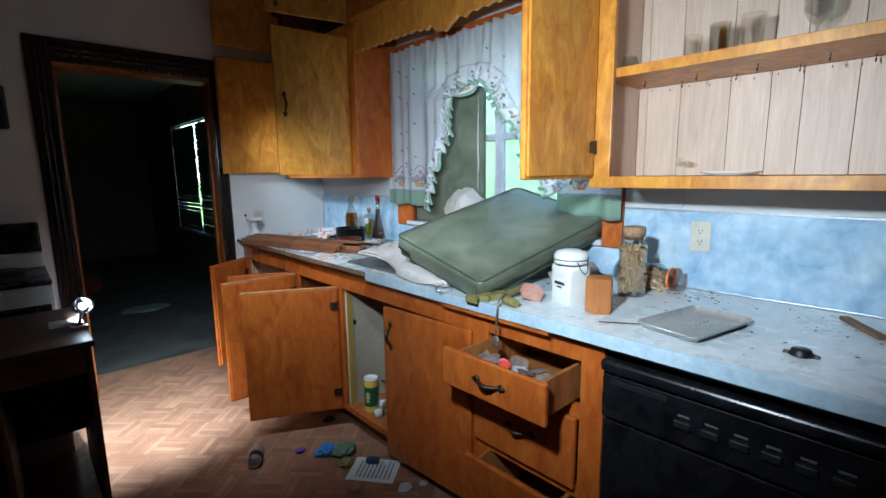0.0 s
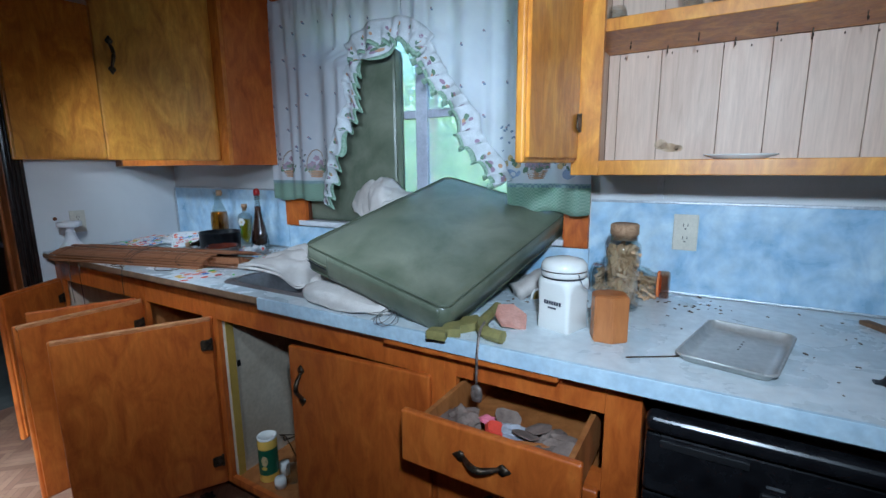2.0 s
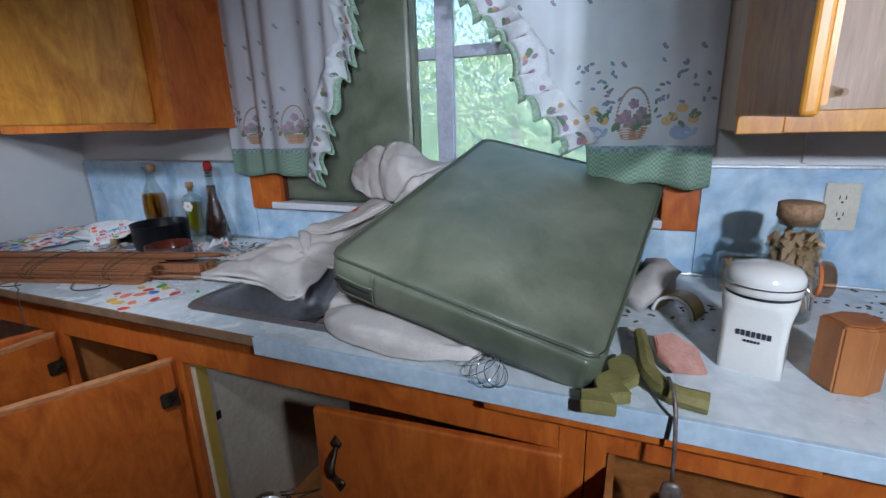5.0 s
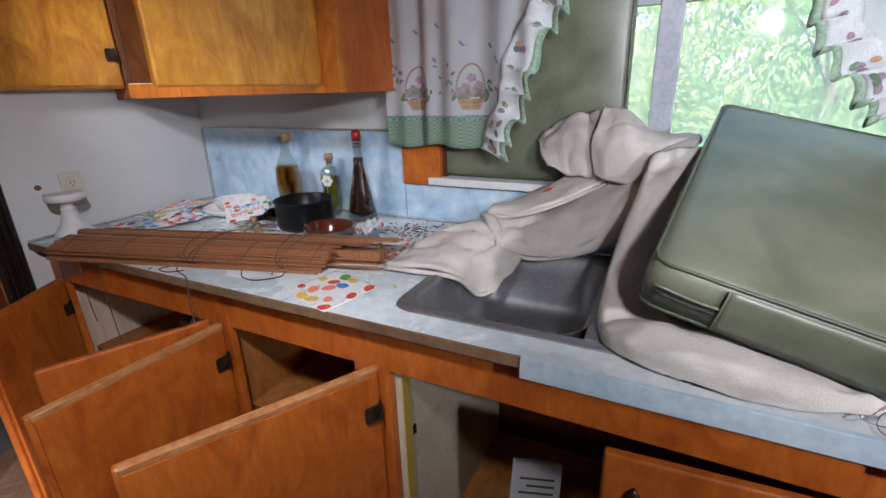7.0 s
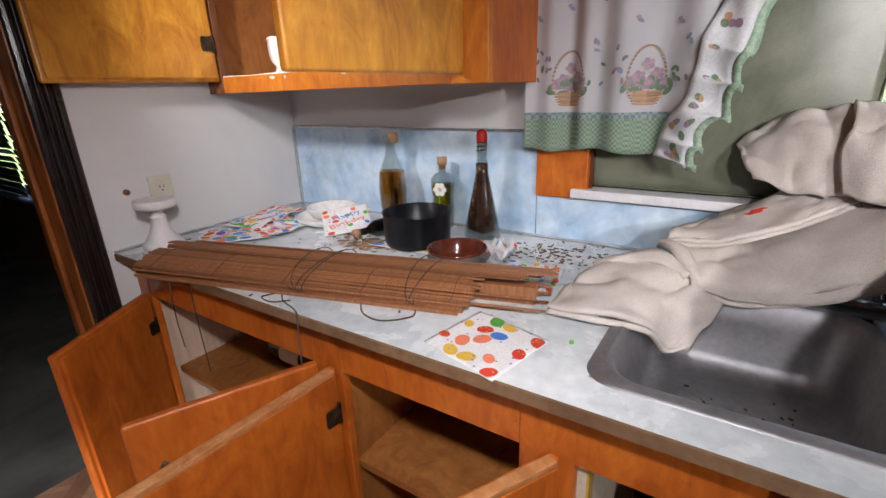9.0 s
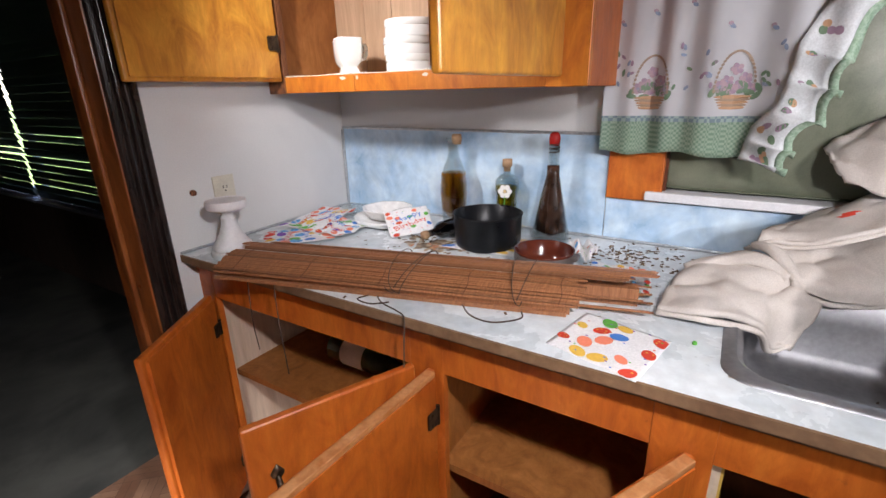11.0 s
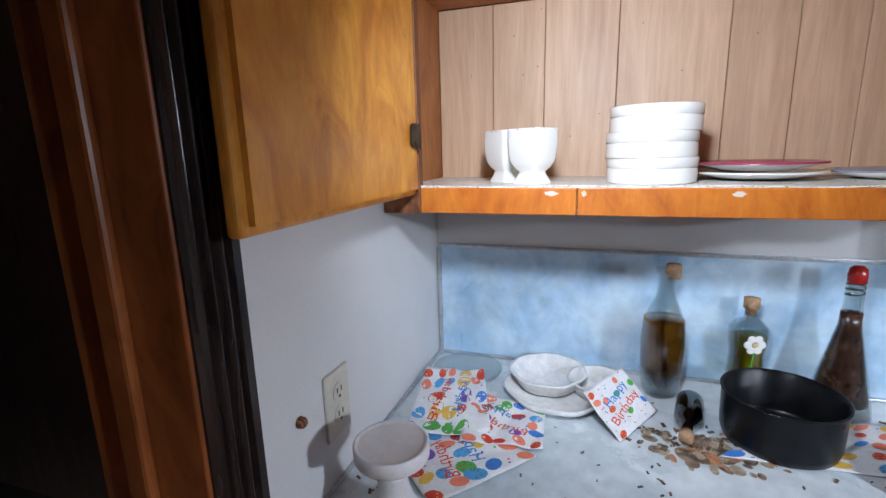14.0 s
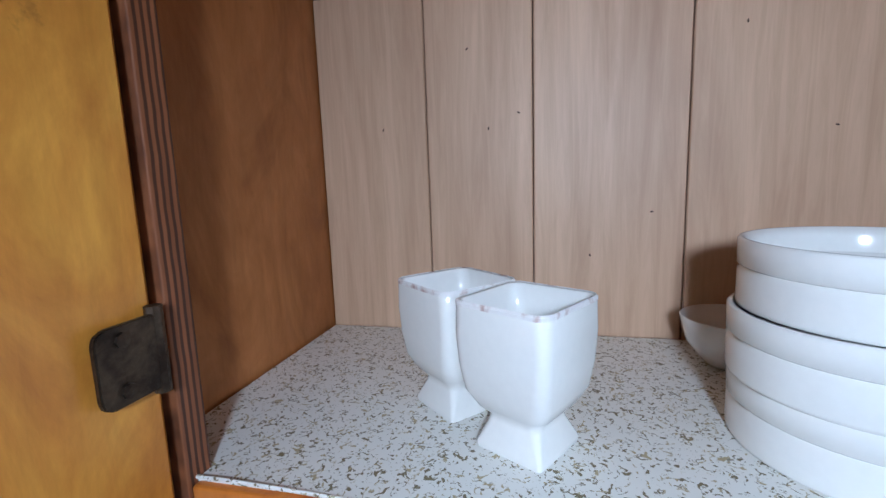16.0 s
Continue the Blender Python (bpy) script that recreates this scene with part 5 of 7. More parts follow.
# the second layer above it, ending in a hem
HEM = [[(-0.07, -1.40, 1.000), (-0.13, -1.375, 1.006), (-0.190, -1.362, 1.002)],
    [(-0.045, -1.46, 1.030), (-0.10, -1.46, 1.026), (-0.178, -1.455, 1.004)],
    [(-0.035, -1.55, 1.078), (-0.09, -1.56, 1.066), (-0.155, -1.57, 1.045)],
    [(-0.03, -1.65, 1.125), (-0.07, -1.66, 1.112), (-0.115, -1.675, 1.098)],
    [(-0.03, -1.72, 1.145), (-0.06, -1.73, 1.14), (-0.10, -1.74, 1.13)]]
# the flap turned back over the sill: the far lobe, then the near one
FAR_LOBE = [[(-0.010, -1.466, 1.190), (-0.045, -1.480, 1.158), (-0.060, -1.507, 1.121)],
    [(-0.012, -1.53, 1.238), (-0.070, -1.545, 1.195), (-0.085, -1.565, 1.112)],
    [(-0.03, -1.60, 1.262), (-0.092, -1.61, 1.205), (-0.098, -1.62, 1.10)],
    [(-0.045, -1.67, 1.268), (-0.096, -1.675, 1.205), (-0.105, -1.68, 1.10)],
    [(-0.045, -1.74, 1.222), (-0.110, -1.745, 1.19), (-0.12, -1.75, 1.10)]]
NEAR_LOBE = [[(-0.040, -1.640, 1.272), (-0.100, -1.640, 1.238), (-0.112, -1.632, 1.18), (-0.125, -1.65, 1.112)],
    [(-0.042, -1.685, 1.264), (-0.125, -1.695, 1.228), (-0.155, -1.69, 1.17), (-0.155, -1.69, 1.106)],
    [(-0.045, -1.75, 1.225), (-0.130, -1.765, 1.200), (-0.172, -1.765, 1.16), (-0.17, -1.755, 1.118)],
    [(-0.05, -1.87, 1.195), (-0.12, -1.87, 1.195), (-0.175, -1.86, 1.185), (-0.19, -1.85, 1.15)]]
# the strip that falls over the front of the sink and along the counter
STRIP = [[(-0.215, -1.772, 1.125), (-0.21, -1.778, 1.180), (-0.20, -1.835, 1.198), (-0.19, -1.91, 1.19)],
    [(-0.30, -1.758, 1.055), (-0.295, -1.763, 1.122), (-0.29, -1.815, 1.135), (-0.29, -1.90, 1.10)],
    [(-0.41, -1.738, 0.970), (-0.405, -1.740, 1.025), (-0.40, -1.795, 1.035), (-0.40, -1.88, 1.00)],
    [(-0.572, -1.738, 0.918), (-0.575, -1.742, 0.948), (-0.555, -1.80, 0.955), (-0.53, -1.88, 0.93)],
    [(-0.645, -1.79, 0.916), (-0.642, -1.80, 0.948), (-0.59, -1.86, 0.962), (-0.54, -1.93, 0.93)],
    [(-0.683, -1.905, 0.916), (-0.672, -1.910, 0.950), (-0.62, -1.955, 0.958), (-0.56, -1.98, 0.93)],
    [(-0.685, -2.03, 0.916), (-0.672, -2.03, 0.944), (-0.635, -2.04, 0.948), (-0.59, -2.04, 0.925)],
    [(-0.645, -2.12, 0.916), (-0.638, -2.118, 0.930), (-0.62, -2.11, 0.932), (-0.60, -2.10, 0.92)]]
LAYERS = [(TIP, 0.009, 3), (SWEEP, 0.010, 5), (HEM, 0.006, 9), (FAR_LOBE, 0.010, 12), (NEAR_LOBE, 0.008, 15), (STRIP, 0.007, 18)]
cl = thing("wool_blanket", "crumpled cream wool blanket draped from the sill into the sink", "blanket")
for rows, amp, seed in LAYERS:
    fn_, a_, c_ = patch(rows, 10, 10, amp, seed)
    part("fold", sheet(fn_, a_, c_, 0.009), CLOTH, cl, "", True)
fn2 = patch(HEM, 10, 10, 0.006, 9)[0]
# rolled hems and the knotted pinch
for pts_f, r_f in (
        ([r_[2] for r_ in LAYERS[2][0][:4]], 0.0065),
        ([r_[3] for r_ in LAYERS[1][0][:5]], 0.008),
        ([r_[2] for r_ in LAYERS[0][0]], 0.0075)):
    part("hem", tube(spline(pts_f, 10), r_f, 10, 0.8, wob=0.25), CLOTH, cl, "rolled sewn hem", True)
for pts_f, r_f in (
        ([(-0.258, -1.240, 0.945), (-0.240, -1.30, 0.968), (-0.243, -1.370, 0.980), (-0.268, -1.425, 0.960)], 0.021),
        ([(-0.188, -1.362, 1.0), (-0.215, -1.395, 1.0), (-0.25, -1.425, 0.975), (-0.268, -1.452, 0.945)], 0.016)):
    ln_f = spline(pts_f, 10)
    part("ridge", tube(ln_f, [r_f * (0.55 + 0.6 * math.sin(math.pi * (0.1 + 0.8 * i / len(ln_f)))) for i in range(len(ln_f))], 16, 0.6, wob=0.5), CLOTH, cl, "bunched ridge of cloth", True)
solid("cloth", tube(spline([(-0.30, -2.36, 0.93), (-0.26, -2.40, 0.95), (-0.19, -2.43, 0.965), (-0.12, -2.42, 0.955)], 8), 0.045, 12, 0.6, wob=0.6), CLOTH, "bunched cream cloth behind the cushion", "cloth", smooth=True)
print_mesh("red_label", [(0.40, 0.50, 0.045, 0.035, 0.2, "red")], lambda u, v: fn2(u, v) + Vector((-0.005, 0, 0.009)), cl, "small red sewn label")

# ---- dishes in the wall cabinet ----
Z = 1.3846


def square_loop(w, z, r, n=5):
    return rounded(-w, w, -w, w, r, z, n)


def mug(x, y, turn):
    t = thing("mug", "white square footed mug with worn brown rim", "mug", (x, y, Z), "white mugs")
    h = 0.101
    prof = [(0.026, 0.0, 0.003), (0.0265, 0.004, 0.003), (0.0205, 0.019, 0.006), (0.0205, 0.023, 0.008), (0.0275, 0.030, 0.010), (0.0335, 0.041, 0.010), (0.0358, 0.058, 0.009), (0.0368, 0.078, 0.008), (0.0368, h - 0.002, 0.010), (0.0355, h, 0.0095), (0.0335, h - 0.001, 0.009), (0.033, h - 0.02, 0.012), (0.031, 0.055, 0.014), (0.022, 0.036, 0.012)]
    part("body", loft([square_loop(w, z, r) for w, z, r in prof]), WHITE_CHINA, t, "", True)
    part("rim_wear", loft([square_loop(0.0371, h - 0.003, 0.010), square_loop(0.0371, h - 0.0008, 0.010), square_loop(0.0362, h + 0.0006, 0.0098)], False), surface("worn_rim", (0.42, 0.24, 0.18), (0.80, 0.78, 0.75), 70, 0.3, spread=(0.30, 0.50), tone=0.03), t, "worn brown rim")
    part("handle", tube(spline([(0.034, 0, 0.082), (0.052, 0, 0.084), (0.060, 0, 0.070), (0.052, 0, 0.048), (0.033, 0, 0.040)], 6), 0.0048, 10), WHITE_CHINA, t, "", True)
    t.matrix_world = Matrix.Translation((x, y, Z)) @ Matrix.Rotation(radians(turn), 4, "Z") @ Matrix.Diagonal((0.95, 0.95, 1, 1))
    return t


mug(-0.235, -0.275, -30)
mug(-0.186, -0.218, -30 - 12)


def dish(x, y, z):
    t = thing("ramekin", "white ribbed straight-sided dish in a stack", "dish", (x, y, z), "stack of white dishes")
    R = 0.073
    part("body", lathe([(0, 0.002), (R - 0.0012, 0.0003), (R - 0.0002, 0.001), (R, 0.003), (R, 0.024), (R - 0.0012, 0.0255), (R - 0.0014, 0.0278), (R - 0.006, 0.0278), (R - 0.007, 0.010), (R - 0.02, 0.007), (0, 0.007)], 56), WHITE_CHINA, t, "", True)
    part("rim_band", lathe([(R - 0.006, 0.0276), (R - 0.0013, 0.0276), (R + 0.0004, 0.029), (R + 0.0006, 0.0452), (R - 0.0004, 0.0465), (R - 0.003, 0.0464), (R - 0.005, 0.040), (R - 0.006, 0.0276)], 56), WHITE_CHINA, t, "", True)
    return t


for i in range(3):
    o = dish(-0.203 + (0.001, -0.0015, 0.0005)[i], -0.484 + (0.0, 0.003, -0.002)[i], Z + 0.0440 * i)
    o.rotation_euler[2] = i
    o.scale = (1.04, 1.04, 0.962)
solid("small_bowl", lathe([(0, 0.001), (0.018, 0.0), (0.022, 0.004), (0.036, 0.022), (0.042, 0.045), (0.0405, 0.046), (0.034, 0.024), (0.0, 0.008)], 40, at=(-0.075, -0.448, Z)), WHITE_CHINA, "small white china bowl behind the stack", "bowl", smooth=True)
PLUM = plain("plum_glaze", (0.42, 0.05, 0.12), 0.2)


def plate(name, x, y, z, r, material, label, cat="plate"):
    t = thing(name, label, cat, (x, y, z), "plates")
    part("body", lathe([(0, 0.001), (r * 0.55, 0.0), (r * 0.62, 0.003), (r, 0.013), (r, 0.015), (r * 0.62, 0.006), (0, 0.005)], 56), WHITE_CHINA, t, "", True)
    part("glaze", lathe([(0, 0.0055), (r * 0.6, 0.0063), (r * 0.96, 0.0153), (r * 1.004, 0.0158), (r * 1.004, 0.0125)], 56), material, t, "", True)
    return t


plate("plate", -0.13, -0.668, Z, 0.108, WHITE_CHINA, "white china plate under a plum plate")
p = plate("plate", -0.125, -0.672, Z + 0.0165, 0.105, PLUM, "plum red plate with a pale picture")
print_mesh("pale_picture", [(0.0, 0.0, 0.05, 0.03, 0.4, "rose"), (0.03, 0.02, 0.02, 0.03, 0, "pot"), (-0.03, -0.01, 0.02, 0.015, 0, "basket")], lambda u, v: Vector((u, v, 0.0072)), p, "pale printed picture")
plate("plate", -0.13, -0.875, Z, 0.095, plain("blue_grey_glaze", (0.30, 0.33, 0.42), 0.2), "grey-blue rimmed white plate")
solid("tape_scrap", box(-0.001, 0.001, -0.008, 0.008, 0, 0.02, m=Matrix.Translation((UX + 0.012, -0.0225, Z + 0.001)) @ Euler((0, 0, radians(60))).to_matrix().to_4x4()), WHITE_PAINT, "torn white scrap of shelf liner", "scrap")

# right wall cabinet
ZR = 1.701


def tumbler(x, y, r=0.032, h=0.10, z=ZR):
    return solid("tumbler", lathe([(0, 0.0), (r * 0.86, 0.0), (r * 0.9, 0.004), (r, h), (r - 0.0022, h), (r * 0.84, 0.012), (0, 0.011)], 32, at=(x, y, z)), CLEAR_GLASS, "clear straight drinking glass on the shelf", "glass", "drinking glasses", smooth=True)


for x, y, r, h in ((-0.16, -2.79, 0.028, 0.085), (-0.13, -2.86, 0.03, 0.11), (-0.18, -2.875, 0.03, 0.10), (-0.15, -2.955, 0.034, 0.115)):
    tumbler(x, y, r, h)
solid("wine_glass", lathe([(0, 0), (0.03, 0.0), (0.03, 0.002), (0.005, 0.008), (0.0045, 0.05), (0.02, 0.065), (0.034, 0.09), (0.036, 0.12), (0.030, 0.155), (0.0285, 0.155), (0.034, 0.12), (0.03, 0.092), (0, 0.07)], 32, at=(-0.14, -3.11, ZR)), GLASS, "clear stemmed glass on the shelf", "glass", smooth=True)
solid("small_glass", lathe([(0, 0), (0.02, 0.0), (0.028, 0.02), (0.022, 0.045), (0.0205, 0.045), (0.026, 0.02), (0, 0.006)], 28, at=(-0.22, -2.61, ZR)), GLASS, "small round clear glass on the shelf", "glass", smooth=True)
plate("plate", -0.15, -2.93, 1.3335, 0.085, WHITE_CHINA, "white plate lying on the cabinet floor")
hk = thing("cup_hooks", "row of small rusty cup hooks under the shelf", "hooks", kind="")
for i in range(8):
    y = -2.64 - i * 0.085
    x = -0.05 if i % 2 else -0.16
    part("hook", tube(spline([(x, y, 1.668), (x, y, 1.654), (x - 0.006, y, 1.646), (x - 0.012, y, 1.652)], 4), 0.0016, 6), BRONZE, hk)

# ---- bottles against the backsplash ----
AMBER = thin_glass("amber_oil", (0.80, 0.44, 0.09))
GREENOIL = thin_glass("green_oil", (0.97, 0.74, 0.05))
BROWNOIL = surface("brown_contents", (0.018, 0.008, 0.005), (0.065, 0.028, 0.016), 46, 0.25, fine=90)
WAXRED = plain("red_wax", (0.38, 0.015, 0.012), 0.25)


def bottle(x, y, prof, fill_z, liquid, label, squash=(1, 1), power=2.0, turn=0, fill_r=0.9):
    t = thing("bottle", label, "bottle", (x, y, TOP), "oil bottles")
    inner = [(max(r - 0.003, 0.002), z) for r, z in prof if z > 0.004]
    part("glass", lathe([(0, 0.0)] + prof + inner[::-1] + [(0, 0.006)], 36, squash, power=power), GLASS, t, "", True)
    liq = [(0, 0.0075)] + [(r * fill_r, z) for r, z in prof if 0.007 < z < fill_z]
    last = liq[-1][0]
    part("contents", lathe(liq + [(last, fill_z), (0, fill_z)], 32, squash, power=power), liquid, t, "", True)
    t.rotation_euler[2] = radians(turn)
    return t


b1 = bottle(-0.085, -0.542, [(0.027, 0), (0.030, 0.006), (0.034, 0.05), (0.0365, 0.10), (0.034, 0.14), (0.025, 0.170), (0.0165, 0.19), (0.0135, 0.205), (0.0135, 0.228), (0.018, 0.236), (0.0185, 0.243)], 0.150, AMBER, "tall clear bottle of amber oil with herbs", (1, 1), 2.6, 20, 0.965)
part("cork", lathe([(0, 0), (0.012, 0.0), (0.014, 0.014), (0.012, 0.026), (0, 0.027)], 16, at=(-0.002, -0.010, 0.226)), CORK, b1, "loose cork stopper", True)
b1.scale = (1.17, 1.17, 1.17)
b_ = bmesh.new()
for i in range(14):
    a = random.uniform(0, 6.3)
    r = random.uniform(0, 0.014)
    tube([(r * math.cos(a), r * math.sin(a), 0.012), (r * math.cos(a + 1), r * math.sin(a + 1), 0.06 + random.random() * 0.09)], 0.0016, 5, bm=b_)
part("herbs", b_, BROWNOIL, b1, "brown herb stalks")
b2 = bottle(-0.05, -0.712, [(0.026, 0), (0.029, 0.006), (0.034, 0.05), (0.031, 0.10), (0.036, 0.135), (0.035, 0.158), (0.024, 0.172), (0.011, 0.178), (0.0105, 0.195)], 0.14, GREENOIL, "small flat bottle of green oil with a painted daisy", (0.75, 1), 3.5, 12)
part("cork", lathe([(0, 0.186), (0.0105, 0.186), (0.0105, 0.2), (0.015, 0.2), (0.015, 0.222), (0, 0.223)], 18), CORK, b2, "cork stopper", True)
fl = bmesh.new()
for i in range(6):
    a = i * math.pi / 3
    lathe([(0, 0), (0.0085, 0.0), (0.0075, 0.0015), (0, 0.002)], 12, m=Matrix.Translation((-0.0282, 0.0135 * math.cos(a), 0.128 + 0.0135 * math.sin(a))) @ Matrix.Rotation(radians(-90), 4, "Y"), bm=fl)
d_ = part("daisy", fl, WHITE_CHINA, b2, "painted white daisy")
part("daisy_middle", lathe([(0, 0), (0.005, 0.0), (0.004, 0.002), (0, 0.003)], 12, m=Matrix.Translation((-0.0292, 0, 0.128)) @ Matrix.Rotation(radians(-90), 4, "Y")), PRINT["gold"], d_, "yellow middle")
part("stem", tube([(-0.0285, 0, 0.116), (-0.028, 0.002, 0.09), (-0.0275, 0.003, 0.06)], 0.0014, 6), PRINT["green"], b2, "painted green stem")
b3 = bottle(-0.085, -0.868, [(0.046, 0), (0.048, 0.005), (0.045, 0.03), (0.034, 0.09), (0.024, 0.14), (0.0165, 0.18), (0.0135, 0.22), (0.0125, 0.268)], 0.205, BROWNOIL, "cone-shaped bottle of dark fruit with red wax cap", (0.9, 1.12), 2.0, 0, 0.93)
b3.scale = (1.04, 1.04, 1.06)
part("wax_cap", lathe([(0.0125, 0.258), (0.0142, 0.262), (0.0150, 0.275), (0.013, 0.286), (0.007, 0.291), (0, 0.292)], 20), WAXRED, b3, "red wax cap", True)
part("neck_wire", tube([(0.014 * math.cos(a * 0.5), 0.014 * math.sin(a * 0.5), 0.235 + a * 0.0008) for a in range(38)], 0.0013, 5), BRONZE, b3, "twisted neck wire")

# ---- pot, bowl, cake stand, dish ----
BLACKPOT = surface("black_nonstick", (0.003, 0.003, 0.004), (0.007, 0.008, 0.010), 20, 0.30, fine=200)
BLACKPOT.node_tree.nodes["Principled BSDF"].inputs["Specular IOR Level"].default_value = 0.22
pt = thing("saucepan", "black non-stick saucepan without a lid", "saucepan", (-0.214, -0.728, TOP))
part("body", lathe([(0, 0.001), (0.082, 0.0), (0.090, 0.005), (0.094, 0.02), (0.0955, 0.098), (0.0975, 0.101), (0.0955, 0.1025), (0.093, 0.100), (0.0905, 0.02), (0.084, 0.008), (0, 0.006)], 56), BLACKPOT, pt, "", True)
part("rim", tube([(0.0965 * math.cos(a * math.pi / 28), 0.0965 * math.sin(a * math.pi / 28), 0.1018) for a in range(57)], 0.0022, 8), BLACKPOT, pt, "", True)
pt.scale = (1, 1, 0.93)
REDGLAZE = surface("red_brown_glaze", (0.07, 0.014, 0.009), (0.13, 0.028, 0.014), 12, 0.14, fine=60)
GREYGLAZE = surface("grey_stoneware", (0.07, 0.06, 0.055), (0.14, 0.12, 0.11), 12, 0.35, fine=90)
bw = thing("stoneware_bowl", "brown glazed stoneware bowl with grey outside", "bowl", (-0.352, -0.945, TOP))
part("outside", lathe([(0, 0.001), (0.052, 0.0), (0.066, 0.012), (0.071, 0.04), (0.070, 0.058)], 48), GREYGLAZE, bw, "", True)
part("inside", lathe([(0.070, 0.058), (0.0715, 0.062), (0.070, 0.064), (0.067, 0.062), (0.064, 0.03), (0.05, 0.012), (0, 0.01)], 48), REDGLAZE, bw, "glossy red-brown inside and rim", True)
part("lug", box(-0.014, 0.014, -0.083, -0.066, 0.045, 0.06, 0.005), GREYGLAZE, bw)
cs = thing("cake_stand", "small white chipped candle stand", "stand", (-0.625, -0.142, TOP))
CHIPPED = surface("chipped_white", (0.70, 0.68, 0.68), (0.80, 0.79, 0.79), 14, 0.45, fine=120, relief=0.12, tone=0.05)
part("foot", lathe([(0, 0.0), (0.054, 0.0), (0.057, 0.005), (0.0572, 0.017), (0.0555, 0.0205), (0.051, 0.0215), (0.0505, 0.0235), (0.0525, 0.0255), (0.0525, 0.031), (0.049, 0.037), (0.0395, 0.049), (0.029, 0.066), (0.0225, 0.086), (0.0195, 0.104), (0.0205, 0.107), (0.0205, 0.111), (0.0165, 0.113), (0.0145, 0.119), (0.016, 0.1275)], 44), CHIPPED, cs, "", True)
part("dish", lathe([(0.016, 0.1275), (0.022, 0.129), (0.042, 0.1325), (0.0495, 0.136), (0.0515, 0.1395), (0.0515, 0.1565), (0.0505, 0.1585), (0.0475, 0.1585), (0.0465, 0.1563), (0.044, 0.1558), (0, 0.1555)], 44), CHIPPED, cs, "", True)
ds = thing("serving_dish", "white scalloped two-lobed china dish with brown stains", "dish", (-0.165, -0.325, TOP))
STAINED = surface("stained_china", (0.45, 0.33, 0.22), (0.82, 0.81, 0.79), 11, 0.18, fine=60, spread=(0.22, 0.34))


def lobed(r, z, cx=0, cy=0, k=0.022):
    return [(cx + r * (1 + k * math.cos(7 * a)) * math.cos(a), cy + r * (1 + k * math.cos(7 * a)) * math.sin(a), z) for a in (2 * math.pi * i / 56 for i in range(56))]


part("lower_dish", loft([lobed(0.06, 0.0), lobed(0.085, 0.004), lobed(0.105, 0.018), lobed(0.113, 0.034), lobed(0.110, 0.036), lobed(0.098, 0.018), lobed(0.07, 0.009)]), STAINED, ds, "", True)
part("lobe", loft([lobed(0.04, 0.012, 0.03, 0.022), lobed(0.066, 0.02, 0.03, 0.022), lobed(0.083, 0.054, 0.03, 0.022), lobed(0.086, 0.060, 0.03, 0.022), lobed(0.078, 0.059, 0.03, 0.022), lobed(0.062, 0.028, 0.03, 0.022), lobed(0.03, 0.02, 0.03, 0.022)]), STAINED, ds, "", True)
part("lobe", loft([lobed(0.03, 0.012, 0.02, -0.085), lobed(0.046, 0.018, 0.02, -0.085), lobed(0.060, 0.050, 0.02, -0.085), lobed(0.063, 0.056, 0.02, -0.085), lobed(0.056, 0.055, 0.02, -0.085), lobed(0.042, 0.024, 0.02, -0.085), lobed(0.02, 0.018, 0.02, -0.085)]), STAINED, ds, "", True)
ds.scale = (1, 1, 0.82)
solid("glass_plate", lathe([(0, 0.0), (0.06, 0.0), (0.085, 0.012), (0.084, 0.014), (0.058, 0.004), (0, 0.004)], 48, at=(-0.105, -0.105, TOP + 0.001)), GLASS, "clear glass plate leaning in the corner", "plate", smooth=True)
cbt = thing("corked_bottle", "small clear bottle lying on its side with cork", "bottle")
mm = Matrix.Translation((-0.155, -0.592, TOP + 0.026)) @ Matrix.Rotation(radians(168), 4, "Z") @ Matrix.Rotation(radians(90), 4, "Y")
part("glass", lathe([(0, 0), (0.022, 0), (0.025, 0.005), (0.025, 0.07), (0.016, 0.09), (0.010, 0.1), (0.010, 0.13), (0.008, 0.13), (0.008, 0.1), (0.022, 0.068), (0.022, 0.006), (0, 0.005)], 28, m=mm), thin_glass("dusty_grey_glass", (0.30, 0.30, 0.31)), cbt, "", True)
part("cork", lathe([(0, 0.115), (0.0078, 0.115), (0.0085, 0.13), (0.0125, 0.131), (0.0125, 0.146), (0, 0.147)], 18, m=mm), CORK, cbt, "cork stopper", True)

# ---- party napkins ----
PAPER = surface("napkin_paper", (0.72, 0.72, 0.73), (0.82, 0.82, 0.82), 20, 0.8, fine=300, relief=0.2)


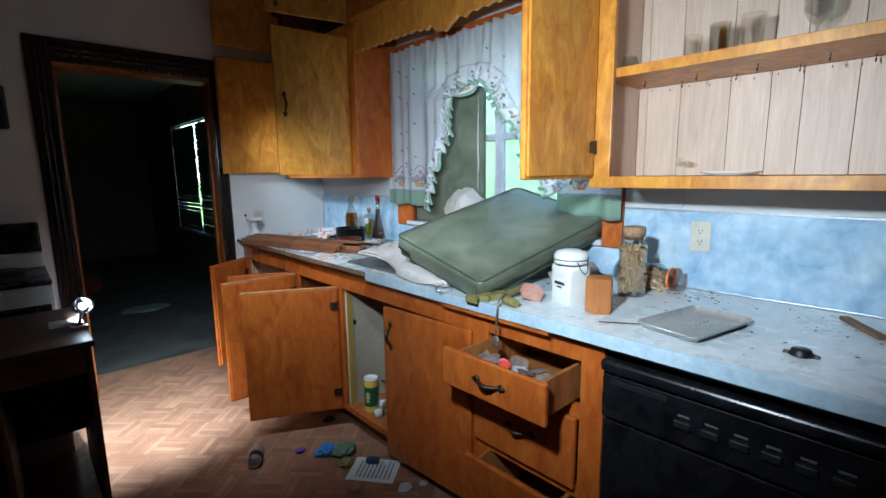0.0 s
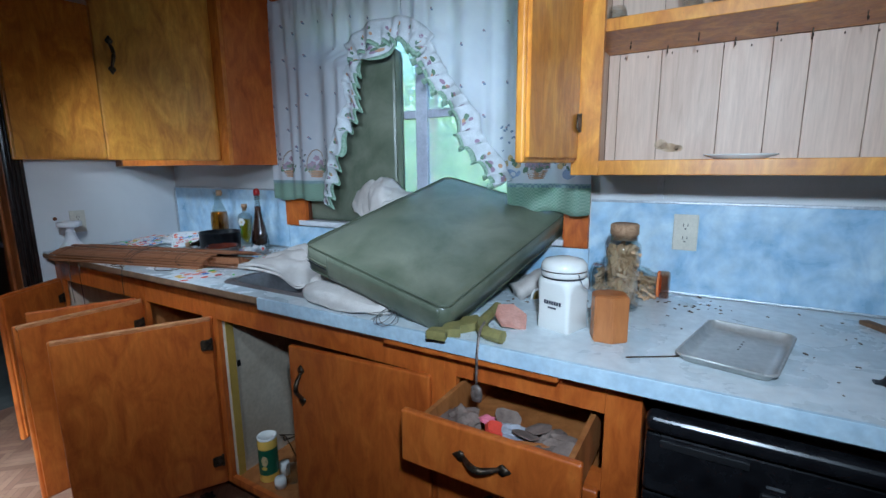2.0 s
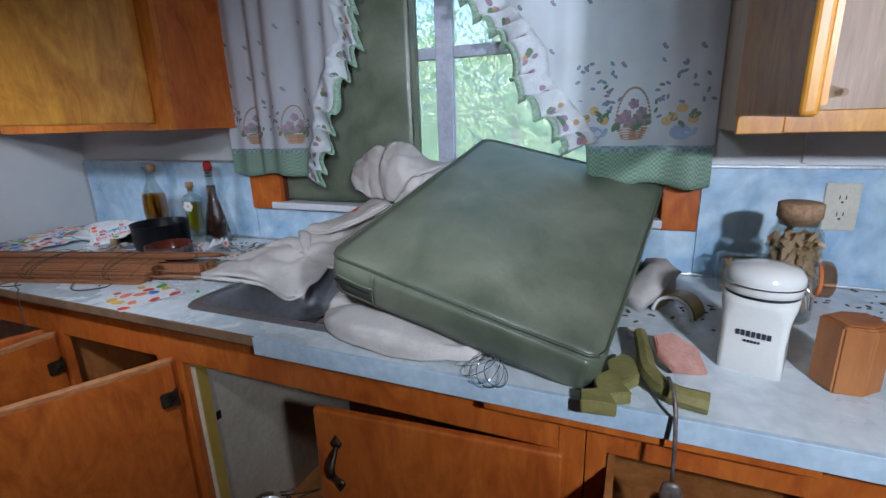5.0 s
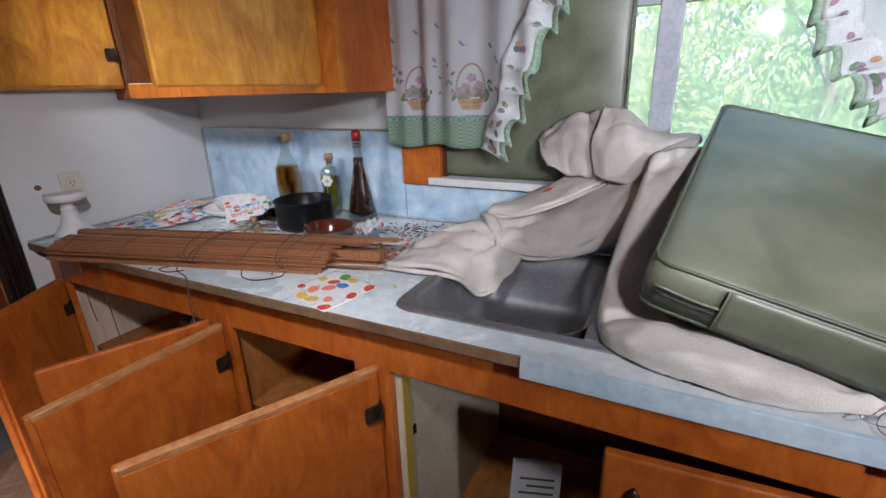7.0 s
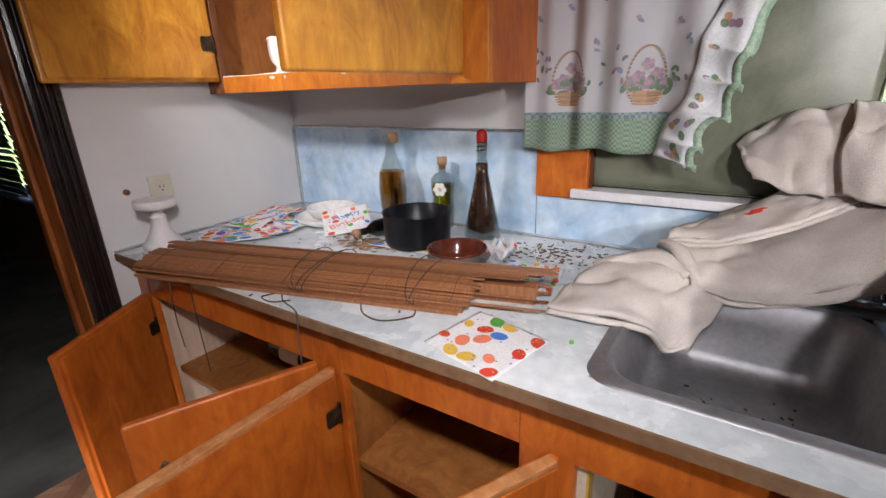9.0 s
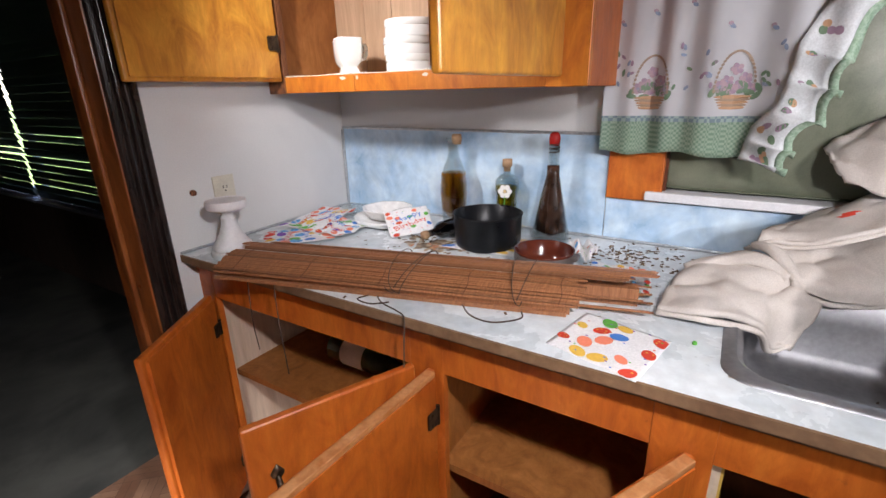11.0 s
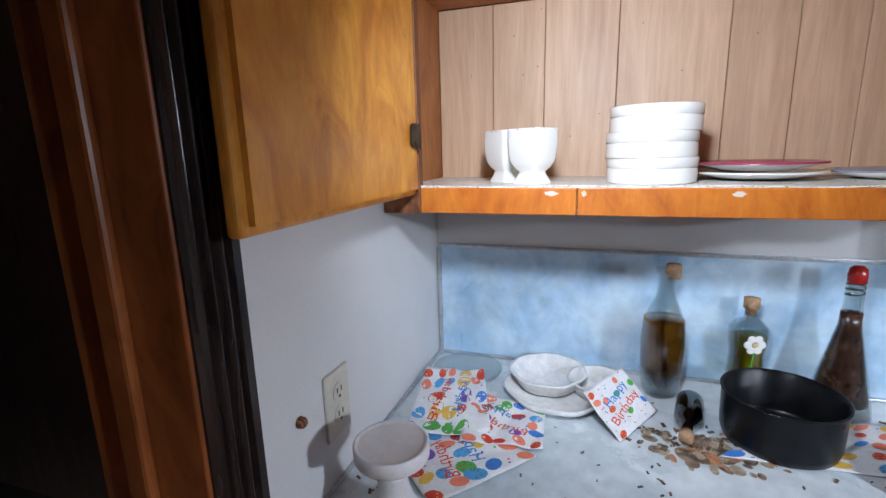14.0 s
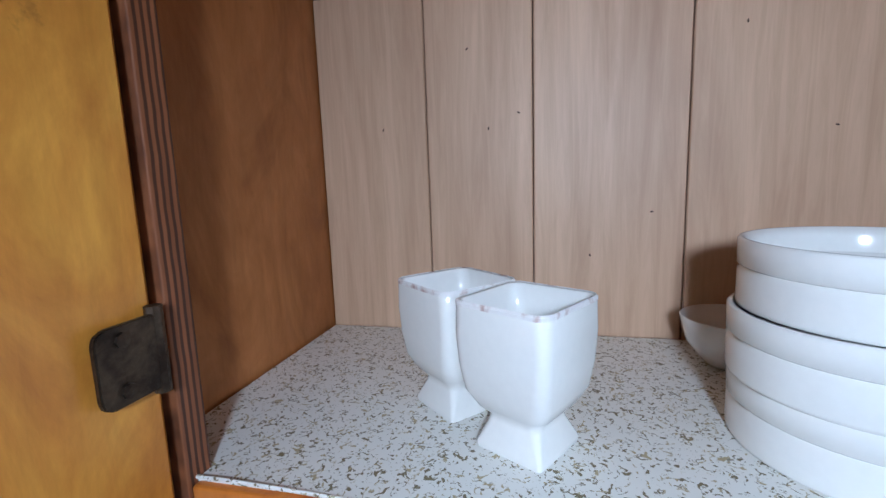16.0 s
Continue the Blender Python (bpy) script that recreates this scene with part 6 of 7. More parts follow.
def napkin(a, b_, c, d, lift, label, words=True, seed=1, balloons=26, scale=1.0):
    """A printed paper napkin through four corners, its surface rippled."""
    rnd = random.Random(seed)
    a, b_, c, d = map(Vector, (a, b_, c, d))
    la, lb = (b_ - a).length, (d - a).length

    def at(u, v, off=0.0):
        u, v = min(1, max(0, u)), min(1, max(0, v))
        p = a * (1 - u) * (1 - v) + b_ * u * (1 - v) + c * u * v + d * (1 - u) * v
        f_ = lift * (0.5 + 0.5 * noise.noise(Vector((u * 4 + seed, v * 4, seed * 3.1)))) + lift * 0.5 * abs(math.sin(u * 7 + v * 3 + seed))
        return p + Vector((0, 0, f_ + off))
    t = thing("paper_napkin", label, "napkin", group="party napkins")
    part("sheet", sheet(lambda u, v: at(u, v), 22, 22, 0.001), PAPER, t, "", True)
    shapes = []
    cells = [(i, j) for i in range(5) for j in range(5)]
    rnd.shuffle(cells)
    for k in range(min(balloons, 25)):
        i, j = cells[k]
        r = rnd.uniform(0.055, 0.082) * scale
        shapes.append(((i + 0.5 + rnd.uniform(-0.25, 0.25)) / 5, (j + 0.5 + rnd.uniform(-0.25, 0.25)) / 5, r, r * 0.75, rnd.uniform(0, 3), rnd.choice(["red", "coral", "sky", "green", "coral", "yellow", "red", "blue", "green"] + (["purple"] if words else []))))
    for u_, v_, ru_, rv_, a_, c_ in list(shapes):
        if c_ in ("green", "red", "sky"):
            for q in range(5):
                shapes.append((u_ + ru_ * 0.55 * math.cos(q * 1.2566 + a_), v_ + rv_ * 0.55 * math.sin(q * 1.2566 + a_), ru_ * 0.13, rv_ * 0.13, 0, "yellow" if c_ == "red" else "leaf"))
    for k in range(26):
        shapes.append((rnd.random() * 0.96 + 0.02, rnd.random() * 0.96 + 0.02, 0.014, 0.012, 0, rnd.choice(["blue", "red", "purple", "green"])))
    shapes = [s_ for s_ in shapes if 0.03 < s_[0] < 0.97 and 0.03 < s_[1] < 0.97]
    print_mesh("balloon_print", shapes, lambda u, v: at(u, v, 0.0012), t, "printed coloured balloons")
    if words:
        print_text("Happy", 0.25 if seed == 11 else 0.19, lambda u, v: at(u, v, 0.0018), t, "blue", 0.5, 0.66, 0.3)
        print_text("Birthday", 0.235 if seed == 11 else 0.19, lambda u, v: at(u, v, 0.0018), t, "red", 0.5, 0.38, 0.3)
    return t


napkin((-0.66, -1.063, TOP + 0.001), (-0.705, -1.219, TOP + 0.001), (-0.553, -1.251, TOP + 0.001), (-0.511, -1.094, TOP + 0.001), 0.0015, "white party napkin with balloons lying by the sink", False, 3, 14, 1.45)
napkin((-0.555, -0.17, TOP + 0.001), (-0.45, -0.05, TOP + 0.001), (-0.30, -0.16, TOP + 0.004), (-0.40, -0.31, TOP + 0.003), 0.006, "crumpled happy birthday napkin with balloons", True, 5, 22, 1.35)
napkin((-0.42, -0.06, TOP + 0.006), (-0.15, -0.015, TOP + 0.008), (-0.12, -0.15, TOP + 0.01), (-0.36, -0.22, TOP + 0.006), 0.014, "crumpled happy birthday napkin with balloons", True, 7, 22, 1.35)
napkin((-0.38, -0.32, TOP + 0.006), (-0.40, -0.17, TOP + 0.008), (-0.22, -0.14, TOP + 0.012), (-0.25, -0.31, TOP + 0.004), 0.009, "crumpled happy birthday napkin with balloons", True, 8, 22, 1.35)
napkin((-0.312, -0.452, TOP + 0.003), (-0.180, -0.530, TOP + 0.003), (-0.128, -0.460, TOP + 0.064), (-0.255, -0.383, TOP + 0.062), 0.005, "happy birthday napkin hanging over the dish rim", True, 11, 10)
napkin((-0.30, -0.615, TOP + 0.001), (-0.285, -0.88, TOP + 0.001), (-0.11, -0.95, TOP + 0.002), (-0.14, -0.80, TOP + 0.001), 0.004, "balloon napkin under the saucepan", False, 13)
napkin((-0.36, -1.05, TOP + 0.001), (-0.385, -1.19, TOP + 0.001), (-0.24, -1.17, TOP + 0.004), (-0.23, -1.03, TOP + 0.003), 0.006, "balloon napkin beside the bowl", False, 17)
napkin((-0.275, -0.965, TOP + 0.003), (-0.295, -1.04, TOP + 0.003), (-0.18, -1.03, TOP + 0.004), (-0.15, -0.95, TOP + 0.003), 0.035, "small crumpled white balloon napkin", False, 19, 8)

# ---- bamboo roller blind lying on the counter ----
BAMBOO = surface("bamboo_slat", (0.24, 0.094, 0.040), (0.40, 0.170, 0.076), 12, 0.45, (2, 30, 2), fine=60, relief=0.3, random_tone=0.38)
CORD = surface("brown_cord", (0.06, 0.04, 0.03), (0.12, 0.085, 0.065), 60, 0.9)
rb = thing("bamboo_blind", "rolled brown bamboo blind tied with cord", "blind")
A0, A1 = Vector((-0.682, -0.235, TOP)), Vector((-0.455, -1.095, TOP))
ax = (A1 - A0).normalized()
sd = Vector((-ax.y, ax.x, 0))
sd = sd if sd.x < 0 else -sd
NS = 66
FRAME_M = Matrix(((ax.x, sd.x, 0, 0), (ax.y, sd.y, 0, 0), (0, 0, 1, 0), (0, 0, 0, 1)))
for i in range(NS):
    k = i / (NS - 1)
    if i < 50:
        q = i / 49
        s_, h_ = 0.085 - 0.185 * q, 0.008 + 0.042 * math.sin(math.pi * min(1, (q * 27 + 3) / 32)) ** 0.7 + 0.0012 * (i % 3)
        h_ += (0.007 if q > 0.42 else 0.0) + (0.005 if q > 0.74 else 0.0) - 0.004 * (i % 9 == 0)
        far = -0.015 if q < 0.42 else (0.075 if q < 0.58 else 0.125)
        lo = 0.012 * random.random() + (0.03 if 0.42 < q < 0.6 else 0.07 if q > 0.74 else 0.0)
    else:
        s_, h_ = 0.052 - 0.010 * (i - 50), 0.004 + 0.006 * ((i * 7) % 4)
        far, lo = 0.085 + 0.03 * ((i * 5) % 3) / 2, 0.03
    hi = (A1 - A0).length - 0.012 + random.uniform(-0.012, 0.01) + far
    w = 0.0021
    b = box(lo, hi, -w, w, -0.0015, 0.0015)
    roll = (k - 0.4) * 80 if i < 50 else 0
    m = Matrix.Translation(A0 + sd * s_ + Vector((0, 0, h_))) @ FRAME_M @ Matrix.Rotation(radians(random.uniform(-0.3, 0.3) * (3.2 if i % 6 == 0 else 1)), 4, "Z") @ Matrix.Rotation(radians(roll), 4, "X")
    bmesh.ops.transform(b, matrix=m, verts=b.verts)
    part("slat", b, BAMBOO, rb)
bi = bmesh.new()
for k in range(15):
    s_ = 0.078 - 0.165 * k / 14
    box(0.006 * (k % 3), 0.865 + (0.10 if k > 6 else -0.03) + 0.006 * (k % 2), -0.0055, 0.0055, 0.001, 0.002 + 0.036 * math.sin(math.pi * (k + 1) / 16), m=Matrix.Translation(A0 + sd * s_) @ FRAME_M, bm=bi)
tagged(part("inner_roll", bi, BAMBOO, rb, "inner layers of the roll"), kind="stuff")
STITCH = surface("stitch_cord", (0.13, 0.055, 0.03), (0.20, 0.09, 0.05), 60, 0.9)
for j in range(5):
    c_0 = 0.06 + j * 0.19
    pts_ = [A0 + ax * (c_0 + 0.012 * q / 16 + 0.003 * math.sin(q)) + sd * (0.09 - 0.20 * q / 16) + Vector((0, 0, 0.0125 + 0.0425 * math.sin(math.pi * min(1, (q * 27 / 16 + 3) / 32)) ** 0.7)) for q in range(17)]
    part("stitching", tube(pts_, 0.0009, 5), STITCH, rb, "thin stitched cord")


def loop_cord(c0, spread_, turns):
    pts_ = []
    for q in range(turns * 20 + 1):
        a = q / 20 * 2 * math.pi
        s_ = 0.0 + 0.105 * math.cos(a) - 0.012
        h_ = 0.028 + 0.036 * math.sin(a)
        pts_.append(A0 + ax * (c0 + spread_ * math.sin(a * 0.5 + q * 0.011)) + sd * s_ + Vector((0, 0, max(0.004, h_ + 0.002))))
    return tube(pts_, 0.0011, 6)


part("tie_cord", loop_cord(0.48, 0.035, 3), CORD, rb, "dark tie cord", True)
part("tie_cord", loop_cord(0.74, 0.025, 2), CORD, rb, "dark tie cord", True)


def hang(pts, r=0.0016):
    return part("loose_cord", tube(spline(pts, 8), r, 6), CORD, rb, "loose end of cord", True)


hang([(-0.655, -0.68, TOP + 0.004), (-0.675, -0.71, TOP + 0.003), (-0.69, -0.76, TOP + 0.003), (-0.707, -0.79, TOP + 0.002), (-0.711, -0.79, 0.86), (-0.709, -0.785, 0.80)])
hang([(-0.66, -0.66, TOP + 0.004), (-0.685, -0.65, TOP + 0.003), (-0.69, -0.69, TOP + 0.003), (-0.665, -0.72, TOP + 0.003)])
hang([(-0.60, -0.86, TOP + 0.004), (-0.635, -0.90, TOP + 0.003), (-0.64, -0.95, TOP + 0.003), (-0.60, -0.99, TOP + 0.003), (-0.57, -0.98, TOP + 0.003)])
hang([(-0.70, -0.40, TOP + 0.004), (-0.711, -0.41, 0.90), (-0.712, -0.41, 0.80), (-0.71, -0.415, 0.66)], 0.0014)
hang([(-0.70, -0.30, TOP + 0.004), (-0.711, -0.31, 0.90), (-0.712, -0.305, 0.78), (-0.71, -0.31, 0.70)], 0.0014)
b = box(-0.12, 0.06, -0.006, 0.006, 0.0, 0.006, 0.002, m=Matrix.Translation((-0.712, -0.36, TOP + 0.001)) @ Matrix.Rotation(radians(-75), 4, "Z"))
part("bottom_lath", b, BAREWOOD, rb, "loose bottom lath")

# nail holes and stains on the boards
KNOT = [(-0.222, 1.615), (-0.20, 1.70), (-0.391, 1.521), (-0.255, 1.63), (-0.33, 1.475), (-0.10, 1.62), (-0.26, 1.75), (-0.55, 1.60), (-0.68, 1.66), (-0.47, 1.70)]
PRINT["knot"] = plain("knot_dark", (0.07, 0.035, 0.02), 0.8)
PRINT["water"] = surface("water_stain", (0.42, 0.28, 0.15), (0.62, 0.48, 0.33), 30, 0.7)
print_mesh("nail_hole", [(y, z, 0.0009, 0.0019, 0.7 * i, "knot") for i, (y, z) in enumerate(KNOT)], lambda u, v: Vector((-0.0096, u, v)), wl, "dark nail holes and knots")
print_mesh("water_stain", [(-2.745, 1.375, 0.030, 0.014, 0.1, "water"), (-2.72, 1.385, 0.018, 0.016, 0, "water"), (-2.77, 1.372, 0.014, 0.010, 0, "water")], lambda u, v: Vector((-0.0096 - 0.0004 * (v - 1.36) * 20, u, v)), wr, "tan water stain")
print_mesh("nail_hole", [(-2.6 - 0.067 * i, 1.655 - 0.004 * (i % 2), 0.002, 0.004, 0, "knot") for i in range(12)], lambda u, v: Vector((-0.0096, u, v)), wr, "rusty nail marks")

# ---- right part of the counter ----
can = thing("canister", "white ceramic lidded canister with wire clamp", "canister", (-0.49, -2.567, TOP))
part("body", loft([rounded(-w, w, -w, w, r, z, 4) for w, z, r in ((0.041, 0.0, 0.008), (0.044, 0.003, 0.009), (0.0425, 0.05, 0.009), (0.0445, 0.09, 0.012), (0.049, 0.108, 0.024), (0.050, 0.12, 0.036))]), WHITE_CHINA, can, "", True)
part("seal", lathe([(0.046, 0.119), (0.0495, 0.120), (0.0495, 0.124), (0.046, 0.125)], 36), BLACK_MATT, can, "dark rubber seal")
part("lid", lathe([(0.046, 0.124), (0.052, 0.125), (0.053, 0.132), (0.0515, 0.137), (0.053, 0.141), (0.0525, 0.150), (0.045, 0.160), (0.02, 0.166), (0, 0.167)], 40), WHITE_CHINA, can, "", True)
part("wire_clamp", tube([(0.0535 * math.cos(a * 0.17), 0.0535 * math.sin(a * 0.17), 0.138) for a in range(38)], 0.0014, 6), CHROME, can, "thin wire clamp", True)
part("wire_clamp", tube(spline([(0.02, -0.05, 0.138), (0.015, -0.058, 0.12), (0.01, -0.06, 0.10), (-0.01, -0.058, 0.11), (-0.02, -0.052, 0.135)], 6), 0.0014, 6), CHROME, can, "thin wire clamp", True)
b = bmesh.new()
for yy0, yy1, zz0, zz1 in [(-0.024 + 0.0068 * k, -0.0192 + 0.0068 * k, 0.062, 0.0705) for k in range(7)] + [(-0.011 + 0.0045 * k, -0.0078 + 0.0045 * k, 0.053, 0.0565) for k in range(5)]:
    box(-0.0455, -0.0443, yy0, yy1, zz0, zz1, bm=b)
part("print_bar", b, plain("ink", (0.03, 0.03, 0.05), 0.6), can, "dark printed mark")
can.rotation_euler[2] = radians(-18)
can.scale = (1.08, 1.08, 1.12)

BLOCKWOOD = varnished("honey_block", (0.50, 0.20, 0.06), (0.43, 0.16, 0.045), (0.34, 0.115, 0.03), 0.45)
bk = thing("wooden_box", "honey-brown six-sided wooden block with flat top", "wooden box", (-0.518, -2.688, TOP))
hexa = [(-0.039, -0.026), (0.0, -0.040), (0.039, -0.026), (0.039, 0.024), (0.0, 0.036), (-0.039, 0.024)]
part("body", prism(hexa, 0.0, 0.112, 0.003), BLOCKWOOD, bk)
part("top_inlay", prism([(x * 0.82, y * 0.82) for x, y in hexa], 0.1125, 0.1145, 0.0006), BLOCKWOOD, bk)
bk.rotation_euler[2] = radians(-68)

PASTA = surface("dry_pasta", (0.55, 0.33, 0.17), (0.74, 0.50, 0.30), 30, 0.6, fine=160)


def pasta(n, r, z0, z1, m=None):
    b = bmesh.new()
    for _ in range(n):
        a, q = random.uniform(0, 6.3), r * math.sqrt(random.random())
        c = Vector((q * math.cos(a), q * math.sin(a), random.uniform(z0, z1)))
        e = Euler((random.uniform(0, 3), random.uniform(0, 3), random.uniform(0, 3))).to_matrix().to_4x4()
        box(-0.013, 0.013, -0.004, 0.004, -0.0035, 0.0035, m=Matrix.Translation(c) @ e, bm=b)
    if m is not None:
        bmesh.ops.transform(b, matrix=m, verts=b.verts)
    return b


jr = thing("storage_jar", "tall glass storage jar of pasta with cork lid", "jar", (-0.245, -2.668, TOP), "pasta jars")
part("glass", lathe([(0, 0.0), (0.038, 0.0), (0.042, 0.006), (0.042, 0.165), (0.039, 0.18), (0.032, 0.188), (0.032, 0.205), (0.030, 0.205), (0.030, 0.188), (0.0395, 0.165), (0.0395, 0.007), (0, 0.005)], 36), GLASS, jr, "", True)
part("pasta", pasta(330, 0.0335, 0.016, 0.172), PASTA, jr)
part("cork_lid", lathe([(0, 0.192), (0.0295, 0.192), (0.0305, 0.205), (0.034, 0.206), (0.034, 0.232), (0.03, 0.235), (0, 0.235)], 28), CORK, jr, "", True)
jr.scale = (1.14, 1.14, 1.06)
lj = thing("storage_jar", "glass pasta jar lying on its side by the wall", "jar", group="pasta jars")
mm = Matrix.Translation((-0.115, -2.555, TOP + 0.052)) @ Matrix.Rotation(radians(90), 4, "X")
part("glass", lathe([(0, 0), (0.046, 0), (0.051, 0.008), (0.051, 0.15), (0.045, 0.17), (0.037, 0.18), (0.037, 0.2), (0.035, 0.2), (0.035, 0.18), (0.0485, 0.15), (0.0485, 0.01), (0, 0.008)], 36, m=mm), GLASS, lj, "", True)
part("pasta", pasta(240, 0.038, 0.02, 0.185, mm @ Matrix.Translation((0, -0.010, 0))), PASTA, lj)
part("seal", lathe([(0.037, 0.196), (0.041, 0.197), (0.041, 0.203), (0.037, 0.204)], 32, m=mm), PRINT["orange"], lj, "orange rubber seal")
part("lid", lathe([(0.036, 0.203), (0.042, 0.205), (0.042, 0.225), (0.038, 0.229), (0, 0.229)], 32, m=mm), thin_glass("amber_lid", (0.75, 0.5, 0.35)), lj, "", True)

TRAYM = surface("tray_aluminium", (0.44, 0.43, 0.41), (0.58, 0.57, 0.54), 9, 0.42, fine=60, metal=0.5, relief=0.15)
tr_ = thing("baking_tray", "small worn aluminium baking tray on the counter", "tray")
pan = loft([rounded(-0.142, 0.142, -0.087, 0.087, 0.02, 0.0175), rounded(-0.134, 0.134, -0.079, 0.079, 0.018, 0.003), rounded(-0.12, 0.12, -0.065, 0.065, 0.014, 0.002)])
loft([rounded(-0.142, 0.142, -0.087, 0.087, 0.02, 0.0165), rounded(-0.136, 0.136, -0.081, 0.081, 0.018, 0.001), rounded(-0.122, 0.122, -0.067, 0.067, 0.014, 0.0)], bm=pan)
part("pan", pan, TRAYM, tr_, "", True)
rim_ = [Vector(q) for q in rounded(-0.145, 0.145, -0.09, 0.09, 0.021, 0.0165)]
part("rim", tube(rim_ + rim_[:1], 0.0032, 8), TRAYM, tr_, "rolled rim", True)
for k in range(4):
    part("mark", box(-0.07 + 0.02 * k, -0.064 + 0.02 * k, -0.002, 0.002, 0.002, 0.0026), BRONZE, tr_, "dark scratch")
tr_.matrix_world = Matrix.Translation((-0.457, -2.955, TOP)) @ Matrix.Rotation(math.atan2(0.062, -0.282), 4, "Z")
sp = thing("skewer", "thin dark metal skewer lying by the tray", "skewer", (-0.6, -2.79, TOP))
o = part("rod", tube([(-0.62, -2.745, TOP + 0.003), (-0.565, -2.845, TOP + 0.006)], 0.0014, 6), BRONZE, sp)
o.location = (0.6, 2.79, -TOP)
kb = thing("burner_knob", "black plastic appliance knob with wings", "knob", (-0.507, -3.21, TOP))
part("cap", lathe([(0, 0.0), (0.025, 0.0), (0.026, 0.004), (0.022, 0.007), (0.021, 0.013), (0.018, 0.016), (0, 0.016)], 28), BLACK_MATT, kb, "", True)
part("wing", box(-0.010, 0.010, -0.036, 0.036, 0.0, 0.004, 0.0015), BLACK_MATT, kb)
b = box(-0.09, 0.09, -0.0125, 0.0125, 0, 0.012, 0.002)
ws = solid("wood_strip", b, BAREWOOD, "broken brown wooden strip on the counter", "wood strip")
ws.matrix_world = Matrix.Translation((-0.165, -3.29, TOP)) @ Matrix.Rotation(radians(-148), 4, "Z")

# broken pieces beside the cushion
OLIVE = surface("olive_painted_wood", (0.17, 0.15, 0.045), (0.29, 0.25, 0.085), 14, 0.6, fine=120, relief=0.2)
cut1 = [(-0.09, 0.03), (-0.075, -0.02), (-0.05, -0.005), (-0.03, -0.03), (-0.01, -0.012), (0.03, -0.028), (0.07, -0.02), (0.09, 0.012), (0.05, 0.03), (0.02, 0.018), (-0.01, 0.034), (-0.045, 0.02), (-0.06, 0.04)]
o = solid("wooden_cutout", prism(cut1, 0.0, 0.022, 0.002), OLIVE, "olive-green painted star-edged wooden cutout", "ornament", "wooden cutouts")
o.matrix_world = Matrix.Translation((-0.655, -2.352, TOP)) @ Matrix.Rotation(radians(-12), 4, "Z")
b = tube(spline([(-0.49, -2.385, TOP + 0.03), (-0.55, -2.392, TOP + 0.026), (-0.62, -2.40, TOP + 0.022), (-0.665, -2.43, TOP + 0.018), (-0.675, -2.48, TOP + 0.016)], 6), [0.012 + 0.006 * (i / 24) for i in range(25)], 8, 0.9)
solid("wooden_cutout", b, OLIVE, "curved olive-green painted wooden piece", "ornament", "wooden cutouts")
TERRA = surface("pink_terracotta", (0.42, 0.17, 0.12), (0.60, 0.33, 0.26), 14, 0.8, fine=160, relief=0.3)
sh = [(-0.04, -0.035), (0.012, -0.045), (0.045, -0.012), (0.038, 0.03), (0.0, 0.042), (-0.035, 0.028)]
o = solid("pottery_shard", prism(sh, 0, 0.010, 0.002), TERRA, "pink broken pottery shard leaning on wood", "shard", "pottery shards")
o.matrix_world = Matrix.Translation((-0.545, -2.445, TOP + 0.02)) @ Euler((radians(10), radians(-28), radians(30))).to_matrix().to_4x4()
YEL = plain("yellow_glaze", (0.45, 0.30, 0.06), 0.3)
pc = thing("broken_cup", "broken yellow-glazed cup lying on its side", "cup", (-0.29, -2.465, TOP), "pottery shards")
b = bmesh.new()
pts_o = [(0.045 * math.cos(a), 0.045 * math.sin(a)) for a in (math.pi * k / 14 for k in range(15))]
pts_i = [(0.038 * x / 0.045, 0.038 * y / 0.045) for x, y in pts_o][::-1]
part("wall", prism(pts_o + pts_i, -0.02, 0.03, 0.001, m=Matrix.Translation((0, 0, 0.001)) @ Euler((radians(90), 0, radians(62))).to_matrix().to_4x4()), YEL, pc)
part("white_edge", tube([(0.0415 * math.cos(a) * 0.47 - 0.03 * 0.88, 0.0415 * math.cos(a) * 0.88 + 0.03 * 0.47, 0.002 + 0.0415 * math.sin(a)) for a in (math.pi * k / 14 for k in range(15))], 0.0042, 6), WHITE_CHINA, pc, "white broken rim", True)
o = solid("pottery_shard", lathe([(0, 0), (0.02, 0.002), (0.026, 0.012), (0.022, 0.014), (0, 0.006)], 20, (1, 0.7)), WHITE_CHINA, "small white china shard", "shard", "pottery shards", smooth=True)
o.matrix_world = Matrix.Translation((-0.455, -2.375, TOP + 0.004)) @ Euler((0.3, 0.2, 0)).to_matrix().to_4x4()
wk = thing("wire_whisk", "bent chrome wire whisk under the cushion", "whisk", (-0.70, -2.14, TOP))
for k in range(5):
    r0 = 0.018 + 0.004 * k
    part("wire", tube([(0.034 * math.cos(a) + 0.006 * k, r0 * math.sin(a) + 0.012 * (k - 2), 0.018 + 0.014 * math.sin(a + k)) for a in (2 * math.pi * q / 24 for q in range(25))], 0.0008, 5), CHROME, wk, "", True)
TARNISH = surface("tarnished_steel", (0.12, 0.09, 0.075), (0.26, 0.21, 0.18), 60, 0.5, metal=0.5, fine=200)
spn = thing("spoon", "tarnished spoon hanging over the open drawer", "spoon")
part("stem", tube(spline([(-0.66, -2.425, TOP + 0.04), (-0.70, -2.432, TOP + 0.03), (-0.722, -2.436, TOP - 0.02), (-0.728, -2.438, TOP - 0.09)], 6), 0.0032, 8, 0.7), TARNISH, spn, "", True)
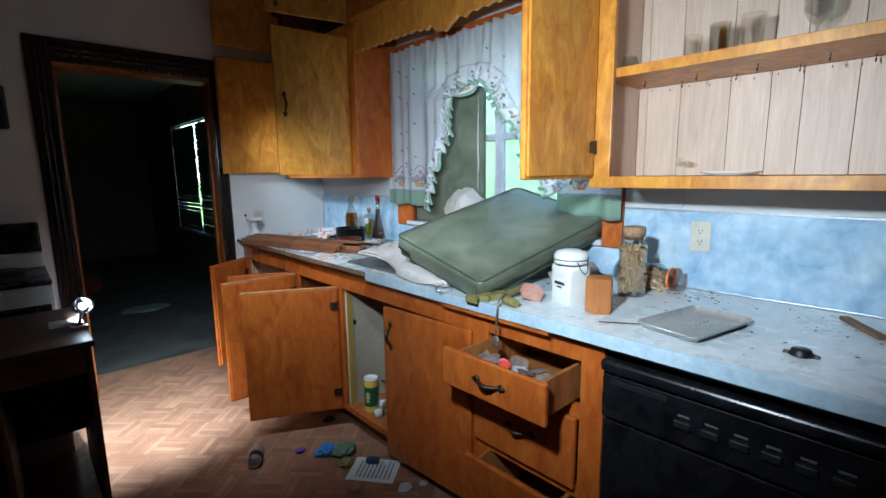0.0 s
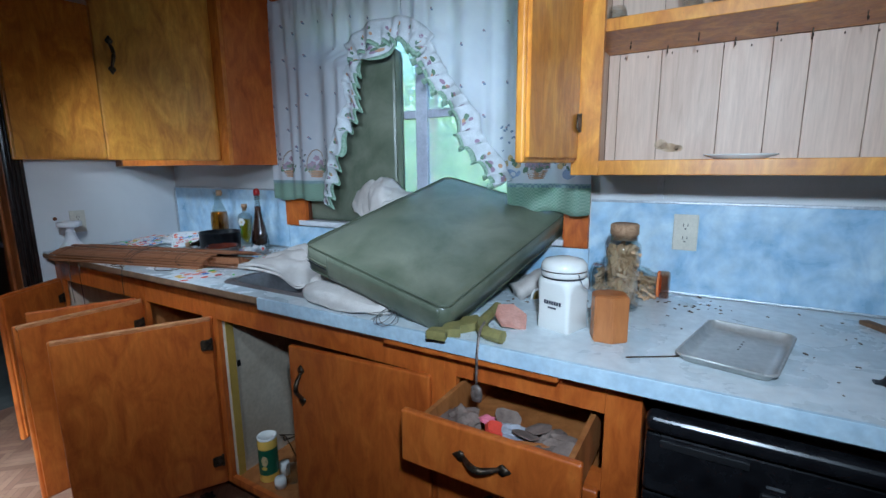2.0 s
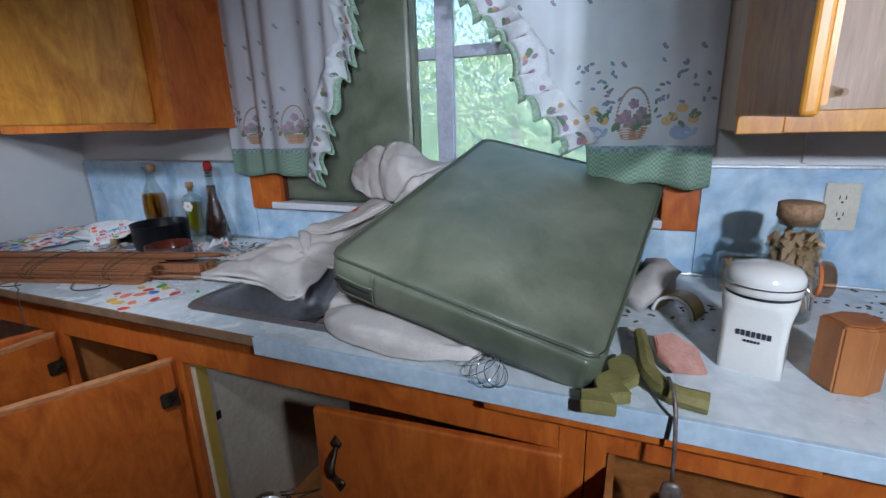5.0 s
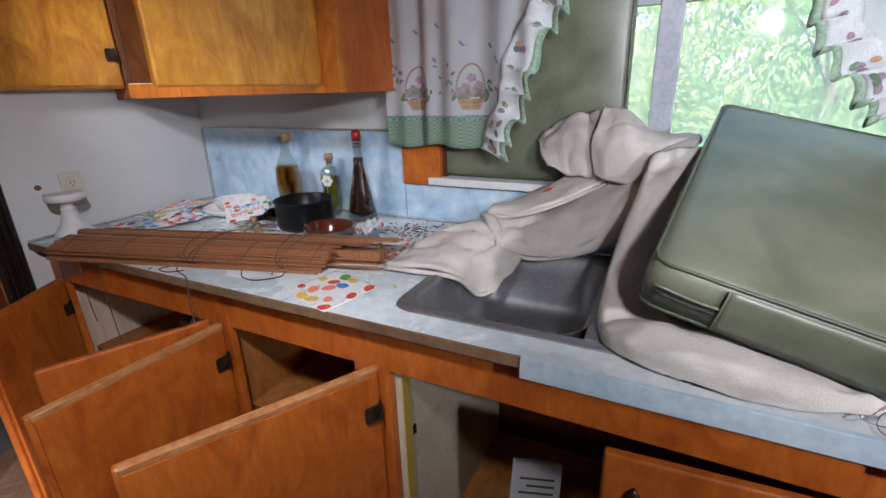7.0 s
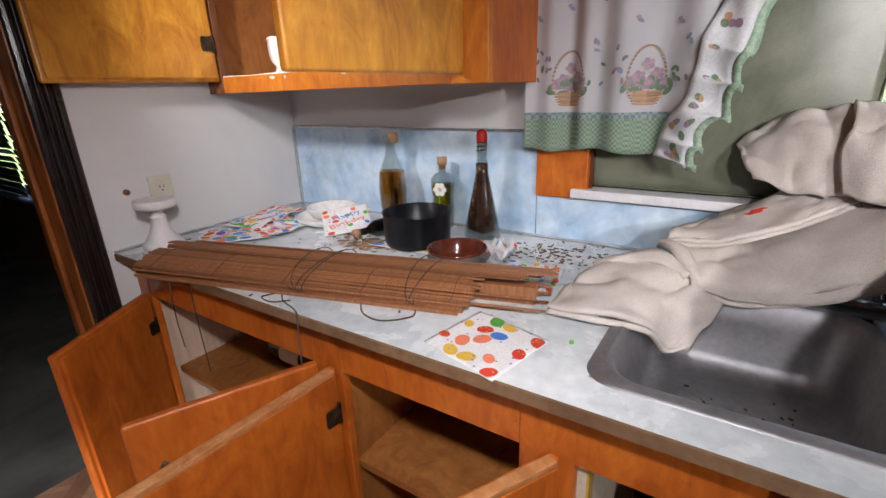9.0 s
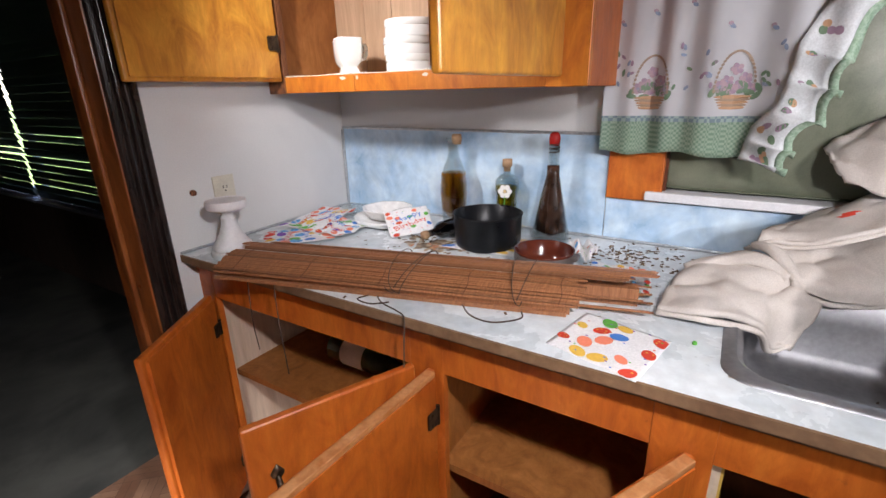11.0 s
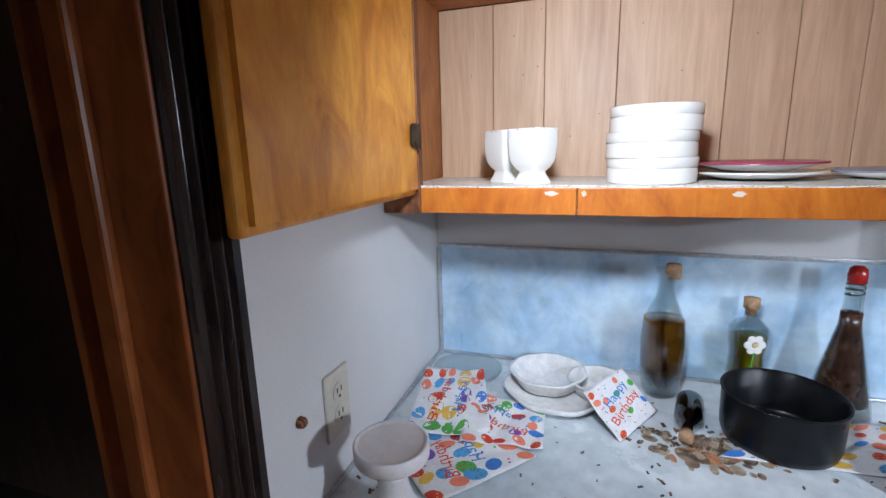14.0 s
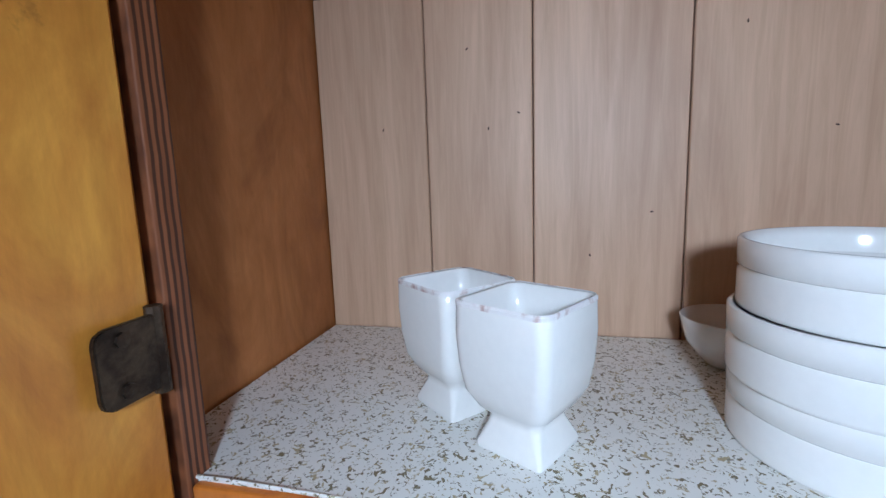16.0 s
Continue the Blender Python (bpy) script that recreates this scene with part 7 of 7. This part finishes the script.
part("bowl", lathe([(0, 0), (0.012, 0.003), (0.016, 0.02), (0.013, 0.038), (0, 0.046)], 18, (0.45, 1), at=(-0.728, -2.438, TOP - 0.135)), TARNISH, spn, "", True)

# drawer contents
RAG = surface("grey_brown_rag", (0.13, 0.09, 0.07), (0.27, 0.20, 0.16), 20, 0.95, fine=260, relief=0.5)
FOIL = surface("crumpled_foil", (0.45, 0.46, 0.52), (0.62, 0.63, 0.68), 30, 0.4, fine=160, relief=0.5, metal=0.3)


def crumple(name, x, y, z, sx, sy, sz, material, label, cat, seed, group=""):
    b = bmesh.new()
    bmesh.ops.create_icosphere(b, subdivisions=3, radius=1)
    for v in b.verts:
        k = 1 + 0.45 * noise.noise(v.co * 2.3 + Vector((seed, 0, 0))) + 0.25 * abs(noise.noise(v.co * 5 + Vector((0, seed, 0))))
        v.co = Vector((x + v.co.x * sx * k, y + v.co.y * sy * k, max(z + v.co.z * sz * k, z - sz * 0.8)))
    return solid(name, b, material, label, cat, group)


ZD = 0.69
crumple("rag", -0.73, -2.40, ZD + 0.025, 0.045, 0.04, 0.03, RAG, "grey-brown dusty rag in the drawer", "rag", 1, "rags in the drawer")
crumple("rag", -0.70, -2.62, ZD + 0.012, 0.05, 0.045, 0.024, RAG, "grey-brown dusty rag in the drawer", "rag", 4, "rags in the drawer")
crumple("rag", -0.78, -2.65, ZD + 0.005, 0.03, 0.03, 0.018, RAG, "grey-brown dusty rag in the drawer", "rag", 6, "rags in the drawer")
crumple("foil", -0.76, -2.52, ZD + 0.006, 0.045, 0.07, 0.02, FOIL, "crumpled pale foil in the drawer", "foil", 2)
crumple("foil", -0.70, -2.53, ZD + 0.012, 0.03, 0.05, 0.018, FOIL, "crumpled pale foil in the drawer", "foil", 8)
rd = random.Random(5)
for k in range(9):
    cx_, cy_, tw_ = -0.78 + 0.11 * rd.random(), (-2.40, -2.43, -2.58, -2.61, -2.64, -2.56, -2.66, -2.50, -2.37)[k], rd.uniform(0, 3)
    torn_ = [((0.030 + 0.012 * rd.random()) * math.cos(q * 0.571), (0.020 + 0.012 * rd.random()) * math.sin(q * 0.571)) for q in range(11)]
    o = solid("torn_paper", prism(torn_, 0, 0.0012), RAG, "torn grey-brown scrap of paper in the drawer", "paper scrap", "scraps in the drawer")
    o.matrix_world = Matrix.Translation((cx_, cy_, ZD + 0.030 + 0.004 * (k % 3))) @ Euler((rd.uniform(-0.5, 0.5), rd.uniform(-0.5, 0.5), tw_)).to_matrix().to_4x4()
b = prism([(-0.016, -0.02), (0.0, -0.014), (0.016, -0.02), (0.018, 0.0), (0.012, 0.018), (-0.012, 0.018), (-0.018, 0.0)], 0, 0.022, 0.003)
o = solid("cookie_cutter", b, PRINT["red"], "bright red plastic cookie cutter in the drawer", "cookie cutter")
o.matrix_world = Matrix.Translation((-0.745, -2.485, ZD + 0.035)) @ Euler((0.5, -0.6, 0.4)).to_matrix().to_4x4()
crumple("pink_scrap", -0.715, -2.46, ZD + 0.04, 0.014, 0.018, 0.008, PRINT["pink"], "small pink plastic scrap in the drawer", "scrap", 5)
b = box(-0.06, 0.06, -0.006, 0.006, 0, 0.005, 0.002)
o = solid("wooden_stick", b, BLOCKWOOD, "short flat wooden stick in the drawer", "stick")
o.matrix_world = Matrix.Translation((-0.75, -2.57, ZD + 0.03)) @ Euler((0.1, 0.1, -1.1)).to_matrix().to_4x4()

# ---- inside and before the base cabinets ----
tin = thing("cleanser_tin", "green and yellow cardboard cleanser tin in the cabinet", "tin", (-0.585, -1.465, 0.127))
part("body", lathe([(0, 0), (0.036, 0), (0.036, 0.03)], 28), PRINT["yellow"], tin, "yellow bottom band")
part("band", lathe([(0.0362, 0.03), (0.0362, 0.135)], 28), plain("tin_green", (0.02, 0.12, 0.06), 0.35), tin, "dark green label band", True)
part("top_band", lathe([(0.036, 0.135), (0.036, 0.172), (0.034, 0.174)], 28), PRINT["yellow"], tin, "yellow top band", True)
part("lid", lathe([(0.037, 0.172), (0.037, 0.180), (0.032, 0.180), (0.031, 0.175), (0, 0.175)], 28), WHITE_CHINA, tin, "white metal lid", True)
print_mesh("label_print", [(-1.45, 0.09, 0.35, 0.022, 0, "gold"), (-1.5, 0.06, 0.3, 0.008, 0, "yellow")], lambda u, v: Vector((0.0366 * math.cos(u * 1.0 - 1.2), 0.0366 * math.sin(u * 1.0 - 1.2), v)), tin, "illegible pale print")
for x, y, r, h, c in ((-0.60, -1.545, 0.022, 0.035, WHITE_CHINA), (-0.55, -1.56, 0.028, 0.06, GLASS), (-0.54, -1.50, 0.02, 0.05, WHITE_CHINA)):
    solid("small_jar", lathe([(0, 0), (r, 0), (r, h * 0.8), (r * 0.9, h * 0.85), (r * 0.92, h), (0, h)], 24, at=(x, y, 0.127)), c, "small white-capped jar in the sink cabinet", "jar", "small jars", smooth=True)
bkx = thing("paper_packet", "white printed paper packet under the sink", "packet", (-0.35, -1.60, 0.127))
part("packet", box(-0.012, 0.012, -0.07, 0.07, 0.0, 0.2, 0.004, m=Matrix.Translation((-0.02, 0.02, 0.002)) @ Euler((0.15, 0.35, 0.5)).to_matrix().to_4x4()), PAPER, bkx)
b = bmesh.new()
for i in range(6):
    box(-0.0135, -0.0121, -0.05, 0.03 + 0.02 * (i % 2), 0.05 + i * 0.02, 0.056 + i * 0.02, m=Matrix.Translation((-0.02, 0.02, 0.002)) @ Euler((0.15, 0.35, 0.5)).to_matrix().to_4x4(), bm=b)
part("print_bar", b, GREY_MARK, bkx, "illegible grey print")
wsk = thing("wire_hook", "twisted dark wire handle under the sink", "wire", (-0.47, -1.47, 0.127))
part("wire", tube(spline([(0.0, 0.04, 0.10), (-0.02, 0.05, 0.115), (0.0, 0.0, 0.12), (0.03, -0.06, 0.13), (0.0, -0.02, 0.12), (-0.02, 0.02, 0.10), (0.0, 0.04, 0.10), (0.02, 0.0, 0.0)], 6), 0.0022, 6), BRONZE, wsk, "", True)
gl = thing("green_bottle", "dark green glass bottle lying on the cabinet shelf", "bottle", (-0.40, -0.40, 0.491))
mg = Matrix.Translation((0, 0.14, 0.047)) @ Matrix.Rotation(radians(90), 4, "X")
part("glass", lathe([(0, 0), (0.042, 0), (0.046, 0.006), (0.046, 0.2), (0.03, 0.235), (0.015, 0.25), (0.014, 0.31), (0, 0.31)], 32, m=mg), surface("dark_green_glass", (0.008, 0.03, 0.012), (0.02, 0.055, 0.022), 8, 0.12), gl, "", True)
part("label_paper", lathe([(0.0464, 0.06), (0.0464, 0.15)], 32, m=mg), PAPER, gl, "faded paper label")

# floor litter
cn = thing("drink_can", "silver dented drink can lying on the floor", "can", group="floor litter")
mc = Matrix.Translation((-1.17, -1.35, 0.031)) @ Matrix.Rotation(radians(60), 4, "Z") @ Matrix.Rotation(radians(90), 4, "Y")
part("body", lathe([(0, 0), (0.024, 0), (0.03, 0.008), (0.031, 0.02), (0.031, 0.10), (0.027, 0.112), (0.026, 0.116), (0, 0.113)], 28, m=mc), surface("can_silver", (0.35, 0.35, 0.36), (0.66, 0.66, 0.66), 12, 0.3, metal=0.7), cn, "", True)
part("label_band", lathe([(0.0313, 0.025), (0.0313, 0.06)], 28, m=mc), BLACK_MATT, cn, "dark printed band")
pp = thing("paper_sheet", "white leaflet with grey print on the floor", "paper", (-0.77, -1.745, 0.001), "floor litter")
mp_ = Matrix.Rotation(radians(38), 4, "Z")
part("sheet", sheet(lambda u, v: mp_ @ Vector(((u - 0.5) * 0.17, (v - 0.5) * 0.22, 0.002 + 0.004 * abs(noise.noise(Vector((u * 3, v * 3, 1)))))), 14, 14, 0.0006), PAPER, pp, "", True)
b = bmesh.new()
for i in range(9):
    box(-0.065, random.uniform(0.02, 0.065), -0.085 + i * 0.019, -0.08 + i * 0.019, 0.0062, 0.0068, m=mp_, bm=b)
part("print_bar", b, GREY_MARK, pp, "illegible grey text lines")
o = solid("blue_clip", prism([(-0.016, -0.03), (0.016, -0.03), (0.018, 0.02), (0.008, 0.034), (-0.008, 0.034), (-0.018, 0.02)], 0, 0.02, 0.004), plain("blue_plastic", (0.02, 0.06, 0.16), 0.3), "small blue plastic gadget on the leaflet", "gadget", "floor litter")
o.matrix_world = Matrix.Translation((-0.745, -1.70, 0.008)) @ Matrix.Rotation(radians(40), 4, "Z")
for x, y, s_, m_, lab in ((-0.95, -1.37, 0.022, PRINT["purple"], "small purple plastic toy on the floor"), (-0.86, -1.47, 0.05, PRINT["blue"], "blue and green snack packet on the floor"), (-0.80, -1.53, 0.055, PRINT["leaf"], "crumpled green packet on the floor"),
                         (-0.70, -1.21, 0.03, BLACK_MATT, "small black cap on the floor"), (-0.75, -1.95, 0.03, FOIL, "crumpled clear wrapper on the floor"), (-0.67, -1.98, 0.02, FOIL, "crumpled clear wrapper on the floor"), (-0.91, -1.80, 0.022, TERRA, "brown crumb of debris on the floor"),
                         (-0.62, -1.80, 0.03, FOIL, "grey crumpled foil on the floor"), (-0.84, -1.62, 0.035, OLIVE, "crumpled olive packet on the floor")):
    crumple("litter", x, y, s_ * 0.35 + 0.002, s_, s_ * 0.8, s_ * 0.35, m_, lab, "litter", x * 7, "floor litter")

# dry leaves, crumbs and dirt on the counter
b = bmesh.new()
rnd = random.Random(4)
spots = [(-0.13, -1.10, 0.11, 150, 0.0048), (-0.20, -1.05, 0.16, 70, 0.0042), (-0.27, -0.56, 0.07, 50, 0.006), (-0.3, -0.6, 0.25, 45, 0.004), (-0.5, -0.3, 0.2, 26, 0.004), (-0.25, -2.45, 0.10, 40, 0.006), (-0.3, -3.1, 0.25, 26, 0.0045), (-0.55, -0.09, 0.06, 14, 0.008), (-0.4, -1.0, 0.3, 40, 0.004), (-0.12, -2.85, 0.12, 25, 0.006)]
for cx, cy, sp_, n_, sz in spots:
    for _ in range(n_):
        x, y = rnd.gauss(cx, sp_ * 0.5), rnd.gauss(cy, sp_ * 0.6)
        if not (-0.69 < x < -0.02 and -4.2 < y < -0.01) or (SX0 < x < SX1 and SY0 < y < SY1):
            continue
        s_ = sz * rnd.uniform(0.3, 1.3)
        box(-s_, s_, -s_ * 0.45, s_ * 0.45, 0, 0.0008 + s_ * 0.12, m=Matrix.Translation((x, y, TOP + 0.0005)) @ Matrix.Rotation(rnd.uniform(0, 6.3), 4, "Z"), bm=b)
solid("debris", b, surface("dry_debris", (0.05, 0.03, 0.018), (0.24, 0.165, 0.10), 45, 0.9, fine=300), "dry brown leaf crumbs and dirt on the counter", "debris", kind="stuff")
b = bmesh.new()
for _ in range(34):
    x, y = rnd.uniform(SX0 + 0.12, SX1 - 0.2), rnd.uniform(mid + 0.1, SY1 - 0.1)
    s_ = 0.0035 * rnd.uniform(0.3, 1.3)
    box(-s_, s_, -s_ * 0.5, s_ * 0.5, 0, 0.002, m=Matrix.Translation((x, y, TOP - 0.160)) @ Matrix.Rotation(rnd.uniform(0, 6.3), 4, "Z"), bm=b)
solid("debris", b, surface("sink_debris", (0.035, 0.022, 0.014), (0.10, 0.065, 0.04), 60, 0.9), "brown crumbs and dirt in the sink", "debris", kind="stuff")
PRINT["spill"] = surface("burnt_spill", (0.07, 0.045, 0.03), (0.30, 0.22, 0.15), 60, 0.55, spread=(0.38, 0.62))
PRINT["spill_pale"] = surface("pale_spill", (0.30, 0.22, 0.13), (0.46, 0.38, 0.28), 60, 0.6)
PRINT["burnt_orange"] = surface("burnt_orange", (0.45, 0.16, 0.07), (0.55, 0.28, 0.14), 60, 0.6)
stn = thing("pot_stain", "brown dried spill and scorched paper on the counter", "stain", kind="")
spill = []
for _ in range(70):
    a, q = rnd.uniform(0, 6.3), rnd.random() ** 0.7
    r_ = rnd.uniform(0.010, 0.030) * (1.15 - 0.85 * q)
    spill.append((-0.285 + 0.065 * q * math.cos(a), -0.60 + 0.125 * q * math.sin(a), r_, r_ * rnd.uniform(0.4, 0.9), rnd.uniform(0, 3), rnd.choice(["spill", "spill", "spill_pale", "spill_pale", "burnt_orange"])))
print_mesh("stain", spill, lambda u, v: Vector((u, v, TOP + 0.0012 + 0.0006 * noise.noise(Vector((u * 90, v * 90, 0))))), stn, "brown dried spill")
tw = thing("green_tack", "tiny green plastic tack by the sink", "tack", (-0.54, -1.285, TOP))
part("tack", lathe([(0, 0), (0.004, 0.001), (0.003, 0.006), (0, 0.007)], 10), PRINT["green"], tw)

# small things on the wall
solid("wall_stub", lathe([(0.009, 0), (0.008, 0.008), (0.004, 0.012), (0, 0.012)], 14, m=Matrix.Translation((-0.63, -0.001, 1.075)) @ Matrix.Rotation(radians(90), 4, "X")), PLYEDGE, "small brown screw stub in the wall", "screw", smooth=True)
ph = thing("wall_phone", "black wall telephone beside the doorway", "telephone", (-1.86, 0, 1.72))
part("body", box(-0.08, 0.05, -0.05, -0.001, -0.11, 0.11, 0.012), BLACK_MATT, ph)
part("receiver", box(-0.075, -0.03, -0.09, -0.05, -0.11, 0.11, 0.015), BLACK_MATT, ph)
solid("wall_batten", box(-2.4, -1.74, -0.006, -0.0005, 1.345, 1.353), WALL, "thin painted batten on the wall", "batten")

# ---- stove and desk by the doorway ----
st = thing("stove", "white enamel stove with black back panel", "stove", (-2.13, -0.32, 0))
ENAMEL = surface("white_enamel", (0.50, 0.50, 0.49), (0.62, 0.62, 0.61), 5, 0.25, fine=120)
part("body", box(-0.372, 0.372, -0.30, 0.30, 0.02, 0.865, 0.008), ENAMEL, st)
part("cooktop", box(-0.374, 0.374, -0.302, 0.24, 0.866, 0.885, 0.006), BLACK, st)
part("back_panel", box(-0.372, 0.372, 0.24, 0.298, 0.885, 1.12, 0.012), BLACK, st)
part("panel_trim", box(-0.372, 0.372, 0.17, 0.239, 0.8855, 0.965, 0.01), ENAMEL, st, "white lower panel strip")
part("oven_door", box(-0.36, 0.36, -0.325, -0.302, 0.2, 0.78, 0.008), BLACK, st)
part("oven_handle", tube([(-0.3, -0.355, 0.74), (0.3, -0.355, 0.74)], 0.011, 10), CHROME, st)
for x in (-0.2, 0.2):
    for y in (-0.17, 0.1):
        part("burner", lathe([(0.09, 0), (0.09, 0.012), (0.075, 0.015), (0.02, 0.012), (0, 0.012)], 28, at=(x, y, 0.8855)), BLACK_MATT, st)
dk = thing("desk", "dark brown laminate desk with open front", "desk", (-2.1, -0.95, 0))
part("top", box(-0.42, 0.415, -0.33, 0.31, 0.725, 0.75, 0.004), DESK, dk)
part("side_panel", box(0.385, 0.405, -0.31, 0.30, 0, 0.7245, 0.003), DESK, dk)
part("side_panel", box(-0.405, -0.385, -0.31, 0.30, 0, 0.7245, 0.003), DESK, dk)
part("back_panel", box(-0.385, 0.385, 0.275, 0.29, 0.15, 0.7245, 0.003), DESK, dk)
part("inner_panel", box(0.12, 0.14, -0.28, 0.27, 0, 0.7245, 0.003), DESK, dk)
part("front_rail", box(-0.385, 0.385, -0.305, -0.29, 0.62, 0.7245, 0.003), DESK, dk)


def glow_build(nt, bs_):
    bs_.inputs["Emission Color"].default_value = (0.85, 0.93, 1, 1)
    bs_.inputs["Emission Strength"].default_value = 14.0


GLOW = mat("lamp_glow", glow_build)
tl = thing("clip_lamp", "small chrome clip lamp with lit bulb on the desk", "lamp", (-1.71, -1.05, 0.75))
part("clip", box(-0.03, 0.03, -0.05, -0.01, 0.0, 0.02, 0.006), CHROME, tl)
part("arm", tube(spline([(0, -0.03, 0.02), (0.01, -0.02, 0.05), (0.02, 0.0, 0.075)], 5), 0.006, 8), CHROME, tl, "", True)
part("shade", lathe([(0.016, -0.035), (0.03, -0.02), (0.036, 0.02), (0.034, 0.02), (0.028, -0.018), (0, -0.03)], 24, m=Matrix.Translation((0.02, 0.01, 0.085)) @ Euler((radians(-70), 0, radians(200))).to_matrix().to_4x4()), CHROME, tl, "", True)
part("bulb", lathe([(0, -0.013), (0.012, -0.006), (0.0135, 0.003), (0.0095, 0.011), (0, 0.014)], 20, at=(0.022, 0.0, 0.085)), GLOW, tl, "glowing white bulb", True)
solid("white_cloth", sheet(lambda u, v: Vector((-1.80 + 0.1 * u, -1.0 + 0.12 * v, 0.7515 + 0.004 * abs(noise.noise(Vector((u * 4, v * 4, 2)))))), 10, 10, 0.001), PAPER, "white paper on the desk corner", "paper")
# next room litter
crumple("green_rag", -0.95, 2.1, 0.012, 0.18, 0.13, 0.02, plain("pale_green_cloth", (0.20, 0.28, 0.24), 0.9), "pale green rag on the next room's floor", "rag", 3)
crumple("red_bag", -1.28, 3.4, 0.08, 0.12, 0.1, 0.13, plain("dull_red", (0.25, 0.05, 0.03), 0.7), "dull red bag on the next room's floor", "bag", 9)
